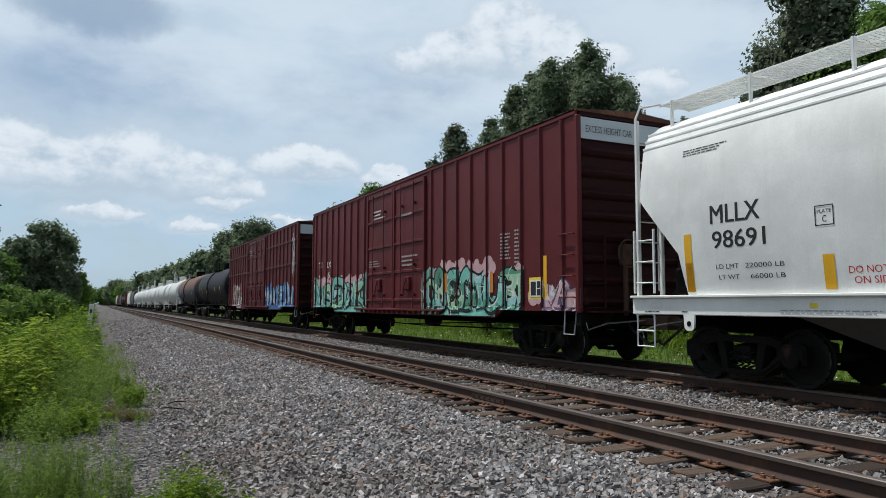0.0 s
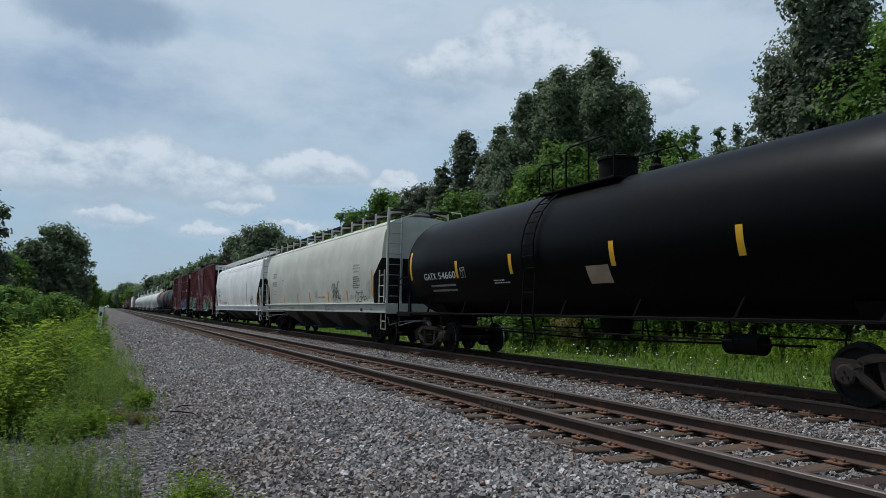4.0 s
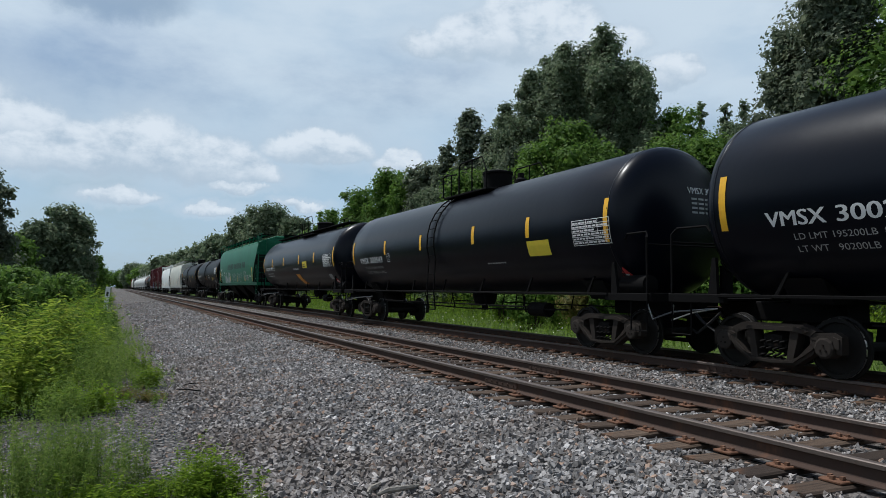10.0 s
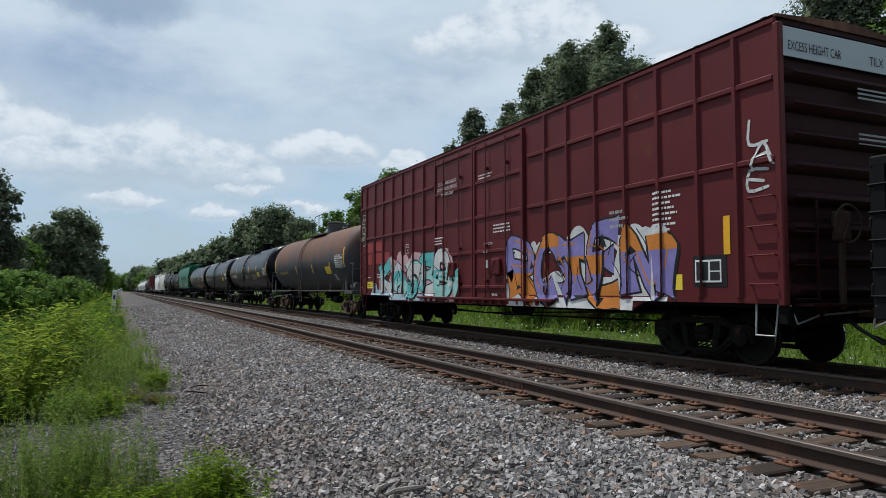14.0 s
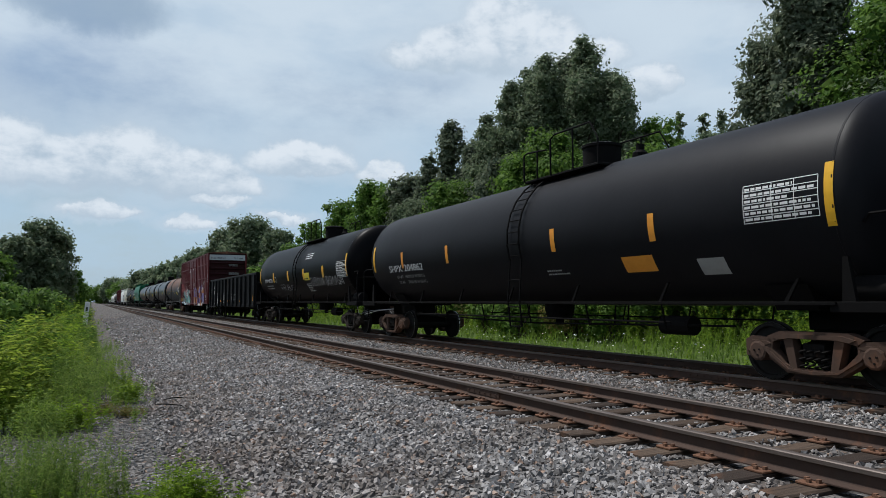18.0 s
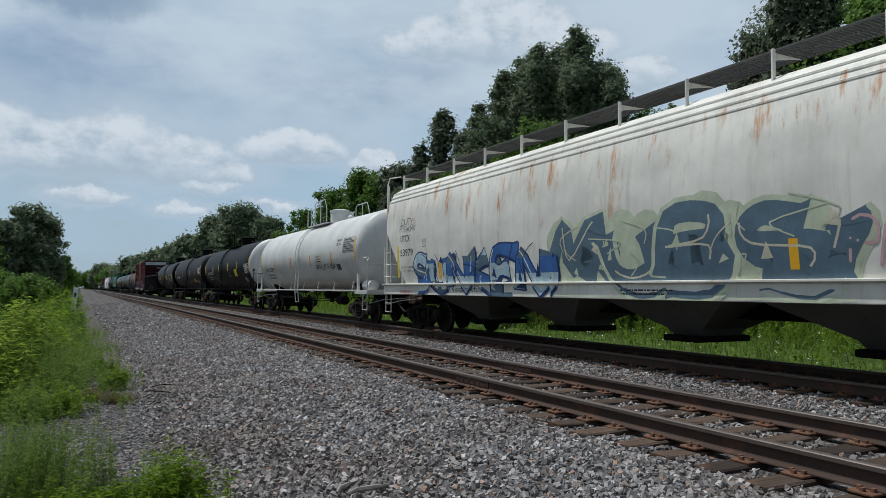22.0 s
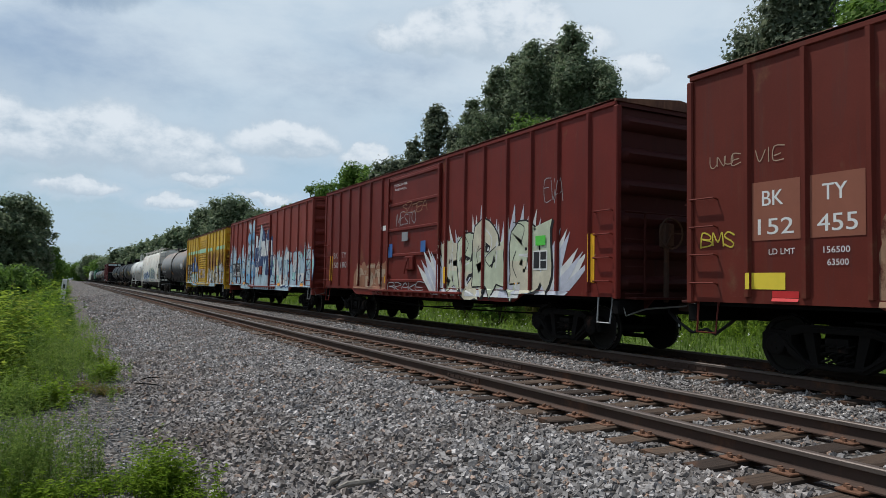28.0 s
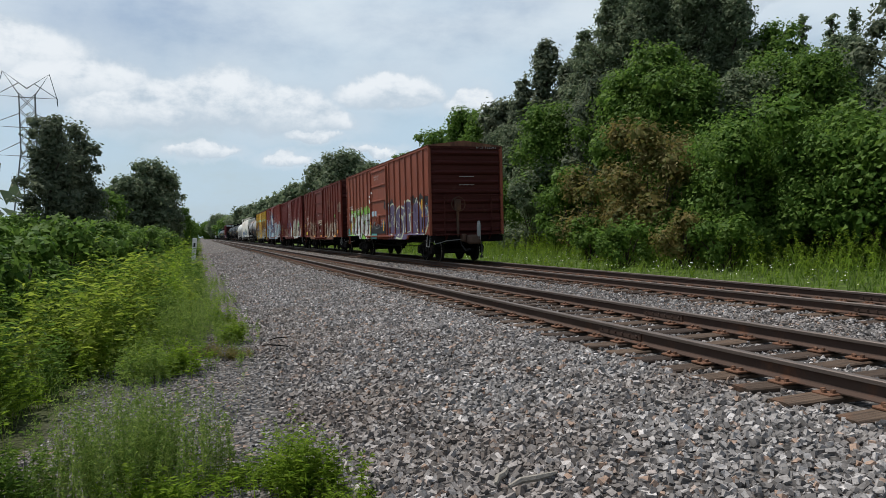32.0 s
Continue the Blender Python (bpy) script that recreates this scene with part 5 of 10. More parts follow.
        part("end_sill", sb, M["under"] if end_mat else mt, car)
        xb = MB()
        xb.box(-hw + 0.15, hw - 0.15, min(s * (e + 0.06), s * (e + 0.34)), max(s * (e + 0.06), s * (e + 0.34)), zb - 0.05, zb - 0.01, 0, 0.006)
        for x in (-0.9, 0.9):
            xb.prism([(s * (e + 0.05), zb - 0.05), (s * (e + 0.30), zb - 0.05), (s * (e + 0.05), zb - 0.26)], x - 0.02, x + 0.02, "x")
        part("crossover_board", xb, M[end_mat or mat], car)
        add_coupler(car, s * e, s, mt)
        # ladders and grab irons at the corners
        for q in (-1, 1):
            ladder(car, q * (hw + 0.10), s * (e - 0.06), s * (e - 0.52), zb + 0.05, zb + 1.75, 4, mat, False, name="grab_irons")
        lb = MB()
        for i in range(4):
            z = zb + 0.05 + 0.48 * i
            lb.tube([(-hw + 0.08, s * (e + 0.14), z), (-hw + 0.54, s * (e + 0.14), z)], 0.014, 5)
        lb.box(-hw + 0.52, -hw + 0.56, s * (e + 0.14) - 0.02, s * (e + 0.14) + 0.02, zb + 0.03, zb + 1.52, 0, 0.005)
        part("end_ladder", lb, M[end_mat or mat], car)
        lb = MB()
        for i in range(4):
            z = zb + 0.05 + 0.48 * i
            lb.tube([(hw - 0.08, s * (e + 0.14), z), (hw - 0.50, s * (e + 0.14), z)], 0.014, 5)
        lb.box(hw - 0.52, hw - 0.48, s * (e + 0.14) - 0.02, s * (e + 0.14) + 0.02, zb + 0.03, zb + 1.52, 0, 0.005)
        part("end_ladder", lb, M[end_mat or mat], car)
        wb = MB()
        wb.tube([(-hw + 0.05, s * (e + 0.16), zb + 1.50), (hw - 0.05, s * (e + 0.16), zb + 1.50)], 0.016, 5)
        part("end_rail", wb, M[end_mat or mat], car)
        st = MB()
        st.tube([(-hw + 0.03, s * (e - 0.12), zb), (-hw - 0.02, s * (e - 0.14), zb - 0.48), (-hw - 0.02, s * (e - 0.48), zb - 0.48), (-hw + 0.03, s * (e - 0.5), zb)], 0.018, 5)
        part("sill_step", st, M["galv"] if s < 0 else mt, car)
        if excess:
            pb = MB()
            pb.box(-hw + 0.06, hw - 0.06, s * (e + 0.002), s * (e + 0.014), he - 0.60, he - 0.16)
            part("warning_panel", pb, M["panel_grey"], car, "pale grey warning panel")
    # brake gear on the trailing end
    bw = MB()
    y = -e - 0.24
    bw.tube([(-0.42 + 0.28 * math.cos(a * math.tau / 16), y, zb + 1.15 + 0.28 * math.sin(a * math.tau / 16)) for a in range(16)], 0.018, 5, 0, True)
    for a in range(3):
        bw.tube([(-0.42, y, zb + 1.15), (-0.42 + 0.28 * math.cos(a * 2.1), y, zb + 1.15 + 0.28 * math.sin(a * 2.1))], 0.013, 4)
    bw.box(-0.55, -0.29, y + 0.03, y + 0.20, zb + 0.90, zb + 1.34, 0, 0.03)
    bw.box(-0.47, -0.37, y + 0.08, y + 0.16, zb - 0.1, zb + 0.90, 0, 0.02)
    part("brake_wheel", bw, M["truck_rust"], car, "rusty hand brake wheel")
    ub = MB()
    ub.box(-0.25, 0.25, -e + 0.2, e - 0.2, 0.72, zb - 0.05, 0, 0.02)
    ub.box(-hw + 0.06, hw - 0.06, -e + 0.1, e - 0.1, zb - 0.08, zb + 0.04)
    for y in (-L * 0.12, L * 0.12):
        ub.box(-hw + 0.1, hw - 0.1, y - 0.08, y + 0.08, 0.86, zb)
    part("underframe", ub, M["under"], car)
    rod = MB()
    rod.tube([(-0.7, -e + 2.6, 0.62), (-0.6, 0, 0.55), (-0.7, e - 2.6, 0.62)], 0.02, 5)
    rod.lathe([(-0.3, 0.16), (0.3, 0.16)], 12, "y", (-0.75, -1.2, 0.72))
    rod.tube([(-1.2, -e + 2.4, 0.82), (-1.2, 0, 0.60), (-1.2, e - 2.4, 0.82)], 0.016, 5)
    part("brake_rigging", rod, M["under"], car)
    t = tc or e - 2.05
    for y in (-t, t):
        add_truck(car, y, trucks)
    cuts = []
    for y in ys:
        cuts += [y - rib_w / 2 - 0.015, y + rib_w / 2 + 0.015]
    cuts += [ya, yb, ya - 0.02, yb + 0.02]

    def reach(y, z):
        if yb < y < ya:
            return hw + 0.057 + (0.037 if min((abs(y - b) for b in [yb + w * k + q for k in range(doors) for q in (0.07, w - 0.07)])) < 0.05 else 0.037)
        if any(abs(y - p) < rib_w / 2 + 0.015 for p in ys) and z > zb + 0.07:
            return hw + 0.018 + rib_d
        if z < zb + 0.07:
            return hw + 0.047
        return hw + 0.022 + (0.042 if any(abs(z - b) < 0.05 for b in belts) else 0)
    car_surf = Surf(reach, cuts, [zb + 0.07] + [z + q for z in belts for q in (-0.05, 0.05)])
    car_surf.foot = lambda y: zb - 0.015 if abs(y) > e - 3.2 else zb - sill_drop + 0.005
    car_surf.on_post = lambda y, z: z > zb + 0.07 and any(abs(y - q) < rib_w / 2 + 0.012 for q in ys)
    return car, car_surf


def fan(car, y0, y1, z0, z1, mats, surf, seed=0, n=30, off=0.0025, label="spray-painted fan of white flames"):
    """Pointed flames that spread like a fan from the sill, tallest in the middle."""
    r = random.Random(seed)
    mbs = [MB() for _ in mats]
    for k in range(n):
        q = (k + r.uniform(-0.3, 0.3)) / (n - 1)
        top = z0 + (z1 - z0) * (0.42 + 0.58 * math.sin(math.pi * min(1, max(0, q))) ** 0.8) * r.uniform(0.78, 1.04)
        yb, lean = y0 + (y1 - y0) * (0.12 + 0.76 * q), (y1 - y0) * 0.17 * (q - 0.5) * 2 + r.uniform(-0.08, 0.08)
        w = r.uniform(0.16, 0.30)
        poly = [(yb + w, z0), (yb - w, z0), (yb + lean * 0.5 - w * 0.75, z0 + (top - z0) * 0.5), (yb + lean, top), (yb + lean * 0.5 + w * 0.75, z0 + (top - z0) * 0.5)]
        lay(mbs[k % len(mats)], poly, surf, off + 0.0004 * (k % 7))
    for mb, m in zip(mbs, mats):
        tagged(part("graffiti_flames", mb, M[m], car, label, fix=False), kind="stuff")


def bubbles(car, y0, y1, z, size, mat, surf, seed=0, off=0.0028, label="sprayed bubbles behind the lettering"):
    """Round puffs of paint along the top of a piece."""
    r = random.Random(seed)
    mb = MB()
    y, s = y0, -1 if y1 < y0 else 1
    while (y1 - y) * s > 0:
        a = size * r.uniform(0.55, 1.25)
        zz = z + r.uniform(-0.10, 0.12)
        lay(mb, [(y + a * math.cos(k * math.tau / 12), zz + a * math.sin(k * math.tau / 12)) for k in range(12)], surf, off + 0.0003 * r.random())
        y += s * (a + (0.0 if size > 0.1 else 0.22)) * r.uniform(0.8, 1.5)
    tagged(part("graffiti_cloud", mb, M[mat], car, label, fix=False), kind="stuff")


def reflectors(car, ys, z0, h, w, surf, mat="reflect", lean=0.0):
    for y in ys:
        mb = MB()
        lay(mb, [(y, z0), (y - w, z0), (y - w, z0 + h), (y, z0 + h)], surf, 0.006)
        part("reflector", mb, M[mat], car, "yellow reflective strip" if mat == "reflect" else "", fix=False)


def hopper(name, label, mid, L, mat, z0=1.05, z1=1.36, eave=4.22, knee=3.02, inset=1.35, bays=3, hatch="hop_grey", sill=None, under=None, board="galv", ledges=2, trucks="truck", posts=12, end_shade=None, kink=None, gate="under"):
    car = thing(name, label, "covered hopper", (FAR_C, mid, 0))
    CARS.append((car, mid))
    e, mt = L / 2, M[mat]
    sl = M[sill or mat]
    prof = [(1.475, z1), (1.505, z1 + 0.22), (1.53, z1 + 0.46), (1.55, z1 + 0.75), (1.563, 2.5), (1.565, 2.9), (1.53, 3.4), (1.46, eave - 0.35), (1.36, eave - 0.10), (1.30, eave)]

    def width(z):
        for (wa, za), (wb, zb) in zip(prof, prof[1:]):
            if za <= z <= zb:
                return wa + (wb - wa) * (z - za) / (zb - za)
        return 1.47 if z < z1 else 1.30

    def reach_y(z):
        # kink: height and depth at which the slope sheet turns nearly upright
        if kink and z < kink[0]:
            return e - 0.30 - kink[1] - 0.14 * (kink[0] - z) / (kink[0] - z1)
        if kink and z < knee:
            return e - 0.30 - kink[1] * (knee - z) / (knee - kink[0])
        return e - 0.30 if z >= knee else e - 0.30 - inset * (knee - z) / (knee - z1)
    zs = sorted(set([p[1] for p in prof] + [knee, 1.7, 2.0, 2.65, 3.2] + ([kink[0]] if kink else [])))
    body = MB()
    body.loft([(width(z), -reach_y(z), reach_y(z), z) for z in zs] + [(1.05, -e + 0.34, e - 0.34, eave + 0.17), (0.6, -e + 0.38, e - 0.38, eave + 0.27), (0.05, -e + 0.38, e - 0.38, eave + 0.31)])
    # faces of the end slopes below the knee take the shade-dark colour
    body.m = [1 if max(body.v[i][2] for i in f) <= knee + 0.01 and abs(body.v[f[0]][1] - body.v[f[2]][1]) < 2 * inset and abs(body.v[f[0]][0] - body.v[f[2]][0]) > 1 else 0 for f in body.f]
    part("body", smooth_by_angle(body.mesh("body", [mt, M["slope_shade"]]), 28), None, car)
    for s in (-1, 1):
        for k in range(ledges):
            lb = MB()
            z = eave - 0.02 - 0.13 * k
            lb.box(s * width(z) - 0.02, s * width(z) + 0.035, -e + 0.28, e - 0.28, z - 0.025, z + 0.025, 0, 0.01)
            part("roof_ledge", lb, mt, car)
        sb = MB()
        sb.box(s * 1.46 - 0.04, s * 1.46 + 0.04, -e, e, z0, z1, 0, 0.012)
        sb.box(s * 1.46 - 0.10, s * 1.46 + 0.06, -e, e, z1 - 0.03, z1 + 0.012, 0, 0.008)
        part("side_sill", sb, sl, car)
        bd = MB()
        zr = eave + 0.56
        xa, xb = s * 1.10, s * 0.42
        for x in (xa, (xa + xb) / 2, xb):
            bd.box(x - 0.015, x + 0.015, -e + 0.35, e - 0.35, zr - 0.035, zr, 0, 0.004)
        n = int((L - 0.7) / 0.07)
        for i in range(n):
            y = -e + 0.38 + 0.07 * i
            bd.box(min(xa, xb), max(xa, xb), y - 0.011, y + 0.011, zr - 0.03, zr - 0.004)
        part("running_board", bd, M[board], car, "steel grating running board")
        br = MB()
        br.box(-0.03, 0.03, -0.02, 0.02, eave - 0.05, zr, 0, 0.006)
        br.prism([(0.0, zr - 0.06), (-s * 0.62, zr - 0.06), (-s * 0.1, zr - 0.15), (0.0, zr - 0.20)], -0.012, 0.012, "y")
        bme = br.mesh("board_bracket", mt)
        for i in range(posts):
            part("board_bracket", bme, None, car, at=(s * 1.15, -e + 0.7 + (L - 1.4) * i / (posts - 1), 0))
    hb = MB()
    for i in range(4):
        y = -e + L * (i + 0.5) / 4
        hb.box(-0.32, 0.32, y - L * 0.105, y + L * 0.105, eave + 0.26, eave + 0.44, 0, 0.06)
    part("roof_hatch", hb, M[hatch], car)
    # hopper bays under the sill
    # bays get a dark coat that holds their shade in the colour
    um = M[under or "hop_grey"]
    top0, top1 = -e + 2.7, e - 2.7
    for k in range(bays):
        a, b = top0 + (top1 - top0) * k / bays, top0 + (top1 - top0) * (k + 1) / bays
        m = (a + b) / 2
        bb = MB()
        bb.loft([(0.42, m - 0.36, m + 0.36, 0.42), (0.55, m - 0.42, m + 0.42, 0.55), (1.40, a + 0.02, b - 0.02, z0 + 0.16)])
        by = part("discharge_bay", bb, um, car)
        gb = MB()
        gb.box(-0.66, 0.66, m - 0.40, m + 0.40, 0.32, 0.43, 0, 0.02)
        gb.tube([(-0.8, m - 0.15, 0.38), (-0.66, m - 0.15, 0.38)], 0.05, 8)
        part("outlet_gate", gb, M[gate], by)
    cs = MB()
    cs.box(-0.22, 0.22, -e + 0.1, e - 0.1, 0.74, z0 + 0.05, 0, 0.02)
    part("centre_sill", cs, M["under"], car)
    for s in (-1, 1):
        eb = MB()
        eb.box(-1.44, 1.44, s * (e - 0.07) - 0.07, s * (e - 0.07) + 0.07, z0 - 0.02, z1, 0, 0.015)
        eb.box(-1.40, 1.40, s * (e - 1.0) - 0.9, s * (e - 1.0) + 0.9, z1 - 0.10, z1 - 0.05)
        part("end_platform", eb, sl, car)
        for q in (-1, 1):
            for dy, dx in ((0.10, 0.0), (0.12, 0.52)):
                pb = MB()
                x = q * (1.42 - dx)
                pb.box(x - 0.035, x + 0.035, s * (e - dy) - 0.035, s * (e - dy) + 0.035, z1, eave + 0.30 - dx * 0.2, 0, 0.01)
                part("end_post", pb, sl, car)
            lb = MB()
            for i in range(8):
                z = z1 + 0.25 + 0.36 * i
                lb.tube([(q * 1.40, s * (e - 0.06), z), (q * 0.92, s * (e - 0.06), z)], 0.014, 5)
            for x in (q * 1.40, q * 0.92):
                lb.box(x - 0.012, x + 0.012, s * (e - 0.06) - 0.02, s * (e - 0.06) + 0.02, z1 + 0.1, z1 + 2.9, 0, 0.004)
            part("end_ladder", lb, M["galv"] if mat != "hop_green" else mt, car)
            hb2 = MB()
            hb2.tube([(q * 1.44, s * (e - 0.08), eave + 0.3), (q * 1.40, s * (e - 0.16), eave + 0.52), (q * 1.14, s * (e - 0.42), eave + 0.56)], 0.022, 6)
            part("grab_rail", hb2, mt, car)
            ladder(car, q * 1.52, s * (e - 0.10), s * (e - 0.58), z1 + 0.05, z1 + 1.15, 3, sill or mat, True, name="side_ladder")
            st = MB()
            st.tube([(q * 1.46, s * (e - 0.08), z0), (q * 1.46, s * (e - 0.08), z0 - 0.55), (q * 1.46, s * (e - 0.50), z0 - 0.55), (q * 1.46, s * (e - 0.50), z0)], 0.018, 5)
            st.tube([(q * 1.46, s * (e - 0.08), z0 - 0.28), (q * 1.46, s * (e - 0.50), z0 - 0.28)], 0.015, 5)
            part("sill_step", st, sl, car)
        bm_ = M["under"] if not end_shade else M[end_shade]
        for x in (-0.7, 0.7):
            br = MB()
            br.prism([(s * (e - 0.15), z1), (s * (e - 0.25), z1), (s * (e - 1.3), 2.3), (s * (e - 1.2), 2.4)], x - 0.05, x + 0.05, "x")
            part("end_brace", br, bm_, car)
        br = MB()
        br.box(-1.0, -0.5, s * (e - 0.7) - 0.2, s * (e - 0.7) + 0.2, z1, z1 + 0.5, 0, 0.05)
        part("brake_valve", br, bm_, car)
        br = MB()
        br.lathe([(s * (e - 1.3), 0.17), (s * (e - 0.75), 0.17)], 12, "y", (0.4, 0, z1 + 0.3))
        part("air_reservoir", br, bm_, car)
        add_coupler(car, s * (e - 0.05), s, mt)
    bw = MB()
    y = -e + 0.02
    bw.tube([(0.5 + 0.27 * math.cos(a * math.tau / 16), y, 2.55 + 0.27 * math.sin(a * math.tau / 16)) for a in range(16)], 0.017, 5, 0, True)
    for a in range(3):
        bw.tube([(0.5, y, 2.55), (0.5 + 0.27 * math.cos(a * 2.1), y, 2.55 + 0.27 * math.sin(a * 2.1))], 0.013, 4)
    bw.tube([(0.5, y, 2.55), (0.5, y + 0.1, 1.4)], 0.03, 6)
    part("brake_wheel", bw, M["under"], car, "hand brake wheel")
    for y in (-e + 1.95, e - 1.95):
        add_truck(car, y, trucks)
    surf = Surf(lambda y, z: (1.50 if z < z1 else width(z)), (), [z1] + [z1 + 0.12 * i for i in range(1, 20)])
    surf.foot = lambda y: z0 + 0.004
    return car, surf


def tank(name, label, mid, L, mat, r=1.51, zc=2.60, head=0.55, ladder_y=1.4, plat=1.3, trucks="truck_grey", rail_mat="under", band=None, head_mat=None, dome=0.42, inset=0.62, stripe="reflect", walk=False, rail_h=0.62, far=False, ends=None, head_word="", side_ladder=True):
    shift = 0.0
    if ends:
        shift = mid - (ends[0] + ends[1]) / 2
        mid, L, inset, ladder_y = mid - shift, ends[0] - ends[1] + 2.26, 0.50, ladder_y + shift
    car = thing(name, label, "tank car", (FAR_C, mid, 0))
    CARS.append((car, mid))
    e = L / 2
    te = e - inset
    mt, rm = M[mat], M[rail_mat]
    prof = [(-te, 0.05)] + [(-te + head * (1 - math.cos(a)), max(0.05, r * math.sin(a))) for a in [math.pi / 2 * k / 9 for k in range(1, 10)]]
    n_mid = 10
    prof += [(-te + head + (2 * (te - head)) * k / n_mid, r) for k in range(1, n_mid)]
    prof += [(te - head * (1 - math.cos(a)), max(0.05, r * math.sin(a))) for a in [math.pi / 2 * k / 9 for k in range(9, 0, -1)]] + [(te, 0.05)]
    mb = MB()
    mb.lathe(prof, 48, "y", (0, 0, zc))
    if head_mat:
        lim = -te + head + 0.02
        mb.m = [1 if all(mb.v[i][1] < lim for i in f) else 0 for f in mb.f]
    me = mb.mesh("tank_shell", [mt] + ([M[head_mat]] if head_mat else []), True)
    part("tank_shell", me, None, car)
    for y in [-te + head + 0.02, te - head - 0.02] + ([] if band is None else list(band)):
        wb = MB()
        wb.lathe([(y - 0.018, r), (y - 0.010, r + 0.006), (y + 0.010, r + 0.006), (y + 0.018, r)], 48, "y", (0, 0, zc), 0, False)
        part("weld_band", wb, mt, car, smooth=True)
    # stub sills, saddles and end platforms
    for s in (-1, 1):
        sb = MB()
        sb.box(-0.26, 0.26, s * (e - 1.2) - 1.2, s * (e - 1.2) + 1.2, 0.74, 1.06, 0, 0.02)
        sb.prism([(-0.75, 1.04), (0.75, 1.04), (1.0, 1.42), (0.5, 1.2), (-0.5, 1.2), (-1.0, 1.42)], s * (e - 2.2) - 0.35, s * (e - 2.2) + 0.35, "y")
        part("stub_sill", sb, M["under"], car)
        pb = MB()
        pb.box(-1.42, 1.42, s * e - 0.04, s * e + 0.04, 1.02, 1.18, 0, 0.01)
        pb.box(-1.42, 1.42, min(s * e, s * (e - 0.75)), max(s * e, s * (e - 0.75)), 1.06, 1.10, 0, 0.008)
        pb.box(-1.46, -1.36, min(s * e, s * (e - 1.2)), max(s * e, s * (e - 1.2)), 1.03, 1.17, 0, 0.008)
        pb.box(1.36, 1.46, min(s * e, s * (e - 1.2)), max(s * e, s * (e - 1.2)), 1.03, 1.17, 0, 0.008)
        part("end_platform", pb, rm, car)
        for q in (-1, 1):
            hb = MB()
            hb.tube([(q * 1.42, s * (e - 0.05), 1.1), (q * 1.42, s * (e - 0.05), 2.18), (q * 1.36, s * (e - 0.12), 2.28), (q * 1.30, s * (e - 0.72), 2.28), (q * 1.30, s * (e - 0.80), 2.18)], 0.022, 6)
            part("hand_rail", hb, rm, car)
            st = MB()
            st.tube([(q * 1.42, s * (e - 0.05), 1.05), (q * 1.42, s * (e - 0.05), 0.50), (q * 1.42, s * (e - 0.48), 0.50), (q * 1.42, s * (e - 0.48), 1.05)], 0.018, 5)
            part("sill_step", st, rm, car)
            jb = MB()
            jb.prism([(s * (e - 1.05), 1.10), (s * (e - 0.85), 1.10), (s * (e - 0.95), 1.75), (s * (e - 1.02), 1.75)], q * 1.40 - 0.03, q * 1.40 + 0.03, "x")
            part("platform_brace", jb, rm, car)
        eh = MB()
        eh.tube([(-1.42, s * (e - 0.04), 2.05), (1.42, s * (e - 0.04), 2.05)], 0.018, 6)
        part("end_rail", eh, rm, car)
        add_coupler(car, s * (e - 0.08), s, mt)
    # running rail along each side, with struts up to the shell
    for s in (-1, 1):
        rb = MB()
        rb.box(s * 1.46 - 0.03, s * 1.46 + 0.03, -e + 1.1, e - 1.1, 1.12, 1.17, 0, 0.008)
        rr = part("side_rail", rb, rm, car)
        sb = MB()
        zt = 1.50
        xt = math.sqrt(max(0.01, r * r - (zt - zc) ** 2))
        sb.prism([(-0.035, 1.16), (0.035, 1.16), (-0.19, zt), (-0.23, zt)], -0.02, 0.02, "x")
        sme = sb.mesh("rail_strut", rm)
        for i in range(7):
            y = (-e + 2.0) + (L - 4.0) * i / 6
            part("rail_strut", sme, None, rr, at=(s * (xt + 1.46) / 2, y, 0))
        # drop rail below
        db = MB()
        db.tube([(s * 1.30, -e + 4.2, 0.82), (s * 1.30, e - 4.2, 0.82)], 0.018, 5)
        for i in range(6):
            y = -e + 4.3 + (L - 8.6) * i / 5
            db.tube([(s * 1.30, y, 0.70), (s * 1.40, y, 1.14)], 0.018, 5)
        part("safety_rail", db, M["under"], car)
    # ladders that follow the shell up to the top platform
    for s in (-1, 1) if side_ladder else ():
        lb = MB()
        arc = [(s * 1.50, 0.62), (s * 1.56, 1.2)] + [(s * (r + 0.07) * math.cos(a), zc + (r + 0.07) * math.sin(a)) for a in [radians(-18 + 13 * k) for k in range(8)]]
        for y in (ladder_y - 0.24, ladder_y + 0.24):
            lb.tube([(x, y, z) for x, z in arc], 0.022, 5)
        for k in range(13):
            t = k / 12 * (len(arc) - 1)
            i = min(int(t), len(arc) - 2)
            x, z = (arc[i][q] + (arc[i + 1][q] - arc[i][q]) * (t - i) for q in (0, 1))
            lb.tube([(x, ladder_y - 0.24, z), (x, ladder_y + 0.24, z)], 0.014, 5)
        part("ladder", lb, rm, car)
    # top platform with rails and the manway housing
    zt = zc + r
    tb = MB()
    for s in (-1, 1):
        tb.box(s * 0.62 - 0.32, s * 0.62 + 0.32, ladder_y - plat * 1.75, ladder_y + plat * 0.35, zt - 0.16, zt - 0.11, 0, 0.008)
    part("top_platform", tb, rm, car)
    zr = zt - 0.12
    ya, yb = ladder_y - plat * 1.75, ladder_y + plat * 0.35
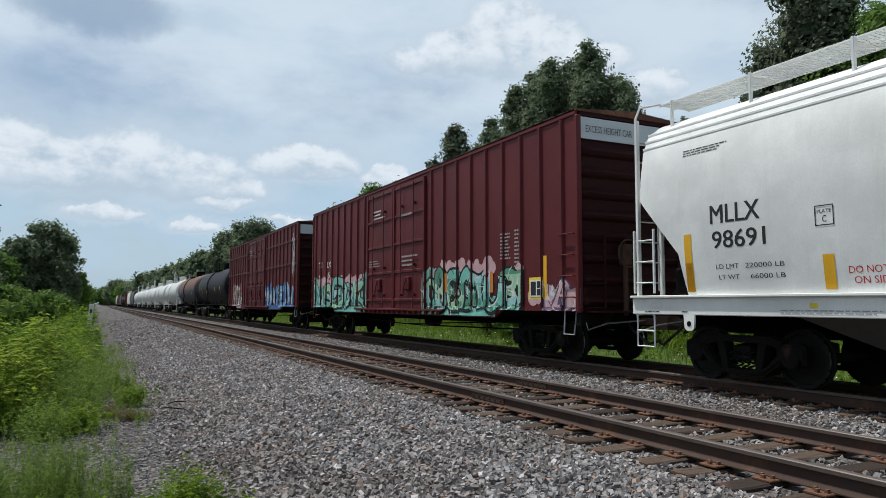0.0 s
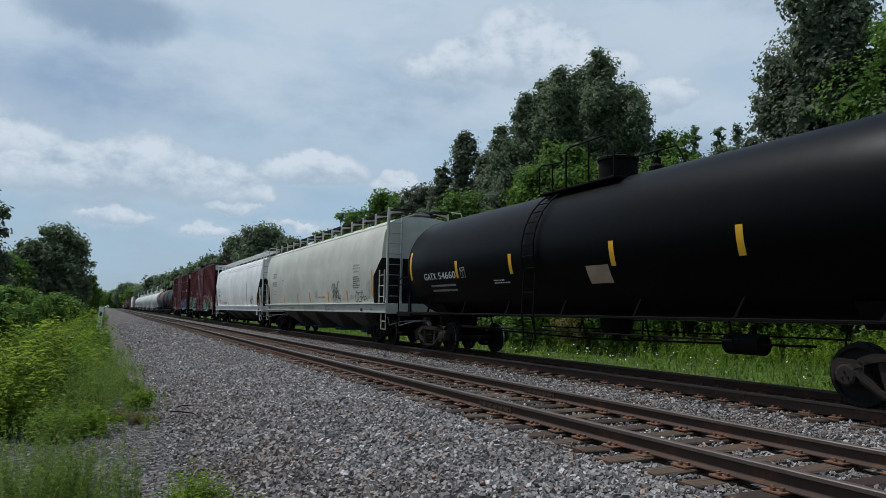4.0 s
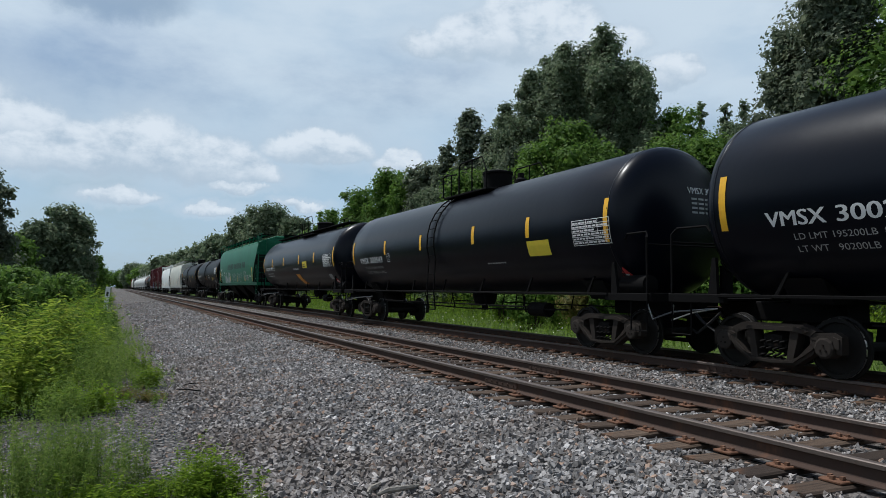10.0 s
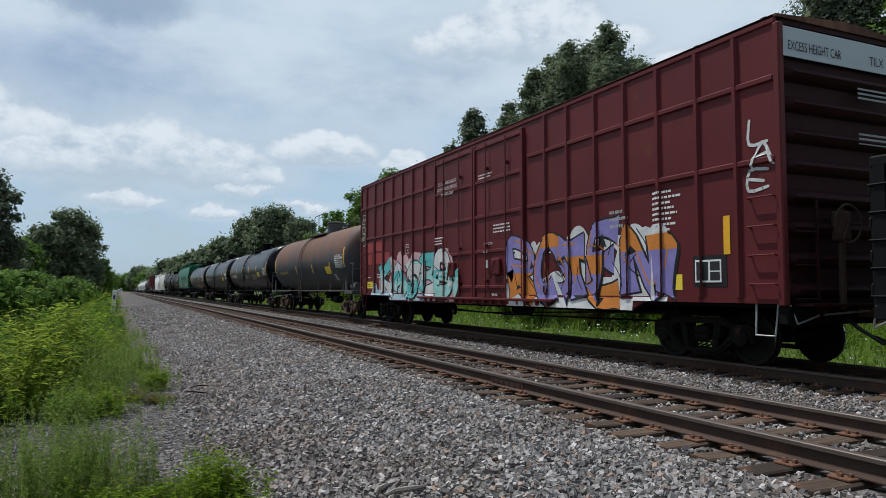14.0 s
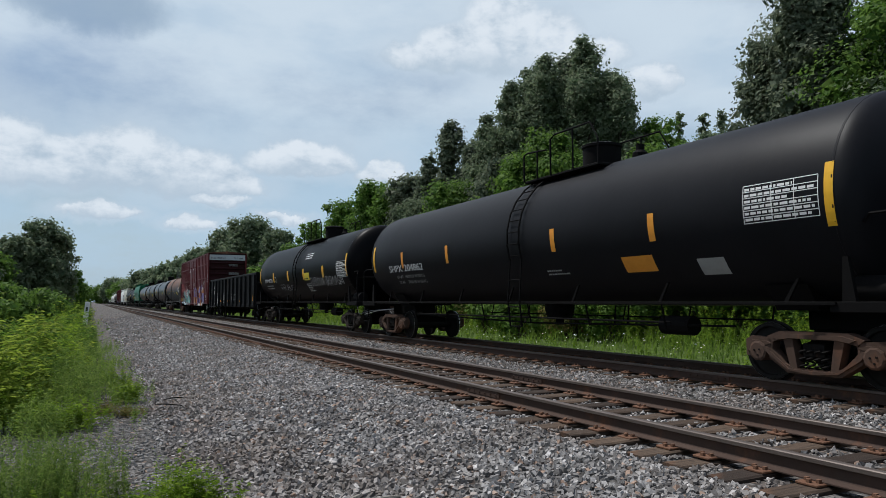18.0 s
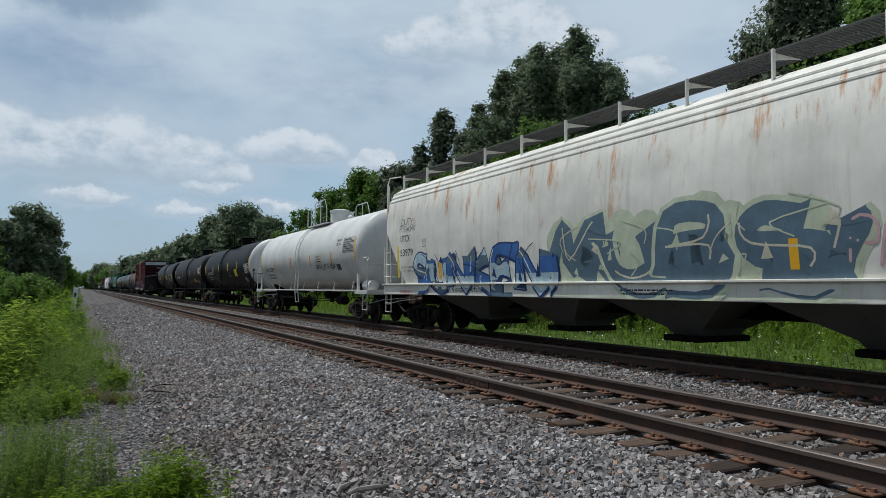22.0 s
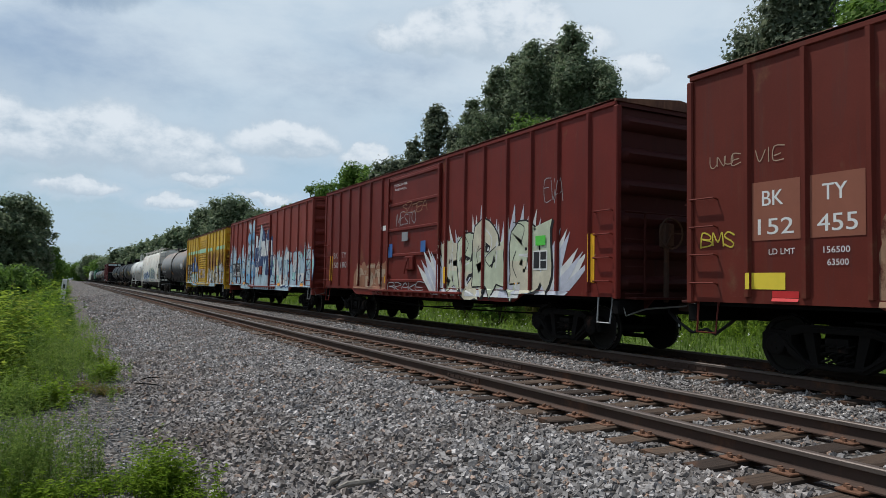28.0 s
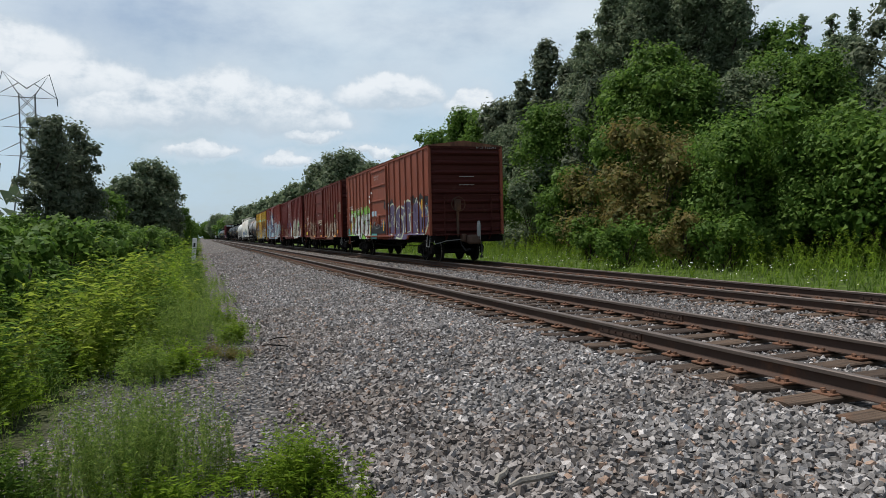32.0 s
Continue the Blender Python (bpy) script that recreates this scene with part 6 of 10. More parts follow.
    for s in (-1, 1):
        gb = MB()
        x = s * 0.95
        gb.tube([(x, yb, zr), (x, yb, zr + rail_h), (x, yb - 0.14, zr + rail_h + 0.04), (x, ladder_y + 0.1 - 0.55, zr + rail_h - 0.02)], 0.021, 6)
        gb.tube([(x, yb - 0.55, zr), (x, yb - 0.55, zr + rail_h * 0.98)], 0.019, 6)
        gb.tube([(x, ladder_y - 0.62, zr), (x, ladder_y - 0.62, zr + rail_h + 0.18), (x, ladder_y - 0.78, zr + rail_h + 0.26), (x, ya + 0.25, zr + rail_h + 0.26), (x, ya, zr + rail_h * 0.8), (x, ya, zr)], 0.021, 6)
        gb.tube([(x, (ya + ladder_y - 0.6) / 2, zr), (x, (ya + ladder_y - 0.6) / 2, zr + rail_h + 0.25)], 0.019, 6)
        part("platform_rail", gb, rm, car)
    nb = MB()
    yn = ladder_y - plat * 0.95
    nb.lathe([(zt - 0.15, dome), (zt + 0.42, dome), (zt + 0.45, dome + 0.03), (zt + 0.50, dome + 0.03), (zt + 0.55, dome * 0.7), (zt + 0.57, 0.05)], 20, "z", (0, yn, 0))
    part("manway_housing", smooth_by_angle(nb.mesh("manway_housing", rm), 40), None, car)
    vb = MB()
    vb.lathe([(zt - 0.1, 0.16), (zt + 0.16, 0.16), (zt + 0.22, 0.09), (zt + 0.34, 0.09)], 12, "z", (0.15, yn - 1.05, 0))
    part("safety_valve", vb, rm, car)
    if walk:
        kb = MB()
        for s in (-1, 1):
            kb.box(s * 0.5 - 0.22, s * 0.5 + 0.22, -te + 1.0, te - 1.0, zt + 0.02, zt + 0.06, 0, 0.006)
            for i in range(12):
                y = -te + 1.2 + (2 * te - 2.4) * i / 11
                kb.box(s * 0.5 - 0.03, s * 0.5 + 0.03, y - 0.03, y + 0.03, zt - 0.12, zt + 0.03)
        part("top_walkway", kb, rm, car)
    ob = MB()
    ob.lathe([(0.78, 0.30), (1.0, 0.36), (1.12, 0.36)], 14, "z", (0, -0.3, 0))
    ob.tube([(0, -0.3, 0.80), (0, -0.3, 0.62)], 0.10, 8)
    ob.tube([(-0.9, -e + 3.2, 0.78), (-0.5, 0, 0.66), (-0.9, e - 3.2, 0.78)], 0.02, 5)
    ob.lathe([(-0.35, 0.17), (0.35, 0.17)], 12, "y", (-0.7, -e + 4.6, 0.75))
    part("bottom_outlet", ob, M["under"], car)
    for y in (-e + 1.75, e - 1.75):
        add_truck(car, y, trucks)
    bw = MB()
    y = -e + 0.02
    bw.tube([(0.6 + 0.26 * math.cos(a * math.tau / 14), y, 1.85 + 0.26 * math.sin(a * math.tau / 14)) for a in range(14)], 0.016, 5, 0, True)
    bw.tube([(0.34, y, 1.85), (0.86, y, 1.85)], 0.012, 4)
    bw.box(0.5, 0.7, y + 0.03, y + 0.14, 1.1, 1.95, 0, 0.02)
    part("brake_wheel", bw, rm, car, "hand brake wheel")
    bt = MB()
    bt.lathe([(-e + 0.35, 0.10), (-e + 0.38, 0.19), (-e + 1.05, 0.19), (-e + 1.08, 0.10)], 14, "y", (-1.05, 0, 1.32))
    part("air_reservoir", smooth_by_angle(bt.mesh("air_reservoir", rm), 40), None, car)

    def reach(y, z):
        q = r * r - (z - zc) ** 2
        k = r
        d = abs(y) - (te - head)
        if d > 0:
            k = r * math.sqrt(max(0.02, 1 - (d / head) ** 2))
            q = k * k - (z - zc) ** 2
        return math.sqrt(max(0.01, q))
    surf = Surf(reach, (), [zc - 1.3 + 0.13 * i for i in range(21)])
    surf.shift = shift
    if ends:
        ye = (ends[0] - ends[1]) / 2 - 0.05
        reflectors(car, [ye - shift, -ye - shift], zc - 0.45, 0.85, 0.13, surf, stripe)
    if head_word:
        v, f = text_data(head_word)
        x0, x1, zh = min(p[0] for p in v), max(p[0] for p in v), max(p[1] for p in v)
        hb = MB()
        for p in v:
            x, z = 0.02 + (p[0] - x0) / (x1 - x0) * 0.98, zc + 0.52 + p[1] / zh * 0.13
            hb.v.append((x, -(te - head) - head * math.sqrt(1 - (x * x + (z - zc) ** 2) / (r * r)) - 0.012, z))
        hb.f, hb.m = f, [0] * len(f)
        small = MB()
        for k in range(4):
            for q in range(3 + k % 2):
                xa, z = 0.10 + 0.19 * q, zc + 0.40 - 0.09 * k
                ring = [(xa, z), (xa + 0.15, z), (xa + 0.15, z + 0.04), (xa, z + 0.04)]
                small.add([(x, -(te - head) - head * math.sqrt(1 - (x * x + (zz - zc) ** 2) / (r * r)) - 0.012, zz) for x, zz in ring], [(0, 1, 2, 3)])
        tagged(part("stencilled_data", small, M["black" if head_mat == "tank_white" or mat == "tank_white" else "dim"], car, "small stencilled data lines", fix=False), kind="stuff")
        part("lettering", hb, M["black" if head_mat == "tank_white" or mat == "tank_white" else "white"], car, fix=False)
    return car, surf


def gondola(name, label, mid, L, mat, zt=2.88, zb=0.95, n=13):
    car = thing(name, label, "gondola", (FAR_C, mid, 0))
    CARS.append((car, mid))
    e, hw, mt = L / 2, 1.46, M[mat]
    ys = [-e + 0.18 + (L - 0.36) * i / (n - 1) for i in range(n)]
    for s in (-1, 1):
        mb = MB()
        mb.box(s * hw - 0.012, s * hw + 0.012, -e, e, zb, zt - 0.1)
        part("side_wall", mb, mt, car)
        tb = MB()
        tb.box(s * hw - 0.04, s * hw + 0.13, -e, e, zt - 0.14, zt, 0, 0.02)
        part("top_chord", tb, mt, car)
        bb = MB()
        bb.box(s * hw - 0.03, s * hw + 0.08, -e, e, zb - 0.12, zb + 0.06, 0, 0.015)
        part("side_sill", bb, mt, car)
        eb = MB()
        for k in range(4):
            z = zb + 0.25 + 0.42 * k
            eb.box(-hw, hw, s * e - 0.03, s * e + 0.07, z - 0.09, z + 0.09, 0, 0.03)
        eb.box(-hw, hw, s * e - 0.03, s * e + 0.02, zb - 0.1, zt)
        part("end_wall", eb, mt, car)
        add_coupler(car, s * e, s, mt)
        ladder(car, -hw - 0.14, s * (e - 0.05), s * (e - 0.42), zb + 0.0, zt - 0.2, 5, mat, False, name="grab_irons")
    pb = MB()
    pb.prism([(-0.09, 0.0), (0.09, 0.0), (0.075, -0.13), (-0.075, -0.13)], zb - 0.1, zt - 0.14, "z")
    pb.v = [(p[1], p[0], p[2]) for p in pb.v]
    me = pb.mesh("side_post", mt)
    for y in ys:
        part("side_post", me, None, car, at=(-hw, y, 0))
        o = part("side_post", me, None, car, at=(hw, y, 0))
        o.rotation_euler = (0, 0, math.pi)
    ub = MB()
    ub.box(-hw, hw, -e, e, zb - 0.06, zb)
    ub.box(-0.25, 0.25, -e + 0.2, e - 0.2, 0.65, zb, 0, 0.02)
    part("floor", ub, M["under"], car)
    for y in (-e + 1.9, e - 1.9):
        add_truck(car, y)
    cuts = [q for y in ys for q in (y - 0.09, y + 0.09)]
    return car, Surf(lambda y, z: hw + (0.13 if any(abs(y - p) < 0.09 for p in ys) else 0.014), cuts, [])


# ---- the train, first car to last; numbers are metres along each car from its middle ----
def small_load(car, surf, y, z, mat, lt, lw):
    letter(car, "LD LMT  " + lt + " LB", y, y - 1.15, z + 0.10, 0.06, mat, surf)
    letter(car, "LT WT    " + lw + " LB", y, y - 1.15, z, 0.06, mat, surf)


def placard(car, surf, y, z, size, word):
    h = size / 2
    mb = MB()
    lay(mb, [(y + h, z), (y, z - h), (y - h, z), (y, z + h)], surf, 0.004)
    part("placard", mb, M["redlab"], car, "red and white diamond placard", fix=False)
    patch(car, "placard_panel", y + h * 0.42, y - h * 0.42, z - h * 0.22, z + h * 0.22, "white", surf, 0.006)
    letter(car, word, y + h * 0.38, y - h * 0.38, z - h * 0.15, h * 0.3, "black", surf, 0.008)


def data_plate(car, surf, y, z, w, h, back="black"):
    patch(car, "data_plate", y, y - w, z, z + h, "white", surf, 0.013)
    patch(car, "data_plate_field", y - 0.03, y - w * 0.46, z + 0.03, z + h - 0.03, back, surf, 0.015)
    patch(car, "data_plate_field", y - w * 0.54, y - w + 0.03, z + h * 0.52, z + h - 0.03, back, surf, 0.015)
    patch(car, "data_plate_field", y - w * 0.54, y - w + 0.03, z + 0.03, z + h * 0.46, back, surf, 0.015)


def head_of_train():
    """The cars already past when the film begins."""
    mid = 61.6
    c, s = tank("tank_car", "dark blue-grey tank car with black end rails", mid, 17.0, "tank_dark", ladder_y=1.2)
    reflectors(c, [5, 2.4, -2.4, -5], 2.1, 0.45, 0.14, s)
    c, s = tank("tank_car", "rust-brown tank car streaked with grey", 79.6, 16.6, "tank_rust", ladder_y=1.0)
    reflectors(c, [5, -5], 2.1, 0.45, 0.14, s)
    mid = 97.0
    for i in range(6):
        c, s = tank("tank_car", "white tank car with a white top platform", mid, 16.3, "tank_white", ladder_y=0.8, rail_mat="tank_white", rail_h=1.0)
        tagged(c, group="white tank cars ahead")
        mid += 17.2
    for i, (kind, mt, lab) in enumerate([("h", "hop_grey", "grimy grey covered hopper"), ("h", "hop_old", "stained pale covered hopper"), ("b", "oxide", "oxide red boxcar"), ("t", "tank_black", "black tank car"), ("t", "tank_black", "black tank car"),
                                         ("h", "hop_grey", "grimy grey covered hopper"), ("b", "brown", "faded brown boxcar"), ("t", "tank_dark", "charcoal tank car"), ("h", "hop_cream", "pale covered hopper")]):
        if kind == "h":
            hopper("covered_hopper", lab + " far along the train", mid + 1.4, 18.6, mt)
            mid += 20.6
        elif kind == "b":
            boxcar("boxcar", lab + " far along the train", mid, 16.0, mt, far=False)
            mid += 18.2
        else:
            tank("tank_car", lab + " far along the train", mid, 16.6, mt)
            mid += 17.6


head_of_train()


def car_a1():
    c, s = boxcar("boxcar", "tall maroon boxcar with blue graffiti and a pale warning panel", 42.45, 18.9, "maroon_b", 5.16, 5.26, 1.10, (2.5, -2.4), 2, 9, (3.15, 4.28), excess=True, end_ribs=8, end_mat="shaded_end_maroon")
    graffiti(c, "SKEN", -2.6, -8.6, 1.0, 2.3, s, ["p_sky", "p_ice"], "p_navy", "p_blue", seed=3, w=0.28)
    graffiti(c, "OD", 7.8, 5.0, 1.0, 2.6, s, ["p_tan", "p_white"], "p_black", "p_pink", seed=4, w=0.28)
    tag(c, "SAT", -8.4, -9.1, 2.5, 4.4, "p_white", s, 0.06, 2)
    bars(c, 1.9, 0.9, 4.1, 4.5, 3, "dim", s, 1)


def car_a2():
    c, s = boxcar("boxcar", "tall maroon boxcar with turquoise graffiti along its lower side", 20.85, 19.0, "maroon", 5.16, 5.26, 1.10, (2.5, -2.36), 2, 9, (), excess=True, end_ribs=8, end_mat="shaded_end_maroon")
    letter(c, "TI", 8.62, 8.10, 2.72, 0.24, "white", s)
    letter(c, "LX", 7.40, 6.85, 2.70, 0.24, "white", s)
    letter(c, "6", 8.5, 8.2, 2.28, 0.24, "white", s), letter(c, "6", 7.3, 7.0, 2.28, 0.24, "white", s)
    bubbles(c, 9.2, 3.0, 2.08, 0.19, "p_pink", s, 14), bubbles(c, -3.0, -6.2, 2.12, 0.17, "p_pink", s, 15), bubbles(c, -6.9, -7.5, 1.90, 0.19, "p_pink", s, 18), bubbles(c, -7.9, -9.0, 1.38, 0.26, "p_pink", s, 16)
    graffiti(c, "NSEOK", 9.15, 2.75, 0.98, 2.25, s, ["p_aqua", "p_sea", "p_mint"], "p_black", "p_sea", seed=11, w=0.19, edge=0.11)
    graffiti(c, "OBESTUB", -2.35, -7.25, 0.98, 2.16, s, ["p_sea", "p_aqua", "p_mint", "p_fern", "p_sea"], "p_black", "p_sea", "p_white", seed=12, w=0.19, drips=5, edge=0.13)
    bubbles(c, -3.0, -7.2, 1.18, 0.075, "p_fern", s, 19, 0.0145, "dark round spots sprayed over the lettering"), bubbles(c, 8.6, 3.4, 1.2, 0.07, "p_fern", s, 20, 0.0145, "dark round spots sprayed over the lettering")
    patch(c, "paint_stroke", -3.55, -3.72, 1.55, 2.05, "p_orange", s, 0.0148, "bright orange painted stroke"), patch(c, "paint_stroke", -6.05, -6.20, 1.5, 2.0, "p_orange", s, 0.0148, "bright orange painted stroke")
    graffiti(c, "IA", -8.1, -9.3, 1.0, 1.8, s, ["p_pink"], "p_purple", None, seed=13, w=0.16)
    bars(c, 1.9, 0.75, 4.05, 4.40, 3, "white", s, 1), bars(c, -0.6, -1.5, 3.9, 4.05, 1, "dim", s, 2)
    bars(c, 2.2, 1.0, 2.45, 2.7, 3, "dim", s, 4), bars(c, -0.7, -2.1, 2.35, 2.75, 3, "dim", s, 5), bars(c, -6.6, -7.0, 2.25, 2.90, 8, "dim", s, 6), bars(c, -7.15, -7.45, 2.05, 2.95, 10, "dim", s, 16)
    for y in (1.4, -0.9):
        patch(c, "door_decal", y, y - 0.18, 1.75, 2.05, "dim", s)
    reflectors(c, [-8.30], 1.35, 0.9, 0.13, s)
    patch(c, "label_plate", -7.75, -8.35, 1.33, 1.80, "label", s)
    data_plate(c, s, -7.8, 1.38, 0.5, 0.36)
    end_words(c, -9.5, ("EXCESS HEIGHT CAR", 0.05, 1.25))
    return c


def end_words(c, y, *words):
    """Words on a trailing end's warning panel, read from behind the car."""
    for s, xa, xb in words:
        v, f = text_data(s)
        x0, x1 = min(p[0] for p in v), max(p[0] for p in v)
        zt = max(p[1] for p in v)
        mb = MB()
        mb.v = [(-1.35 + xa + (p[0] - x0) / (x1 - x0) * (xb - xa), y - 0.020, 4.70 + p[1] / zt * 0.14) for p in v]
        mb.f, mb.m = f, [0] * len(f)
        part("lettering", mb, M["black"], c, fix=False)
    for k, (z, w) in enumerate(((4.25, 0.7), (3.55, 0.8))):
        mb = MB()
        for q in range(3):
            mb.box(0.1, 0.1 + w, y - 0.09, y - 0.085, z - 0.07 * q, z - 0.07 * q + 0.03)
        part("stencilled_data", mb, M["dim"], c)


def car_ml():
    c, s = hopper("covered_hopper", "clean white covered hopper with black lettering", 0.03, 19.55, "hop_white", bays=4, board="hop_white", ledges=3, under="hop_grey", kink=(2.04, 0.87))
    letter(c, "MLLX", 7.90, 7.00, 2.46, 0.28, "black", s, bold=0.024), letter(c, "98691", 7.88, 6.92, 2.08, 0.26, "black", s, bold=0.024)
    letter(c, "LD LMT", 7.84, 7.42, 1.76, 0.07, "black", s), letter(c, "220000 LB", 7.30, 6.64, 1.76, 0.07, "black", s)
    letter(c, "LT WT", 7.80, 7.42, 1.60, 0.07, "black", s), letter(c, "66000 LB", 7.22, 6.64, 1.60, 0.07, "black", s)
    plate_box(c, "PLATE", "C", 6.0, 2.39, 0.27, "black", s)
    reflectors(c, [8.46, 6.06, 3.0, -0.2, -3.4, -6.4, -8.25], 1.42, 0.46, 0.16, s), reflectors(c, [8.46, -8.25], 1.42, 0.92, 0.15, s)
    letter(c, "DO NOT HAMMER", 5.72, 4.66, 1.62, 0.09, "redlab", s), letter(c, "ON SIDE OF CAR", 5.66, 4.62, 1.49, 0.09, "redlab", s)
    bars(c, 8.5, 7.6, 3.62, 3.74, 3, "black", s, 2), bars(c, -6.6, -7.6, 1.75, 2.0, 3, "black", s, 3), bars(c, 4.5, 3.5, 1.5, 1.68, 3, "black", s, 5)
    data_plate(c, s, -6.35, 1.46, 0.40, 0.34)
    bars(c, 6.75, 5.2, 1.09, 1.16, 2, "dim", s, 6)
    patch(c, "round_decal", 6.30, 6.18, 1.18, 1.24, "label", s, 0.005, "small yellow decal")
    data_plate(c, s, 9.30, 1.17, 0.30, 0.085, "hop_white"), bars(c, 9.45, 8.95, 1.085, 1.125, 1, "black", s, 7), bars(c, 8.60, 8.36, 1.085, 1.125, 1, "black", s, 8)
    patch(c, "rust_streak", -4.9, -5.05, 1.10, 3.0, "p_tan", s, 0.003, "faint brown streak")
    patch(c, "hatch_number", -8.8, -9.2, 1.12, 1.2, "black", s)
    for y in (8.45, -8.45):
        mb = MB()
        mb.prism([(y - 0.12, 1.06), (y + 0.12, 1.06), (y + 0.10, 0.84), (y + 0.05, 0.80), (y - 0.05, 0.80), (y - 0.10, 0.84)], -1.50, -1.47, "x")
        lug = part("jacking_lug", mb, M["hop_white"], c, "white lifting lug under the sill")
        mb = MB()
        mb.lathe([(-1.506, 0.045), (-1.495, 0.045)], 12, "x", (0, y, 0.91))
        part("lug_eye", mb, M["under"], lug)


def car_cb():
    c, s = hopper("covered_hopper", "pale grey covered hopper with black lettering and small tags", -21.05, 19.7, "hop_cream", z0=1.12, z1=1.45, bays=4, board="tank_dark", ledges=1, posts=14, under="hop_grey", kink=(2.42, 0.78), gate="gate_blue")
    letter(c, "CBFX", 7.90, 6.98, 2.88, 0.27, "black", s), letter(c, "491325", 7.90, 6.76, 2.44, 0.25, "black", s)
    letter(c, "LD LMT  218500", 7.84, 6.98, 2.14, 0.075, "black", s), letter(c, "LT  WT   67500", 7.84, 6.98, 1.97, 0.075, "black", s)
    reflectors(c, [8.44, -8.5], 1.72, 0.92, 0.15, s, "orange"), reflectors(c, [5.2, 2.3, 0.0, -3.0, -5.6], 1.52, 0.46, 0.15, s, "orange")
    plate_box(c, "PLATE", "F", 5.4, 2.6, 0.25, "black", s)
    tag(c, "SRNKE", -3.65, -4.75, 1.70, 2.30, "p_black", s, 0.034, 7), tag(c, "KAEN", -3.85, -4.80, 1.50, 1.98, "p_black", s, 0.026, 14), tag(c, "OGA", -6.72, -7.70, 1.52, 1.92, "p_black", s, 0.040, 8), tag(c, "KSA", -8.02, -8.40, 1.62, 2.20, "p_grey", s, 0.022, 15), tag(c, "EN", -7.72, -8.02, 1.52, 1.70, "p_black", s, 0.022, 16)
    tag(c, "GENOSK", 0.9, -0.8, 1.17, 1.40, "p_grey", s, 0.03, 9), tag(c, "WESTINC", -2.6, -3.9, 1.17, 1.42, "p_grey", s, 0.03, 10), tag(c, "KATE", -1.0, -1.5, 1.7, 2.0, "p_grey", s, 0.025, 11)
    bars(c, -1.55, -3.0, 1.72, 1.79, 2, "redlab", s, 3)
    letter(c, "EXW 10-8 H", -6.45, -7.2, 2.86, 0.07, "black", s), letter(c, "EW   8-2 H 15", -6.45, -7.3, 2.74, 0.07, "black", s), letter(c, "CU FT 6241", -6.45, -7.1, 2.62, 0.07, "black", s)
    bars(c, -6.45, -7.3, 2.02, 2.50, 6, "black", s, 4), bars(c, -6.1, -6.45, 1.62, 1.80, 2, "p_grey", s, 12), patch(c, "sill_step", -7.30, -7.55, 1.17, 1.27, "black", s, 0.02, "dark step bracket on the sill"), bars(c, -8.3, -8.6, 1.2, 1.32, 2, "black", s, 13)
    bars(c, 3.6, 3.0, 1.2, 1.3, 2, "black", s, 5), patch(c, "hatch_number", 8.9, 8.55, 1.2, 1.35, "black", s)


def tank_marks(c, s, mark, number, ya, yb, z, cap=0.19, mat="white", lines=()):
    w = yb - ya
    if mark:
        letter(c, mark, ya, ya + w * 0.40, z, cap, mat, s, bold=0.045)
    letter(c, number, ya + w * 0.47, yb, z, cap, mat, s, bold=0.045)
    for k, words in enumerate(lines):
        letter(c, words, ya + w * 0.17, ya + w * 0.97, z - 0.20 - 0.17 * k, 0.085, "dim", s)
    if not lines:
        bars(c, ya + w * 0.15, ya + w * 0.95, z - 0.37, z - 0.10, 2, "dim" if mat == "white" else mat, s, 2)


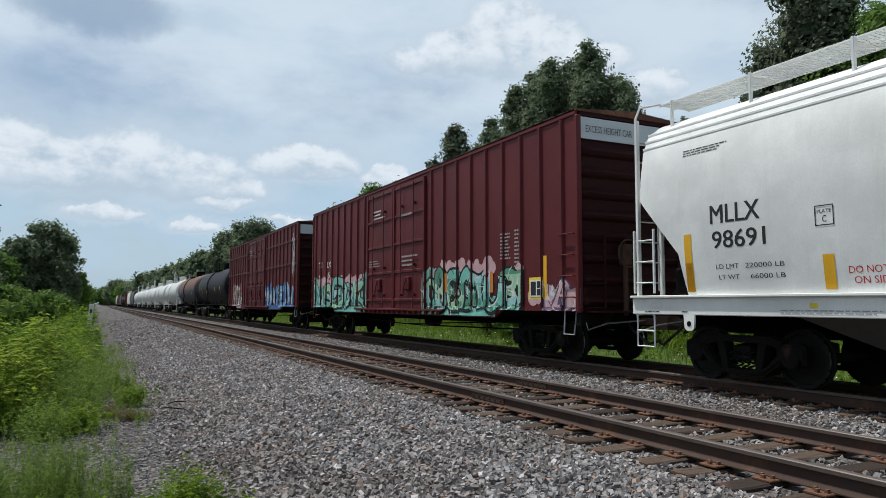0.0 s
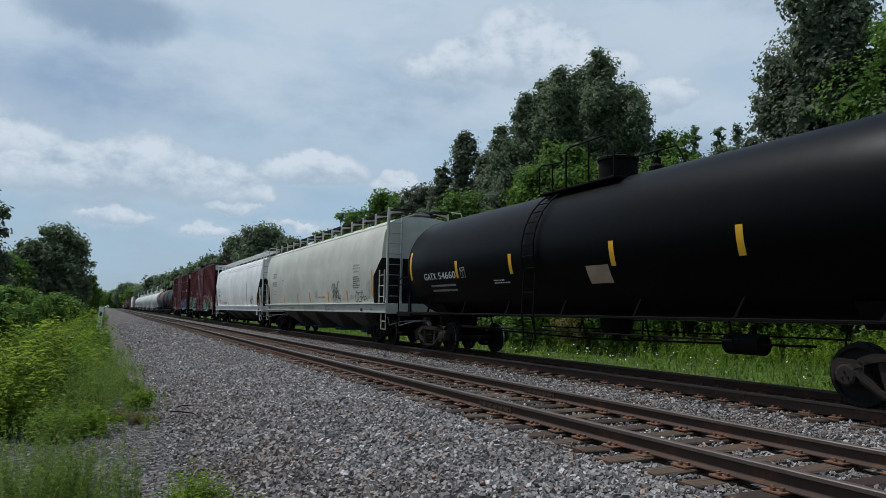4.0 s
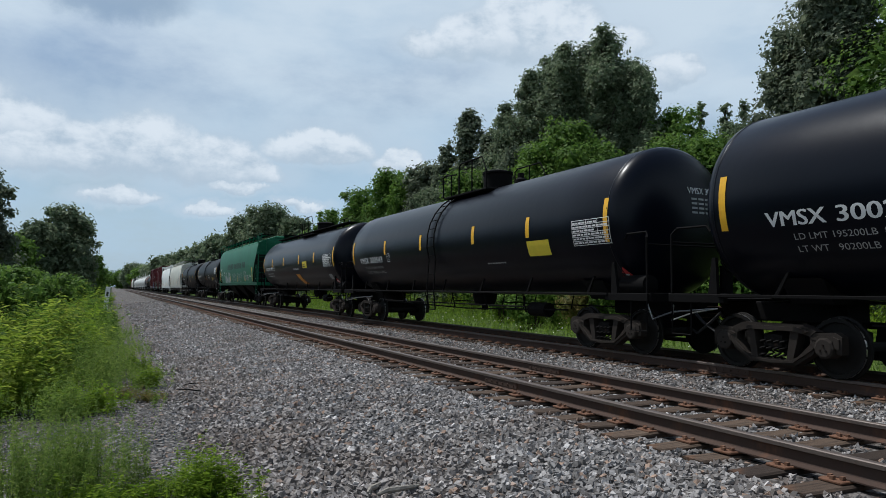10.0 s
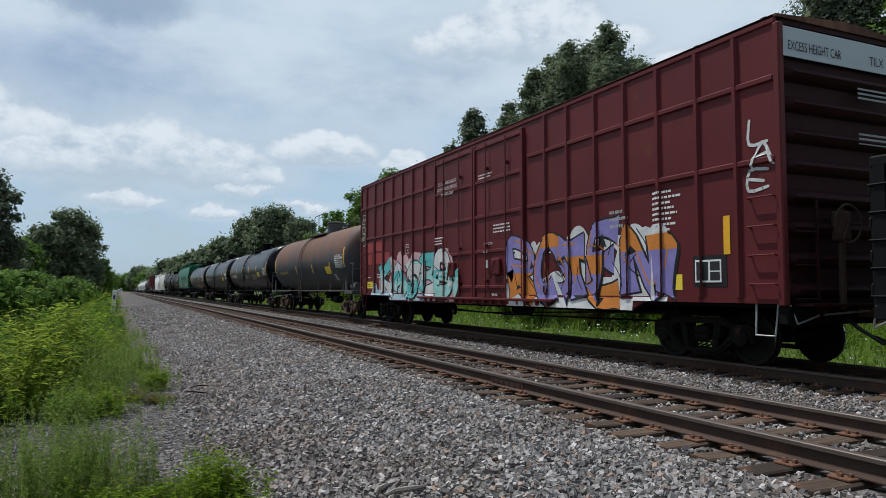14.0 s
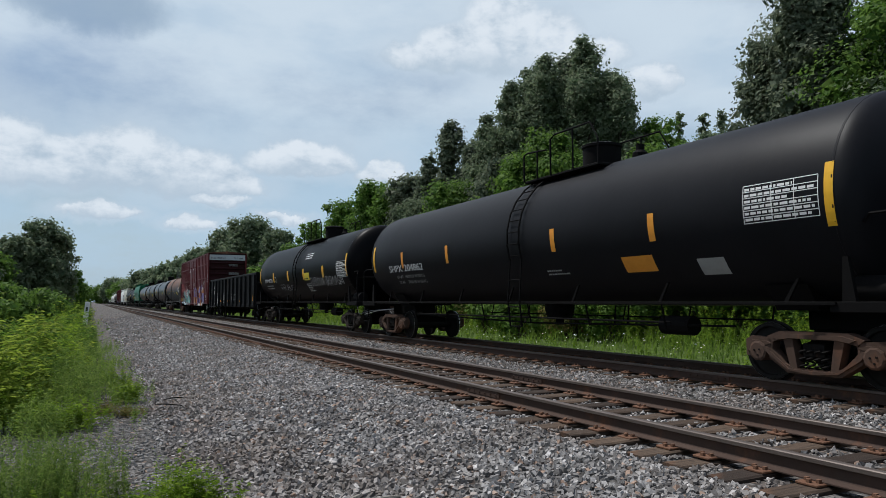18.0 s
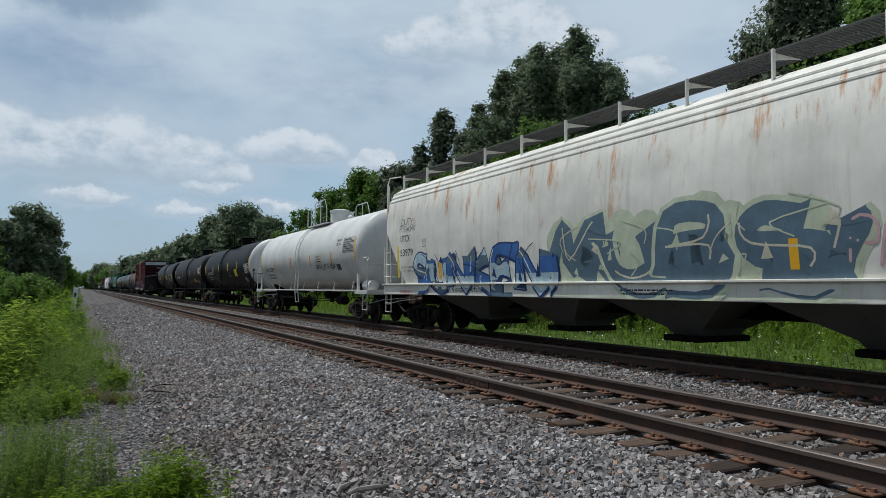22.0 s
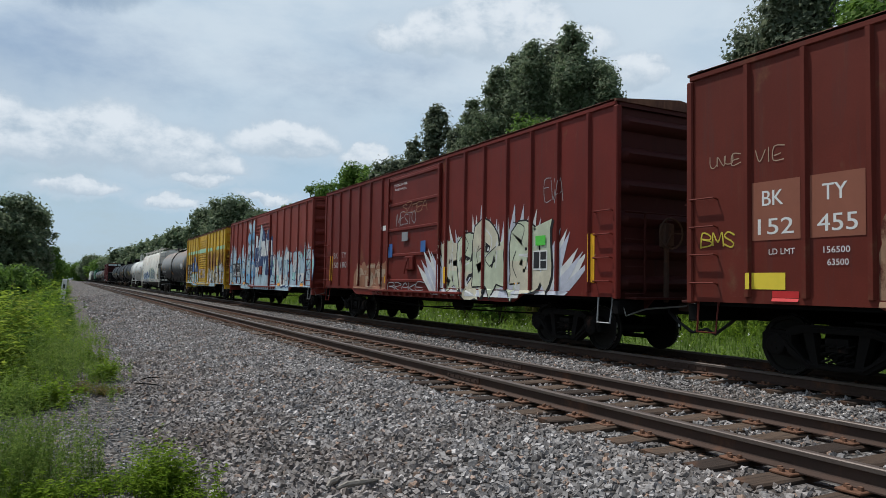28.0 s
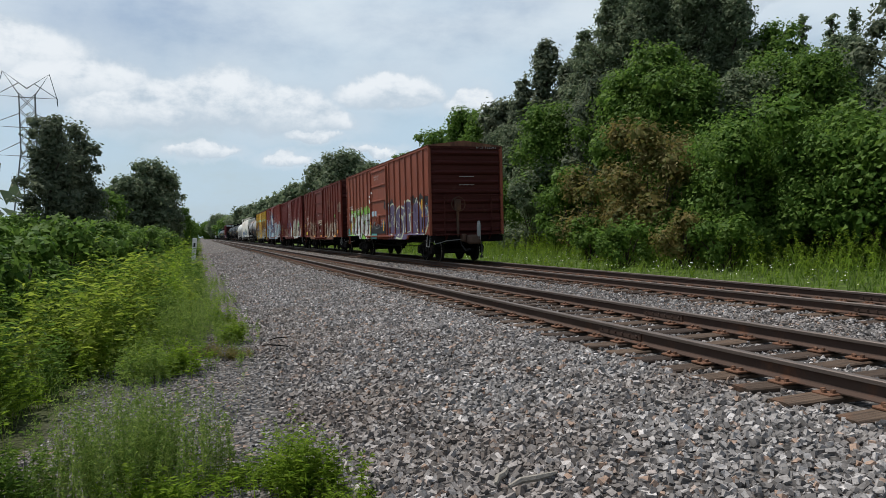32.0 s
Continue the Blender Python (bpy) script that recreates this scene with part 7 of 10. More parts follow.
def car_tanks():
    c, s = tank("tank_car", "black tank car with yellow reflective strips", -41.3, 16.9, "tank_black", ladder_y=1.37, ends=(-32.96, -48.61), head_word="GATX 54660")
    tank_marks(c, s, "GATX", "54660", 7.27, 5.2, 2.12), plate_box(c, "PLATE", "C", 4.75, 2.25, 0.26, "white", s)
    reflectors(c, [5.15, 2.32, -1.4, -4.4], 2.11, 0.47, 0.14, s), 
    patch(c, "faded_label", -0.6, -1.3, 1.8, 2.15, "p_tan", s), bars(c, 3.2, 2.4, 1.9, 2.02, 2, "white", s, 4)
    c, s = tank("tank_car", "black tank car with a white test record and a red placard", -59.55, 17.3, "tank_black", ladder_y=0.95, ends=(-51.66, -66.57), head_word="NATX 301284")
    tank_marks(c, s, "NATX", "301284", 7.36, 5.07, 2.24), plate_box(c, "PLATE", "E", 4.7, 2.4, 0.26, "white", s)
    reflectors(c, [1.9, 0.35, -4.55], 1.95, 0.42, 0.13, s, "orange")
    data_table(c, -5.57, -6.75, 2.45, 3.0, "white", s), letter(c, "DOT 111A100W1", -6.1, -6.75, 3.03, 0.07, "white", s)
    patch(c, "label", -3.35, -4.15, 1.88, 2.14, "p_yellow", s, label="dull yellow label"), placard(c, s, -5.92, 1.52, 0.40, "1206")
    bars(c, -1.0, -2.0, 1.9, 2.4, 5, "white", s, 4), bars(c, -2.5, -3.2, 1.8, 1.9, 2, "dim", s, 5)
    patch(c, "placard_holder", -4.95, -5.45, 1.62, 1.85, "dim", s), letter(c, "1 INCH HP COMP SHOES", -6.8, -8.4, 1.06, 0.06, "white", Surf(lambda y, z: 1.47))
    # three sisters in clean black
    c, s = tank("tank_car", "clean glossy black tank car with a walkway along its top", -97.2, 17.9, "tank_gloss", ladder_y=1.0, side_ladder=False, walk=True, rail_mat="under", ends=(-88.79, -104.01), head_word="VMSX 311891")
    tank_marks(c, s, "VMSX", "311891", 7.69, 5.64, 2.22), plate_box(c, "PLATE", "C", 5.35, 2.35, 0.26, "white", s)
    reflectors(c, [5.85, 2.9, -0.6, -3.55], 2.42, 0.46, 0.15, s)
    patch(c, "label", -1.40, -2.27, 2.20, 2.52, "label", s, label="yellow emergency notice label"), bars(c, -1.46, -2.2, 2.23, 2.34, 1, "black", s, 8), bars(c, -1.5, -2.15, 2.36, 2.42, 1, "black", s, 6, 0.008), letter(c, "FOR CHEMICAL EMERGENCY", -1.46, -2.2, 2.44, 0.055, "black", s)
    mb = MB()
    lay(mb, [(0.39, 1.92), (-0.37, 1.92), (-0.87, 1.42), (-0.11, 1.42)], s, 0.008)
    part("orange_stripe", mb, M["orange"], c, "slanted dull orange stripe", fix=False)
    data_table(c, -5.2, -6.5, 2.18, 2.70, "white", s), placard(c, s, -6.3, 1.52, 0.40, "1987"), letter(c, "VENT TANK WHEN UNLOADING", 0.78, -0.52, 2.15, 0.07, "white", s)
    patch(c, "placard_holder", -5.6, -6.05, 1.62, 1.85, "dim", s)
    c, s = tank("tank_car", "clean glossy black tank car with bold white lettering", -116.05, 17.7, "tank_gloss", ladder_y=1.6, ends=(-106.79, -122.53), head_word="VMSX 300543")
    tank_marks(c, s, "VMSX", "300543", 8.38, 5.99, 2.14, 0.21, lines=("LD LMT 195100LB  88500KG", "LT WT   90900LB  41250KG")), plate_box(c, "PLATE", "C", 5.36, 2.28, 0.27, "white", s)
    reflectors(c, [5.72, 2.60, -0.9, -3.6], 2.40, 0.47, 0.15, s)
    patch(c, "label", -3.6, -4.5, 1.98, 2.32, "label", s, label="yellow emergency notice label"), data_table(c, -5.4, -6.6, 2.12, 2.62, "white", s), bars(c, -1.5, -2.6, 1.85, 1.92, 1, "dim", s, 5)
    placard(c, s, -6.6, 1.5, 0.34, "1987")
    c, s = tank("tank_car", "clean glossy black tank car with a white tag", -134.1, 16.9, "tank_gloss", ladder_y=1.7, ends=(-125.31, -140.97), head_word="VMSX 300236")
    tank_marks(c, s, "VMSX", "300236", 7.9, 5.54, 2.15, 0.21, lines=("LD LMT 195200LB  88600KG", "LT WT   90200LB  41150KG")), plate_box(c, "PLATE", "C", 5.15, 2.28, 0.27, "white", s)
    reflectors(c, [5.54, 2.74, -0.2, -3.2], 2.44, 0.47, 0.15, s)
    bars(c, 1.25, 0.3, 2.0, 2.3, 4, "dim", s, 4), patch(c, "label", -3.55, -4.4, 2.08, 2.38, "label", s, label="yellow emergency notice label"), bars(c, -3.6, -4.35, 2.1, 2.36, 4, "black", s, 6, 0.008), data_table(c, -5.6, -6.7, 2.12, 2.62, "white", s)
    tag(c, "NOTION", -1.55, -3.2, 1.92, 2.20, "p_white", s, 0.045, 14)
    placard(c, s, -6.6, 1.5, 0.34, "1987")
    c, s = tank("tank_car", "rust-washed grey tank car with a mended grey ladder", -151.3, 16.3, "tank_rust", ladder_y=0.7, trucks="truck_rust", rail_mat="hop_grey", rail_h=0.68, ends=(-143.97, -158.19))
    letter(c, "UTLX", 5.95, 5.1, 2.06, 0.16, "p_yellow", s), letter(c, "643434", 4.95, 3.95, 2.06, 0.16, "p_yellow", s)
    reflectors(c, [1.98, -1.42, -4.6], 2.0, 0.42, 0.14, s), 
    data_table(c, -5.55, -6.75, 2.15, 2.7, "white", s), patch(c, "label", -3.8, -4.65, 1.92, 2.25, "label", s, label="yellow emergency notice label"), patch(c, "placard_holder", -4.9, -5.3, 1.62, 1.9, "dim", s)
    placard(c, s, -6.8, 1.45, 0.34, "3257")
    c, s = tank("tank_car", "black tank car with a long white scrawl on its flank", -208.7, 17.9, "tank_black", ladder_y=1.15, ends=(-199.79, -214.87), head_word="XOMX 100336")
    tank_marks(c, s, "XOMX", "100336", 7.78, 5.92, 2.18), plate_box(c, "PLATE", "E", 5.2, 2.3, 0.26, "white", s)
    reflectors(c, [5.75, 2.75, -0.05, -3.05], 2.17, 0.48, 0.26, s)
    patch(c, "label", -0.25, -1.1, 2.12, 2.45, "label", s, label="yellow emergency notice label"), bars(c, -0.3, -1.05, 2.15, 2.26, 1, "black", s, 9), letter(c, "FOR CHEMICAL EMERGENCY", -0.3, -1.05, 2.36, 0.055, "black", s), bars(c, -0.4, -1.3, 1.62, 2.0, 5, "white", s, 3)
    tag(c, "DIENOVAFORSMYASAY", -1.2, -5.7, 1.85, 2.18, "p_white", s, 0.035, 15), tag(c, "RRUBUS", 4.4, 2.0, 1.75, 2.0, "p_grey", s, 0.03, 16)
    bars(c, -0.36, -1.9, 3.05, 3.35, 3, "white", s, 8), data_table(c, -5.0, -6.2, 2.12, 2.72, "white", s)
    c, s = tank("tank_car", "matt charcoal tank car with white lettering", -227.65, 17.7, "tank_dark", ladder_y=0.85, trucks="truck_rust", ends=(-217.77, -234.39), head_word="SHPX 204862")
    tank_marks(c, s, "SHPX", "204862", 8.5, 5.97, 2.10, 0.20, lines=("LD LMT   186000 LB  84 350 KG", "LT WT     77000 LB  34 950 KG"))
    reflectors(c, [7.45, 4.4, -0.5, -3.4], 2.2, 0.48, 0.15, s, "orange")
    bars(c, -0.1, -0.9, 1.72, 1.86, 2, "dim", s, 4), data_table(c, -5.4, -6.6, 2.3, 2.85, "white", s), patch(c, "label", -2.55, -3.35, 1.70, 1.98, "orange", s, label="orange label")
    patch(c, "placard_holder", -4.3, -4.85, 1.6, 1.86, "dim", s)
    c, s = tank("tank_car", "black tank car with a white trailing head", -245.65, 16.5, "tank_black", ladder_y=1.65, head_mat="tank_white", ends=(-237.03, -252.69), head_word="DPRX 257730")
    tank_marks(c, s, "DPRX", "257730", 7.59, 5.35, 2.16, 0.20), plate_box(c, "PLATE", "E", 5.0, 2.35, 0.26, "white", s)
    reflectors(c, [5.2, 2.75, -0.55, -3.6], 2.34, 0.48, 0.15, s)
    tag(c, "SHOES", 4.9, 3.0, 1.66, 2.05, "p_grey", s, 0.035, 17), bars(c, -0.7, -1.7, 1.9, 2.25, 4, "dim", s, 3)
    patch(c, "label", -2.62, -3.42, 1.95, 2.38, "label", s, label="yellow emergency notice label"), data_table(c, -5.74, -6.9, 2.08, 2.62, "white", s), patch(c, "placard_holder", -5.2, -5.7, 1.6, 1.86, "dim", s)
    c, s = tank("tank_car", "white tank car with silver rails and a black tag", -263.25, 17.0, "tank_white", ladder_y=0.22, rail_mat="tank_white", rail_h=0.72, ends=(-255.84, -270.25), head_word="DOWX 73095")
    tank_marks(c, s, "DOWX", "73095", 6.48, 4.78, 2.05, 0.17, "black"), plate_box(c, "PLATE", "C", 4.2, 2.15, 0.24, "black", s)
    reflectors(c, [4.6, 1.6, -1.5, -4.3], 2.12, 0.48, 0.14, s, "orange")
    patch(c, "label", -2.36, -3.1, 2.22, 2.58, "p_cream", s, label="faded yellow label"), bars(c, -2.4, -3.05, 2.26, 2.55, 3, "black", s, 4)
    tag(c, "RAILKING", -2.32, -4.40, 2.0, 2.17, "p_black", s, 0.04, 18), tag(c, "UM", -4.3, -4.7, 1.98, 2.15, "p_black", s, 0.05, 19), tag(c, "KET", 3.8, 3.2, 1.9, 2.1, "p_grey", s, 0.02, 20)
    data_table(c, -5.75, -6.95, 2.52, 3.05, "black", s), letter(c, "FRA-AIP", -5.0, -5.5, 2.97, 0.10, "black", s), letter(c, "SR-9316", -5.0, -5.5, 2.82, 0.10, "black", s), patch(c, "placard_holder", -4.85, -5.3, 1.92, 2.14, "slate_plate", s)
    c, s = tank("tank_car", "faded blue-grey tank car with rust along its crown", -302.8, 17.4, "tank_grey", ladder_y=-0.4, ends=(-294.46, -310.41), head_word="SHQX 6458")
    tank_marks(c, s, "SHQX", "6458", 7.25, 5.15, 2.0, 0.20, lines=("LD LMT  206 500 LB  93 700 KG", "LT WT    78500 LB   35 000 KG")), plate_box(c, "PLATE", "C", 4.7, 2.1, 0.27, "white", s)
    reflectors(c, [5.8, 1.8, -1.9, -4.5], 2.3, 0.46, 0.10, s)
    patch(c, "label", 0.9, 0.2, 1.78, 2.1, "orange", s, label="faded orange label"), tag(c, "YOSLEX", -2.95, -3.95, 1.76, 2.05, "p_grey", s, 0.022, 21), tag(c, "SEVEN", -3.1, -3.8, 1.58, 1.74, "p_pale", s, 0.018, 22)
    data_table(c, -6.05, -7.2, 2.2, 2.75, "white", s), data_table(c, -4.95, -5.55, 1.62, 1.92, "dim", s), placard(c, s, -6.1, 1.5, 0.34, "3257")
def car_br():
    c, s = hopper("covered_hopper", "green covered hopper with long black lettering and silver scrawls", -77.85, 17.50, "hop_green", z0=1.38, z1=1.58, eave=4.22, knee=3.4, inset=1.3, bays=3, board="under", ledges=1, under="under", hatch="hop_green", end_shade="under")
    s.shift = 0.17
    letter(c, "BRIX", 7.52, 6.72, 2.58, 0.21, "white", s), letter(c, "97364", 7.46, 6.42, 2.16, 0.21, "white", s)
    letter(c, "LD LMT  224700", 7.5, 6.4, 1.86, 0.08, "dim", s), letter(c, "LT WT     61300", 7.5, 6.4, 1.68, 0.08, "dim", s)
    plate_box(c, "PLATE", "F", 5.5, 2.3, 0.28, "white", s)
    # a company name in black capitals, drawn as plain bars
    r = random.Random(4)
    mb = MB()
    y = 3.6
    for n in (9, 10, 4):
        for i in range(n):
            w = 0.20 + 0.05 * r.random()
            lay(mb, [(y - 0.02, 2.62), (y - w + 0.02, 2.62), (y - w + 0.02, 3.02), (y - 0.02, 3.02)], s, 0.006)
            y -= w + 0.105
        y -= 0.36
    tagged(part("company_mark", mb, M["black"], c, "company mark as black capital-sized bars", fix=False), kind="stuff")
    reflectors(c, [7.9, -7.2], 1.68, 0.9, 0.13, s), reflectors(c, [2.3, -1.0, -4.4], 1.66, 0.42, 0.14, s)
    graffiti(c, "MVMV", 4.9, 2.4, 1.66, 2.45, s, ["p_silver"], "p_silver", "p_silver", "p_silver", seed=21, w=0.20, drips=14, label="smeared silver spray paint")
    tag(c, "OLESKO", 1.2, -0.6, 1.72, 2.2, "p_grey", s, 0.05, 22), tag(c, "SNMER", -1.2, -3.2, 1.70, 2.25, "p_grey", s, 0.05, 23), tag(c, "OBSK", -4.0, -5.1, 1.78, 2.3, "p_grey", s, 0.06, 24)
    data_plate(c, s, -5.3, 1.72, 0.55, 0.36), bars(c, -6.2, -7.0, 1.95, 2.1, 2, "white", s, 4), patch(c, "label", -4.3, -4.55, 1.66, 1.8, "label", s)


def car_ti():
    c, s = boxcar("boxcar", "tall maroon boxcar with white car marks and two bright graffiti pieces", -170.25, 19.1, "maroon", 5.20, 5.30, 1.02, (2.50, -2.62), 2, 8, (3.10, 4.28), excess=True, end_ribs=8, end_mat="shaded_end_maroon", post_ys=[8.89, 7.94, 7.04, 6.08, 5.18, 4.27, 3.38, -3.47, -4.32, -5.27, -6.17, -7.07, -7.99, -8.79])
    for w, y0, y1, z in (("TI", 8.72, 8.28, 2.66), ("LX", 7.78, 7.22, 2.68)):
        patch(c, "paint_patch", y0 + 0.1, y1 - 0.1, z - 0.08, z + 0.30, "mark_red", s, label="fresh red paint patch behind the marks")
        letter(c, w, y0, y1, z, 0.24, "white", s)
    for w, y0, y1 in (("6", 8.62, 8.36), ("66", 7.80, 7.20), ("3", 6.82, 6.52)):
        patch(c, "paint_patch", y0 + 0.1, y1 - 0.1, 2.13, 2.52, "mark_red", s)
        letter(c, w, y0, y1, 2.20, 0.24, "white", s)
    plate_box(c, "PLATE", "F", 4.75, 2.53, 0.30, "white", s)
    patch(c, "label_plate", 8.8, 8.2, 1.25, 1.5, "label", s), bars(c, 8.7, 8.3, 1.3, 1.45, 2, "black", s, 3), bars(c, 8.7, 8.2, 1.62, 1.7, 1, "white", s, 31), bars(c, 7.7, 7.2, 1.62, 1.8, 2, "white", s, 32)
    jagged(c, "paint_field", 8.35, 2.7, 0.86, 1.5, "p_ice", s, 35, 0.0045, 0.5, 0.1, False)
    bubbles(c, 6.6, 1.2, 2.05, 0.26, "p_pink", s, 37), graffiti(c, "KASEB", 7.3, 1.2, 0.92, 2.30, s, ["p_white", "p_aqua", "p_cyan"], "p_black", "p_pink", "p_white", seed=31, w=0.27, drips=4)
    bubbles(c, -2.2, -7.2, 2.1, 0.16, "p_white", s, 36), graffiti(c, "RCTEN", -2.0, -7.1, 0.86, 2.45, s, ["p_orange", "p_lilac", "p_lilac"], "p_black", "p_white", "p_orange", seed=32, w=0.29)
    [tag(c, ch, 9.38, 9.02, 2.85 + 0.25 * k, 3.07 + 0.25 * k, "p_mint", s, 0.035, 33 + k) for k, ch in enumerate("ORDEO")], tag(c, "L", -9.05, -9.40, 3.38, 3.70, "p_white", s, 0.06, 34), tag(c, "A", -9.10, -9.48, 3.05, 3.38, "p_white", s, 0.06, 38), tag(c, "E", -9.05, -9.40, 2.70, 2.98, "p_white", s, 0.06, 39)
    letter(c, "CLOSE AND LOCK", 2.15, 0.95, 4.22, 0.09, "white", s), letter(c, "BOTH DOORS BEFORE", 2.2, 0.9, 4.06, 0.09, "white", s), letter(c, "MOVING CAR", 1.95, 1.15, 3.90, 0.09, "white", s)
    letter(c, "OPEN  CLOSE", 2.0, 1.45, 2.32, 0.06, "white", s), letter(c, "ASD", 2.0, 1.75, 2.12, 0.06, "white", s), letter(c, "OPEN  CLOSE", -0.65, -1.15, 2.34, 0.06, "white", s), letter(c, "ASD", -0.65, -0.9, 2.14, 0.06, "white", s)
    letter(c, "SEAL", 1.45, 1.2, 1.05, 0.06, "white", s), letter(c, "SEAL", -1.1, -1.4, 1.05, 0.06, "white", s), bars(c, 2.4, 1.6, 2.5, 2.75, 3, "white", s, 5), bars(c, -1.2, -2.1, 2.6, 2.85, 3, "white", s, 6), bars(c, -0.4, -1.4, 4.05, 4.2, 2, "white", s, 7)
    for y in (1.55, -0.75):
        patch(c, "door_decal", y, y - 0.16, 1.75, 1.95, "white", s)
    bars(c, -6.9, -7.6, 2.2, 2.95, 8, "white", s, 8), bars(c, -5.7, -6.3, 2.35, 2.75, 3, "dim", s, 9)
    patch(c, "label_plate", -7.1, -7.6, 1.2, 1.46, "label", s), reflectors(c, [-8.5], 1.75, 0.6, 0.13, s), patch(c, "label_plate", -7.85, -8.55, 1.25, 1.75, "p_black", s), data_plate(c, s, -7.95, 1.32, 0.5, 0.36)
    end_words(c, -9.55, ("EXCESS HEIGHT CAR", 0.05, 1.2), ("TILX  6663", 1.85, 2.6))


def car_ci():
    c, s = gondola("gondola", "black open gondola with white lettering and tags", -189.85, 17.5, "gondola")
    letter(c, "CIGX", 6.96, 6.16, 2.16, 0.24, "white", s, 0.004), letter(c, "802130", 7.02, 5.98, 1.74, 0.25, "white", s, 0.004)
    letter(c, "LD LMT  220100", 6.98, 5.92, 1.42, 0.075, "dim", s, 0.004), letter(c, "LT WT     65900", 6.98, 5.92, 1.22, 0.075, "dim", s, 0.004)
    tag(c, "WO", 8.05, 7.5, 1.75, 2.15, "p_white", s, 0.035, 41), tag(c, "NBKSE", 5.35, 4.5, 1.1, 1.6, "p_white", s, 0.032, 42), tag(c, "NUBS", 5.2, 4.6, 1.45, 1.85, "p_grey", s, 0.03, 47), tag(c, "SRAKE", 2.55, 1.75, 1.1, 1.6, "p_white", s, 0.032, 43), tag(c, "GORS", 2.45, 1.85, 1.45, 1.85, "p_grey", s, 0.03, 48), tag(c, "RCO", -1.4, -2.2, 1.2, 1.7, "p_grey", s, 0.04, 44)
    patch(c, "reflector", 7.6, 7.2, 1.25, 1.48, "orange", s, 0.005), patch(c, "reflector", 4.0, 3.3, 1.16, 1.28, "orange", s, 0.005), patch(c, "reflector", 0.6, -0.1, 1.16, 1.28, "orange", s, 0.005), patch(c, "reflector", -3.6, -4.3, 1.16, 1.28, "orange", s, 0.005), patch(c, "reflector", -7.8, -8.3, 1.2, 1.5, "orange", s, 0.005)
    bars(c, 6.7, 6.2, 0.95, 1.05, 2, "dim", s, 3, 0.02), bars(c, 8.0, 7.4, 1.08, 1.14, 1, "dim", s, 4, 0.02)


def car_ut():
    c, s = hopper("covered_hopper", "rust-stained white covered hopper with blue and green graffiti", -282.77, 19.55, "hop_old", bays=4, board="hop_grey", ledges=3, eave=4.18)
    letter(c, "UTCX", 8.35, 7.70, 2.60, 0.19, "black", s), letter(c, "53979", 8.38, 7.50, 2.18, 0.20, "black", s)
    letter(c, "LD LMT 220700 LB", 8.35, 7.3, 1.82, 0.06, "black", s), letter(c, "LT WT   65300 LB  NEW 01-98", 8.35, 6.9, 1.70, 0.06, "black", s), letter(c, "CENTERFLOW", 8.5, 7.7, 1.10, 0.08, "redlab", s)
    plate_box(c, "PLATE", "C", 6.75, 2.5, 0.22, "black", s)
    reflectors(c, [8.62, -8.35], 1.55, 0.95, 0.13, s, "label"), reflectors(c, [5.9, 2.6, -0.9, -4.6], 1.5, 0.42, 0.14, s)
    graffiti(c, "SUNKEN", 7.55, 1.0, 1.08, 2.30, s, ["p_blue", "p_slate", "p_ice"], "p_navy", None, "p_white", seed=51, w=0.24)
    bubbles(c, 0.7, -5.2, 2.15, 0.42, "p_pale", s, 57), jagged(c, "paint_field", 0.9, -5.5, 1.08, 2.2, "p_pale", s, 58, 0.0024, 0.8, 0.1, False), graffiti(c, "MUBS", 0.8, -5.2, 1.1, 2.55, s, ["p_slate", "p_slate"], "p_pale", None, "p_cream", seed=52, w=0.40, edge=0.16)
    tag(c, "PAW", -5.5, -6.5, 1.55, 2.1, "p_pink", s, 0.05, 53), tag(c, "TEROE", -7.2, -8.4, 1.08, 1.35, "p_red", s, 0.03, 54)
    for ln in ([(-7.15, 2.75), (-7.15, 3.05)], [(-7.40, 2.75), (-7.40, 3.05)], [(-7.15, 2.92), (-7.40, 2.90)], [(-7.35, 2.55), (-8.15, 3.35)], [(-7.55, 3.35), (-8.0, 2.70)], [(-7.75, 3.5), (-7.75, 3.25)], [(-8.0, 3.20), (-8.3, 3.30), (-8.05, 3.05), (-8.3, 2.95), (-8.05, 2.80)], [(-7.45, 2.72), (-8.05, 2.74)], [(-7.4, 2.62), (-8.1, 2.66)],
               *[[(-7.5 - 0.13 * k, 2.58), (-7.5 - 0.13 * k, 2.80)] for k in range(5)]):
        mb = MB()
        stroke(mb, ln, 0.03, s, 0.004)
        part("graffiti_tag", mb, M["p_black"], c, "thin black drawn sign", fix=False)
    tag(c, "DUTY", 8.3, 7.5, 3.10, 3.28, "p_black", s, 0.018, 55), tag(c, "FIEWORK", 8.4, 7.3, 2.90, 3.05, "p_black", s, 0.016, 56)
    data_plate(c, s, -7.5, 1.60, 0.45, 0.30), bars(c, -6.3, -7.1, 1.75, 2.1, 3, "black", s, 7), bars(c, 5.0, 3.0, 1.15, 1.25, 2, "black", s, 8), bars(c, -1.2, -2.8, 1.12, 1.25, 2, "black", s, 9)


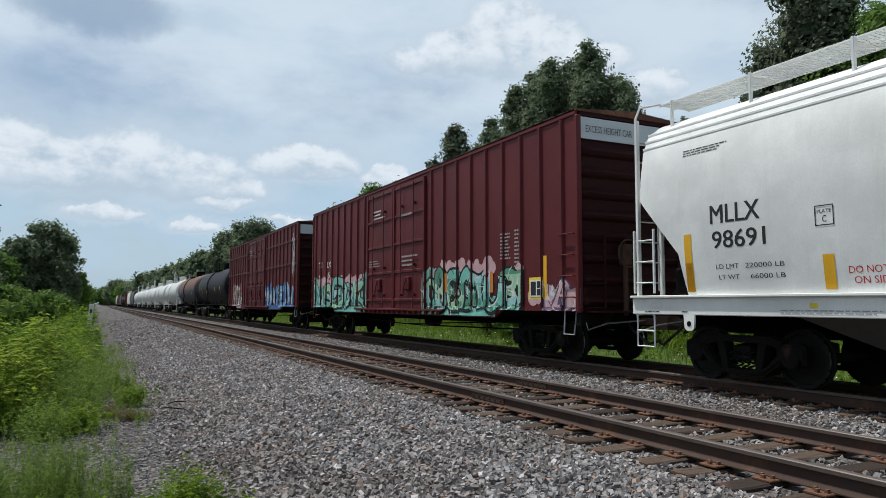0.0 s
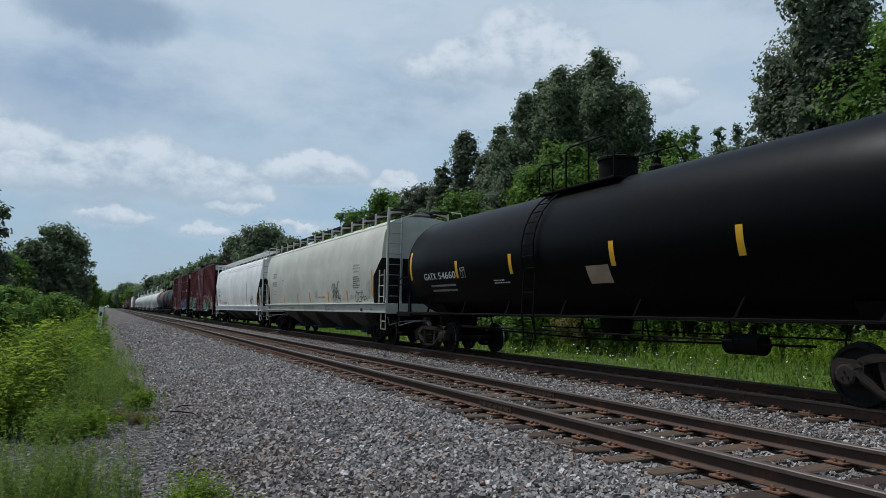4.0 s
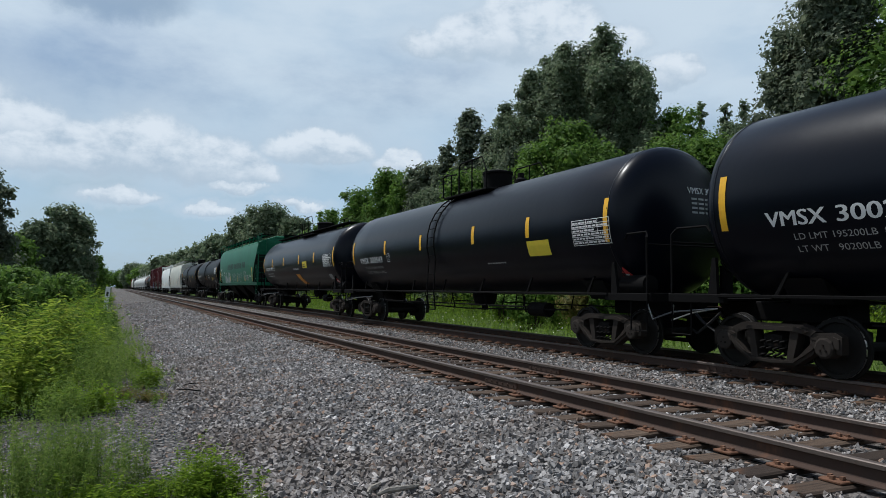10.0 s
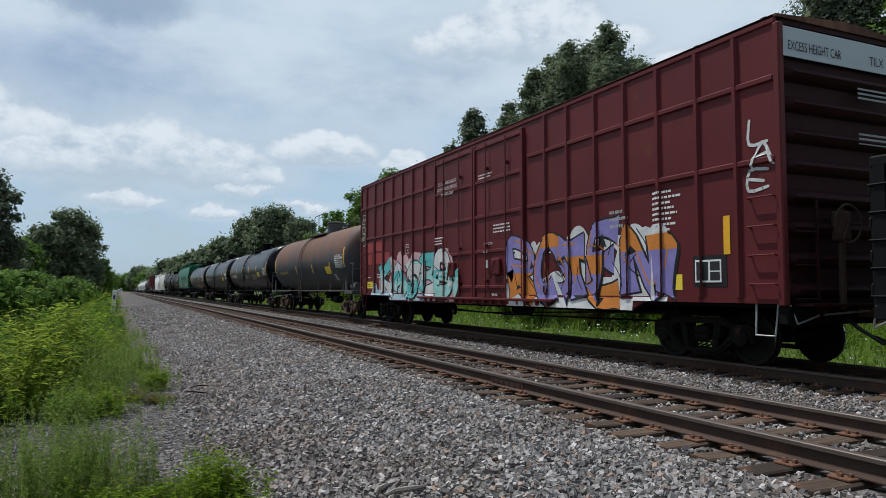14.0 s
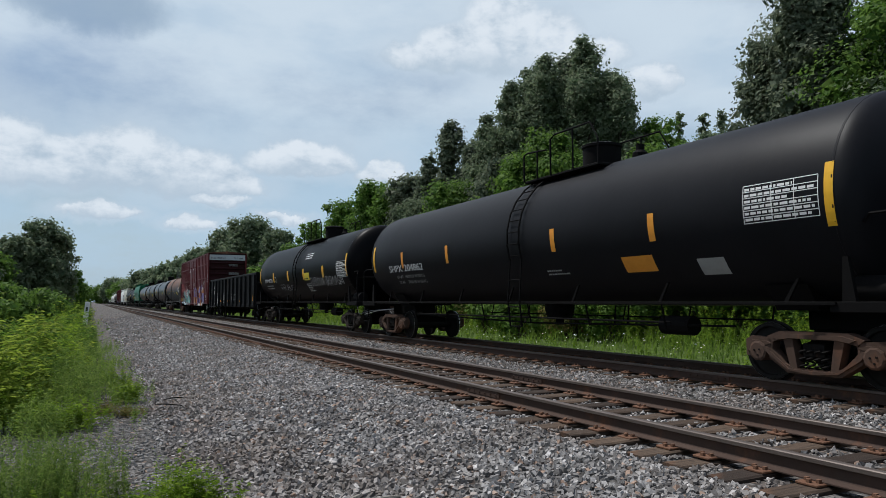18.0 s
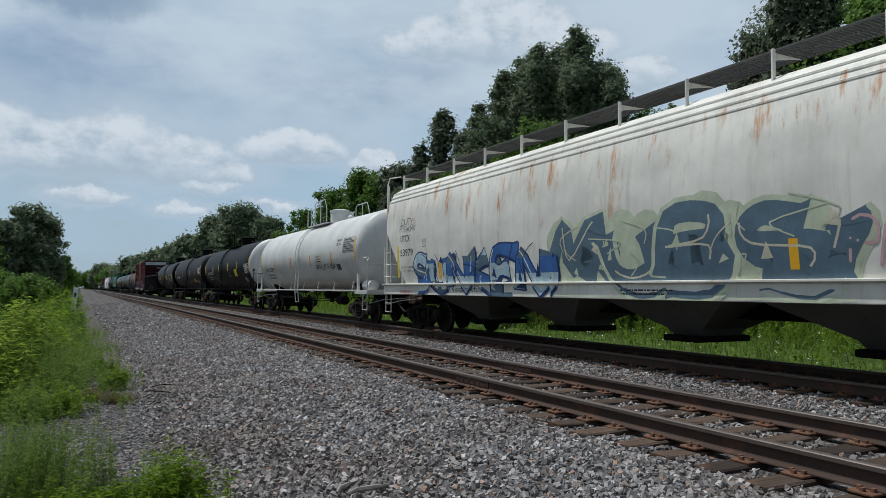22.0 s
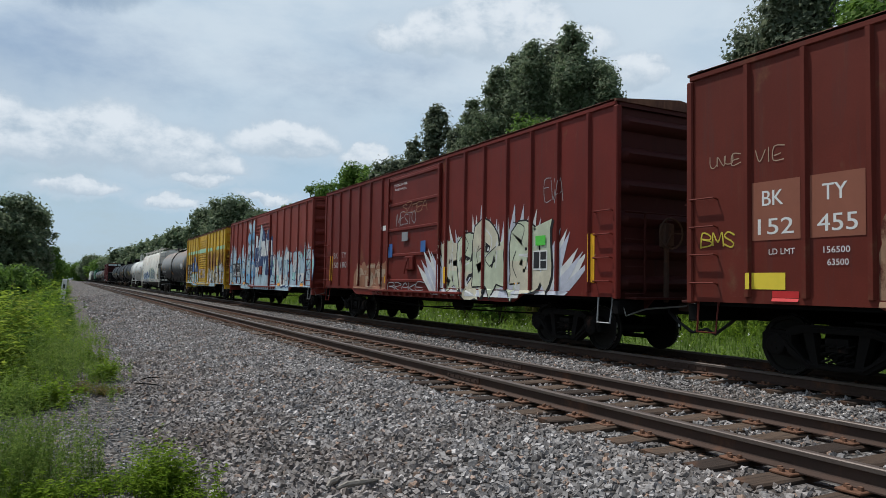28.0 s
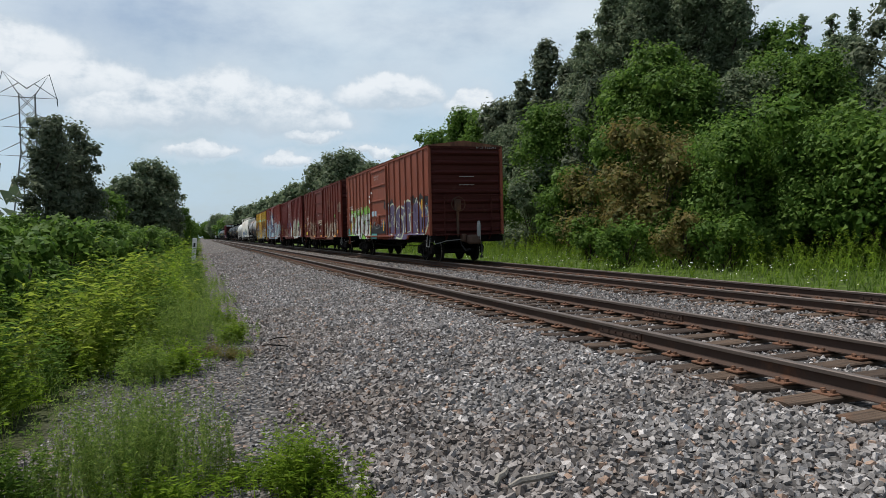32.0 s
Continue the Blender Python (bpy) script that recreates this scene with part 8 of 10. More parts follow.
def car_by():
    c, s = boxcar("boxcar", "yellow boxcar with rust streaks, a slatted door and graffiti", -320.73, 15.85, "yellowbox", 4.62, 4.78, 1.06, (1.62, -1.62), 1, 7, (), roof="roof_rust", slats=True, end_ribs=7, chord_mat="roof_rust", post_mat="post_rusty", post_ys=[7.32, 6.11, 4.94, 3.74, 2.55, -2.6, -3.8, -4.9, -6.09, -7.25])
    for y0, y1 in ((7.75, 1.65), (-1.8, -3.6), (-5.0, -7.8)):
        patch(c, "paint_band", y0, y1, 3.26, 3.48, "p_mint", s, 0.003, "pale green painted band")
    for y0, y1, w, n in ((7.24, 6.20, "BK", "154"), (6.03, 5.03, "TY", "480")):
        patch(c, "number_panel", y0, y1, 1.25, 2.50, "black", s, label="black panel behind white marks")
        k = y0 - 0.18
        letter(c, w, k, k - 0.42, 2.10, 0.22, "white", s, 0.006), letter(c, n, k + 0.04, k - 0.50, 1.76, 0.22, "white", s, 0.006)
    letter(c, "LD LMT", 7.05, 6.55, 1.50, 0.09, "white", s, 0.006), letter(c, "LT WT", 7.05, 6.6, 1.32, 0.09, "white", s, 0.006), letter(c, "157800", 5.9, 5.35, 1.50, 0.09, "white", s, 0.006), letter(c, "62200", 5.85, 5.4, 1.32, 0.09, "white", s, 0.006)
    jagged(c, "paint_field", 7.7, 1.7, 0.95, 1.9, "p_aqua", s, 66, 0.0022, 0.6, 0.1, False), jagged(c, "paint_field", 4.9, 1.7, 1.9, 2.65, "p_blue", s, 67, 0.0025, 0.75, 0.1, False)
    graffiti(c, "SEAMIR", 5.1, 1.75, 0.92, 1.75, s, ["p_aqua", "p_white"], "p_black", "p_aqua", "p_white", seed=61, w=0.22)
    # a plain cartoon head: pale oval under a blue cap
    for rad, dz, m, off in ((0.34, 2.35, "p_black", 0.019), (0.30, 2.35, "p_cream", 0.022)):
        mb = MB()
        lay(mb, [(3.55 + rad * 0.8 * math.cos(k * math.tau / 14), dz + rad * 1.3 * math.sin(k * math.tau / 14)) for k in range(14)], s, off)
        part("graffiti_shape", mb, M[m], c, "painted pale oval", fix=False)
    mb = MB()
    lay(mb, [(3.95, 2.62), (3.15, 2.62), (3.25, 3.0), (3.85, 3.0)], s, 0.026)
    part("graffiti_shape", mb, M["p_blue"], c, "painted blue cap", fix=False)
    patch(c, "paint_band", 1.45, -1.45, 3.22, 3.50, "p_mint", s, 0.003, "pale green painted band"), patch(c, "paint_field", 1.4, -1.4, 1.45, 2.05, "p_worn", s, 0.003, "flaking white paint on the door")
    patch(c, "paint_field", 7.7, -7.8, 0.87, 1.10, "p_ice", s, 0.0016, "pale grey sprayed sill")
    jagged(c, "paint_field", -1.8, -5.9, 0.95, 2.05, "p_chalk", s, 65, 0.0022, 0.55, 0.10, False), jagged(c, "paint_field", -5.2, -7.8, 0.95, 2.45, "p_chalk_b", s, 68, 0.0026, 0.6, 0.10, False), jagged(c, "paint_field", -1.8, -4.6, 0.95, 1.5, "p_chalk_b", s, 69, 0.0030, 0.6, 0.10, False)
    graffiti(c, "JAME", -1.9, -5.6, 0.98, 2.1, s, ["p_chalk", "p_white", "p_chalk_b"], "p_black", None, "p_yellow", seed=62, w=0.24)
    graffiti(c, "EK", -5.9, -7.6, 1.05, 2.3, s, ["p_chalk_b", "p_white"], "p_slate", None, "p_white", seed=63, w=0.20)
    tag(c, "BABES", -5.6, -6.9, 2.3, 2.6, "p_black", s, 0.035, 164, 0.022), tag(c, "TPL", -6.9, -7.6, 1.6, 1.9, "p_black", s, 0.035, 165, 0.022), tag(c, "WOS", -6.4, -7.3, 1.1, 1.25, "p_black", s, 0.03, 166, 0.022)
    patch(c, "label_plate", -4.5, -5.2, 1.45, 1.95, "black", s), patch(c, "green_label", -6.0, -6.25, 2.05, 2.2, "green_tag", s, 0.02), data_plate(c, s, -5.9, 1.6, 0.45, 0.35)
    for y in (7.0, 4.2, 2.2, -2.6, -6.4):
        patch(c, "reflector", y, y - 0.42, 1.06, 1.16, "orange", s, 0.02)


def car_re():
    c, s = boxcar("boxcar", "faded red boxcar covered in icy blue graffiti", -338.45, 16.1, "redbox", 4.66, 4.80, 1.04, (1.6, -1.5), 1, 7, (), slats=True, end_ribs=7, roof="redbox", post_ys=[7.24, 6.05, 4.88, 3.69, 2.5, -2.6, -3.8, -4.9, -6.09, -7.25])
    jagged(c, "paint_field", 8.0, 1.65, 0.92, 3.5, "p_ice", s, 70, 0.002, 0.62, 0.09, True), jagged(c, "paint_field", -1.5, -7.95, 0.92, 2.9, "p_ice", s, 71, 0.002, 0.5, 0.09, True)
    patch(c, "paint_field", 8.0, -7.95, 0.845, 1.12, "p_ice", s, 0.0016, "pale blue sprayed sill")
    jagged(c, "paint_field", 3.3, 1.65, 1.2, 4.4, "p_slate", s, 75, 0.0026, 0.85, 0.09, False), bubbles(c, 3.1, 1.8, 4.1, 0.24, "p_ice", s, 76, 0.0034), bubbles(c, 3.1, 1.8, 3.55, 0.27, "p_sky", s, 77, 0.0034), bubbles(c, 3.1, 1.8, 3.0, 0.24, "p_ice", s, 78, 0.0034)
    graffiti(c, "WAVRS", 8.0, 2.6, 1.0, 2.6, s, ["p_ice", "p_sky", "p_ice"], "p_black", None, "p_white", seed=71, w=0.36)
    for y0, y1, w, n in ((7.2, 6.25, "BK", "154"), (6.05, 5.1, "TY", "233")):
        patch(c, "number_panel", y0, y1, 1.45, 2.25, "black", s, 0.014, "black panel behind white marks")
        letter(c, w, y0 - 0.15, y0 - 0.65, 1.92, 0.24, "white", s, 0.017), letter(c, n, y0 - 0.06, y1 + 0.06, 1.52, 0.24, "white", s, 0.017)
    graffiti(c, "MO", 3.0, 1.65, 1.2, 2.7, s, ["p_ice", "p_sky"], "p_blue", "p_ice", "p_white", seed=72, w=0.3, spikes=True)
    graffiti(c, "SNLETAK", -1.5, -7.9, 1.0, 2.7, s, ["p_ice", "p_aqua", "p_white"], "p_navy", "p_ice", "p_white", seed=73, w=0.30, spikes=True)
    graffiti(c, "WM", 1.4, -1.4, 1.1, 4.1, s, ["p_white", "p_navy"], "p_navy", "p_ice", "p_white", seed=74, w=0.24)
    for y in (7.3, 4.2, -3.0, -6.6):
        patch(c, "reflector", y, y - 0.42, 1.06, 1.18, "orange", s, 0.026)


def car_ma():
    c, s = boxcar("boxcar", "oxide red boxcar with a white flame-like graffiti piece", -356.2, 16.0, "oxide", 4.60, 4.76, 1.06, (2.1, -1.35), 1, 7, (), end_ribs=6, end_mat="shaded_end_brown", post_ys=[7.3, 6.4, 5.45, 4.5, 3.55, 2.6, -1.65, -2.59, -3.5, -4.47, -5.41, -6.32, -7.26])
    letter(c, "BK", 7.05, 6.6, 2.10, 0.20, "dim", s), letter(c, "TY", 6.2, 5.75, 2.10, 0.20, "dim", s), letter(c, "150", 7.15, 6.55, 1.76, 0.20, "dim", s), letter(c, "180", 6.3, 5.7, 1.76, 0.20, "dim", s)
    letter(c, "CLOSE AND LOCK DOOR", 1.55, 0.65, 4.08, 0.07, "white", s), letter(c, "BEFORE MOVING CAR", 1.5, 0.7, 3.95, 0.07, "white", s)
    s.bare = s.on_post
    fan(c, -0.5, -7.1, 0.95, 3.05, ["p_white", "p_haze"], s, 80, 44)
    graffiti(c, "WERKB", -1.6, -5.7, 0.92, 2.65, s, ["p_pale", "p_cream", "p_pale"], "p_black", None, "p_white", seed=81, w=0.36)
    s.bare = None
    graffiti(c, "ASE", 4.8, 1.9 + 0.3, 1.1, 1.9, s, ["p_rust", "p_tan"], "p_rust", "p_rust", "p_tan", seed=82, w=0.2)
    tag(c, "MESTO", 1.3, 0.0, 2.9, 3.25, "p_grey", s, 0.03, 83), tag(c, "SZOEA", 0.9, -0.7, 3.25, 3.5, "p_rust", s, 0.03, 84), tag(c, "BRAKE", 1.8, -0.6, 1.02, 1.25, "p_grey", s, 0.03, 85)
    patch(c, "label_plate", 2.55, 2.3, 2.85, 3.0, "white", s), patch(c, "label_plate", 0.95, 0.55, 2.45, 2.7, "p_grey", s), patch(c, "green_label", -5.6, -5.95, 2.05, 2.25, "green_tag", s, 0.024), data_plate(c, s, -5.5, 1.55, 0.5, 0.4)
    reflectors(c, [-7.3, 7.3], 1.3, 0.9, 0.14, s), reflectors(c, [2.4, -1.6, -4.8], 1.25, 0.42, 0.14, s)
    tag(c, "EVA", -5.9, -6.5, 2.9, 3.4, "p_grey", s, 0.02, 86), patch(c, "blue_splash", 1.9, 1.6, 2.0, 2.4, "p_blue", s, 0.006), patch(c, "blue_splash", -0.3, -0.6, 2.1, 2.4, "p_blue", s, 0.006)


def car_bk():
    c, s = boxcar("boxcar", "weathered oxide red boxcar with cream and rust graffiti", -374.05, 16.3, "oxide_b", 4.58, 4.74, 1.04, (1.90, -1.35), 1, 7, (), end_ribs=6, end_mat="shaded_end_brown", post_ys=[7.09, 6.2, 5.33, 4.5, 3.68, 2.79, -1.71, -2.64, -3.53, -4.44, -5.36, -6.24, -7.15])
    for y0, y1, w, n in ((7.02, 6.27, "BK", "152"), (6.13, 5.40, "TY", "455")):
        patch(c, "paint_patch", y0, y1, 1.90, 2.72, "patch_red", s, label="brighter red paint patch")
        letter(c, w, y0 - 0.17, y0 - 0.50, 2.38, 0.21, "white", s, 0.006), letter(c, n, y0 - 0.10, y1 + 0.10, 1.98, 0.22, "white", s, 0.006)
    letter(c, "LD LMT", 6.75, 6.35, 1.70, 0.08, "white", s, 0.006), letter(c, "156500", 5.95, 5.6, 1.70, 0.08, "white", s, 0.006), letter(c, "63500", 5.9, 5.62, 1.54, 0.08, "white", s, 0.006)
    graffiti(c, "OSTEKB", 5.1, 2.0, 0.95, 2.3, s, ["p_worn", "p_worn_b"], "p_worn_b", "p_worn_b", "p_worn", seed=91, w=0.17)
    jagged(c, "paint_field", -1.7, -6.6, 0.9, 2.0, "p_worn_b", s, 90, 0.002, 0.5, 0.1, False)
    graffiti(c, "SBEABSEB", -1.9, -6.3, 0.95, 2.05, s, ["p_worn", "p_worn_b", "p_worn"], "p_worn_b", None, "p_worn", seed=92, w=0.19)
    patch(c, "paint_patch", -6.45, -7.0, 1.55, 2.05, "patch_red", s, label="browner paint patch"), patch(c, "label_plate", -6.55, -7.0, 1.25, 1.48, "orange", s, 0.006)
    tag(c, "BEER", 0.4, -1.0, 1.9, 2.2, "p_cream", s, 0.06, 93), tag(c, "YOUR", -3.2, -4.0, 3.05, 3.5, "p_rust", s, 0.04, 94), tag(c, "FSA", -3.4, -4.0, 2.6, 2.9, "p_rust", s, 0.03, 95), tag(c, "EUGAC", -4.5, -5.4, 3.0, 3.4, "p_rust", s, 0.03, 96)
    tag(c, "UNUE", 7.75, 7.2, 3.05, 3.2, "p_tan", s, 0.018, 97), tag(c, "VIE", 6.95, 6.5, 3.0, 3.2, "p_tan", s, 0.018, 96), tag(c, "BMS", 7.9, 7.3, 1.85, 2.05, "p_yellow", s, 0.03, 98), tag(c, "ORSU", -7.2, -7.9, 2.6, 3.1, "p_cream", s, 0.04, 99)
    patch(c, "green_label", -5.9, -6.2, 2.3, 2.5, "green_tag", s, 0.024), data_plate(c, s, -5.9, 1.8, 0.45, 0.35), patch(c, "label_plate", 7.1, 6.5, 1.22, 1.45, "label", s), patch(c, "redlabel", 6.7, 6.3, 1.06, 1.2, "redlab", s)
    bars(c, 0.6, -0.2, 2.6, 2.66, 1, "dim", s, 4), patch(c, "door_decal", -0.2, -0.5, 1.4, 1.55, "dim", s)
    for y in (3.2, -0.4, -2.2, -5.6):
        patch(c, "reflector", y, y - 0.6, 1.05, 1.16, "orange", s, 0.02)


def car_kc():
    c, s = boxcar("boxcar", "faded brown boxcar at the tail with green-white and purple graffiti", -392.12, 15.85, "brown", 4.56, 4.72, 1.10, (1.73, -1.54), 1, 8, (), end_ribs=9, roof="roof_rust", end_mat="shaded_end_brown", post_ys=[7.05, 6.16, 5.28, 4.42, 3.53, 2.55, -1.94, -2.88, -3.8, -4.7, -5.6, -6.5, -7.25])
    letter(c, "KCS", 7.15, 6.42, 2.58, 0.20, "white", s), letter(c, "122", 7.06, 6.55, 2.18, 0.19, "white", s), letter(c, "011", 6.15, 5.65, 2.18, 0.19, "white", s)
    plate_box(c, "PLATE", "C", 4.2, 2.5, 0.26, "white", s), tag(c, "ROSE", 5.4, 4.8, 2.4, 2.6, "p_white", s, 0.035, 101)
    jagged(c, "paint_field", 7.8, 6.6, 0.9, 1.5, "p_teal", s, 107, 0.002, 0.6, 0.1, False), jagged(c, "paint_field", 2.0, 0.4, 0.88, 1.75, "p_teal", s, 108, 0.002, 0.4, 0.1, False)
    bubbles(c, 6.7, 2.2, 2.35, 0.24, "p_lime", s, 113), graffiti(c, "TABKE", 7.1, 2.05, 0.92, 2.50, s, ["p_white", "p_white"], "p_black", "p_lime", "p_lime", seed=102, w=0.33, edge=0.10)
    bubbles(c, -1.2, -2.9, 2.45, 0.17, "p_black", s, 109, 0.003, "sprayed black cloud"), bubbles(c, -5.6, -7.4, 2.5, 0.15, "p_black", s, 112, 0.003, "sprayed black cloud")
    jagged(c, "paint_field", -1.5, -7.0, 0.86, 2.5, "p_purple", s, 111, 0.004, 0.9, 0.1, False, "purple sprayed field")
    graffiti(c, "TSTA", -1.5, -7.0, 0.90, 2.55, s, ["p_purple"], "p_pale", None, "p_purple", seed=103, w=0.36, edge=0.17, label="large purple graffiti letters with pale outlines")
    jagged(c, "paint_field", 1.6, -1.3, 1.18, 2.05, "p_black", s, 110, 0.0025, 0.45, 0.1, False, "sprayed black base"), tag(c, "JIOGES", 1.4, -0.2, 1.42, 1.75, "p_grey", s, 0.03, 104), tag(c, "CHEH", -0.5, -1.2, 1.5, 1.8, "p_sky", s, 0.03, 105)
    patch(c, "label_plate", 1.4, 0.95, 2.05, 2.3, "p_ice", s), patch(c, "label_plate", 0.8, 0.4, 2.05, 2.3, "p_ice", s), patch(c, "label_plate", 2.3, 2.05, 2.75, 2.95, "white", s), patch(c, "label_plate", 2.28, 2.04, 3.05, 3.13, "white", s), patch(c, "label_plate", 1.55, 1.28, 3.2, 3.3, "white", s)
    letter(c, "CLOSE AND LOCK DOOR", 0.9, -0.2, 3.95, 0.07, "dim", s), letter(c, "BEFORE MOVING CAR", 0.8, -0.1, 3.82, 0.07, "dim", s)
    reflectors(c, [7.0, 5.0, 2.1, -0.9, -4.0, -6.9], 1.3, 0.5, 0.14, s), reflectors(c, [-6.9], 1.2, 1.3, 0.14, s)
    tag(c, "UNO", -7.2, -7.7, 1.9, 2.3, "p_sky", s, 0.03, 106), patch(c, "black_splash", -7.1, -7.8, 1.5, 2.6, "p_black", s, 0.003)
    # weathered roof-bracket and the tail marker on the last coupler
    mb = MB()
    mb.lathe([(1.0, 0.05), (1.02, 0.075), (1.46, 0.075), (1.50, 0.06), (1.56, 0.055), (1.585, 0.02)], 12, "z", (0.15, -8.80, 0))
    mb.box(0.09, 0.21, -8.86, -8.74, 0.86, 1.03, 0, 0.02)
    part("tail_marker", mb, M["galv"], c, "slim blue-grey end-of-train marker on the coupler")
    mb = MB()
    mb.box(-0.16, 0.16, -8.50, -7.95, 0.76, 1.04, 0, 0.04)
    mb.box(-0.24, 0.24, -8.86, -8.46, 0.70, 1.06, 0, 0.07)
    mb.box(-0.34, -0.16, -8.34, -8.02, 0.80, 1.10, 0, 0.04)
    part("coupler_head", mb, M["truck_rust"], c, "rusty cast coupler head")
    mb = MB()
    mb.tube([(0.34, -8.1, 0.86), (0.36, -8.45, 0.80), (0.34, -8.62, 0.55), (0.28, -8.74, 0.32), (0.22, -8.80, 0.24)], 0.028, 7)
    mb.lathe([(-0.07, 0.045), (0.07, 0.045)], 8, "y", (0.21, -8.84, 0.22))
    part("air_hose", mb, M["hose"], c, "black rubber air hose hanging free")
    for k, (xa, xb, z) in enumerate(((-0.30, 0.32, 3.32), (-0.30, 0.32, 3.00), (-0.2, 0.05, 2.72))):
        mb = MB()
        mb.box(xa, xb, -7.985, -7.975, z, z + 0.022)
        part("stencil_line", mb, M["dim"], c, "dull white stencilled line")
    # car number in white on the trailing end
    v, f = text_data("KCS 122011")
    x0, x1, zt = min(p[0] for p in v), max(p[0] for p in v), max(p[1] for p in v)
    mb = MB()
    mb.v = [(0.45 + (p[0] - x0) / (x1 - x0) * 0.85, -7.95, 4.44 + p[1] / zt * 0.10) for p in v]
    mb.f, mb.m = f, [0] * len(f)
    part("lettering", mb, M["dim"], c, fix=False)


car_a1()
car_a2()
car_ml()
car_cb()
car_br()
car_ti()
car_ci()
car_tanks()
car_ut()
car_by()
car_re()
car_ma()
car_bk()
car_kc()


# ---- growth: trees, bushes, weeds and grass ----
def leaf_cloud(centres, normals, sizes, seed, wide=0.42):
    """Three-cornered leaves at the centres, roughly facing the normals."""
    r = np.random.default_rng(seed)
    n = len(centres)
    nrm = normals + r.normal(0, 0.45, (n, 3))
    nrm /= np.linalg.norm(nrm, axis=1, keepdims=True) + 1e-9
    ref = r.normal(0, 1, (n, 3))
    u = np.cross(nrm, ref)
    u /= np.linalg.norm(u, axis=1, keepdims=True) + 1e-9
    w = np.cross(nrm, u)
    p = np.array([(-0.55, 0, -0.05), (0.38, wide, 0.07), (0.38, -wide, 0.0)])[None]
    v = centres[:, None, :] + sizes[:, None, None] * (p[:, :, 0:1] * u[:, None, :] + p[:, :, 1:2] * w[:, None, :] + p[:, :, 2:3] * nrm[:, None, :])
    f = np.arange(3 * n).reshape(n, 3)
    return v.reshape(-1, 3), f


def crown(lobes, cover, size, seed, core=0.7):
    """Leaves over a heap of lobes (x, y, z, radius), with larger ones deep inside that close the crown."""
    r = np.random.default_rng(seed)
    cs, ns, ss = [], [], []
    for x, y, z, rad in lobes:
        big = 0.28 * rad + size
        for k, q0, q1, sz in ((4 * math.pi * cover * rad * rad / (0.42 * size * size), 0.70, 1.22, size), (4 * math.pi * core * rad * rad * 0.65 / (0.42 * big * big), 0.2, 0.66, big)):
            k = max(8, int(k))
            d = r.normal(0, 1, (k, 3))
            d /= np.linalg.norm(d, axis=1, keepdims=True)
            tips = r.normal(0, 1, (11, 3)) + np.array([0, 0, 0.35])
            tips /= np.linalg.norm(tips, axis=1, keepdims=True)
            near = np.clip(((d @ tips.T).max(axis=1, keepdims=True) - 0.70) / 0.30, 0, 1)
            bump = 0.72 + 0.52 * near ** 1.5 * r.uniform(0.7, 1.25)
            q = rad * (q0 + (q1 - q0) * r.random((k, 1)) ** 0.7) * bump
            cs.append(np.array([x, y, z]) + d * q * np.array([1, 1, 0.88]))
            ns.append(d + np.array([0, 0, 0.45]))
            ss.append(sz * r.uniform(0.6, 1.35, k))
    return leaf_cloud(np.concatenate(cs), np.concatenate(ns), np.concatenate(ss), seed)


def tree(x, y, h, w, seed, mat="leaf_dark", kind="poplar", leaf=0.34, cover=0.62, label="", base=0.18, name="tree"):
    """Tapered trunk, limbs and a crown of many leaves in uneven lobes; h: height, w: crown's half width."""
    r = random.Random(seed)
    z0 = ground_z(min(max(x, -300), 300), y if y < 120 else 120)
    t = thing(name, label or "tall broadleaf tree in full summer leaf", "tree", (x, y, z0), "trees along the railway")
    tr = MB()
    lean = (r.uniform(-0.3, 0.3), r.uniform(-0.3, 0.3))
    pts = [(lean[0] * k / 5, lean[1] * k / 5, -0.2 + h * 0.8 * k / 5) for k in range(6)]
    tr.tube(pts, [max(0.03, h * 0.014 * (1 - 0.85 * k / 5)) for k in range(6)], 8)
    lobes = []
    n = int(18 + 2.2 * h + 2 * w)
    for i in range(n):
        q = (i + r.random() * 0.8) / n
        if kind == "poplar":
            env = math.sin(math.pi * min(1, 0.14 + 0.84 * q) ** 0.9) ** 0.7
        elif kind == "round":
            env = math.sin(math.pi * (0.10 + 0.82 * q)) ** 0.6
        else:
            env = 1.0 - 0.86 * q
        z = h * (base + (1 - base) * q * 0.98)
        a, d = i * 2.4 + r.random() * 1.2, w * env * r.uniform(0.35, 0.92)
        rad = w * r.uniform(0.17, 0.36) * (0.55 + 0.55 * env)
        cx, cy = d * math.cos(a) + lean[0] * q, d * math.sin(a) + lean[1] * q
        lobes.append((cx, cy, min(z, h - rad * 0.85), rad))
        if i % 3 == 0:
            lobes.append((cx * 0.2, cy * 0.2, min(z, h - w * 0.35), w * (0.15 + 0.4 * env)))
        if i % 2 == 0:
            zb = max(h * base * 0.7, z - d * 0.8 - 0.5)
            tr.tube([(lean[0] * zb / h, lean[1] * zb / h, zb), (cx * 0.55, cy * 0.55, (z + zb) / 2 + 0.2), (cx, cy, z)], [h * 0.005 + 0.02, h * 0.003 + 0.015, 0.012], 5)
    part("trunk", tr, M["bark"], t)
    v, f = crown(lobes, cover, leaf, seed)
    ob = soup("crown", v, f, M[mat], "", "", "")
    ob.parent = t
    return t


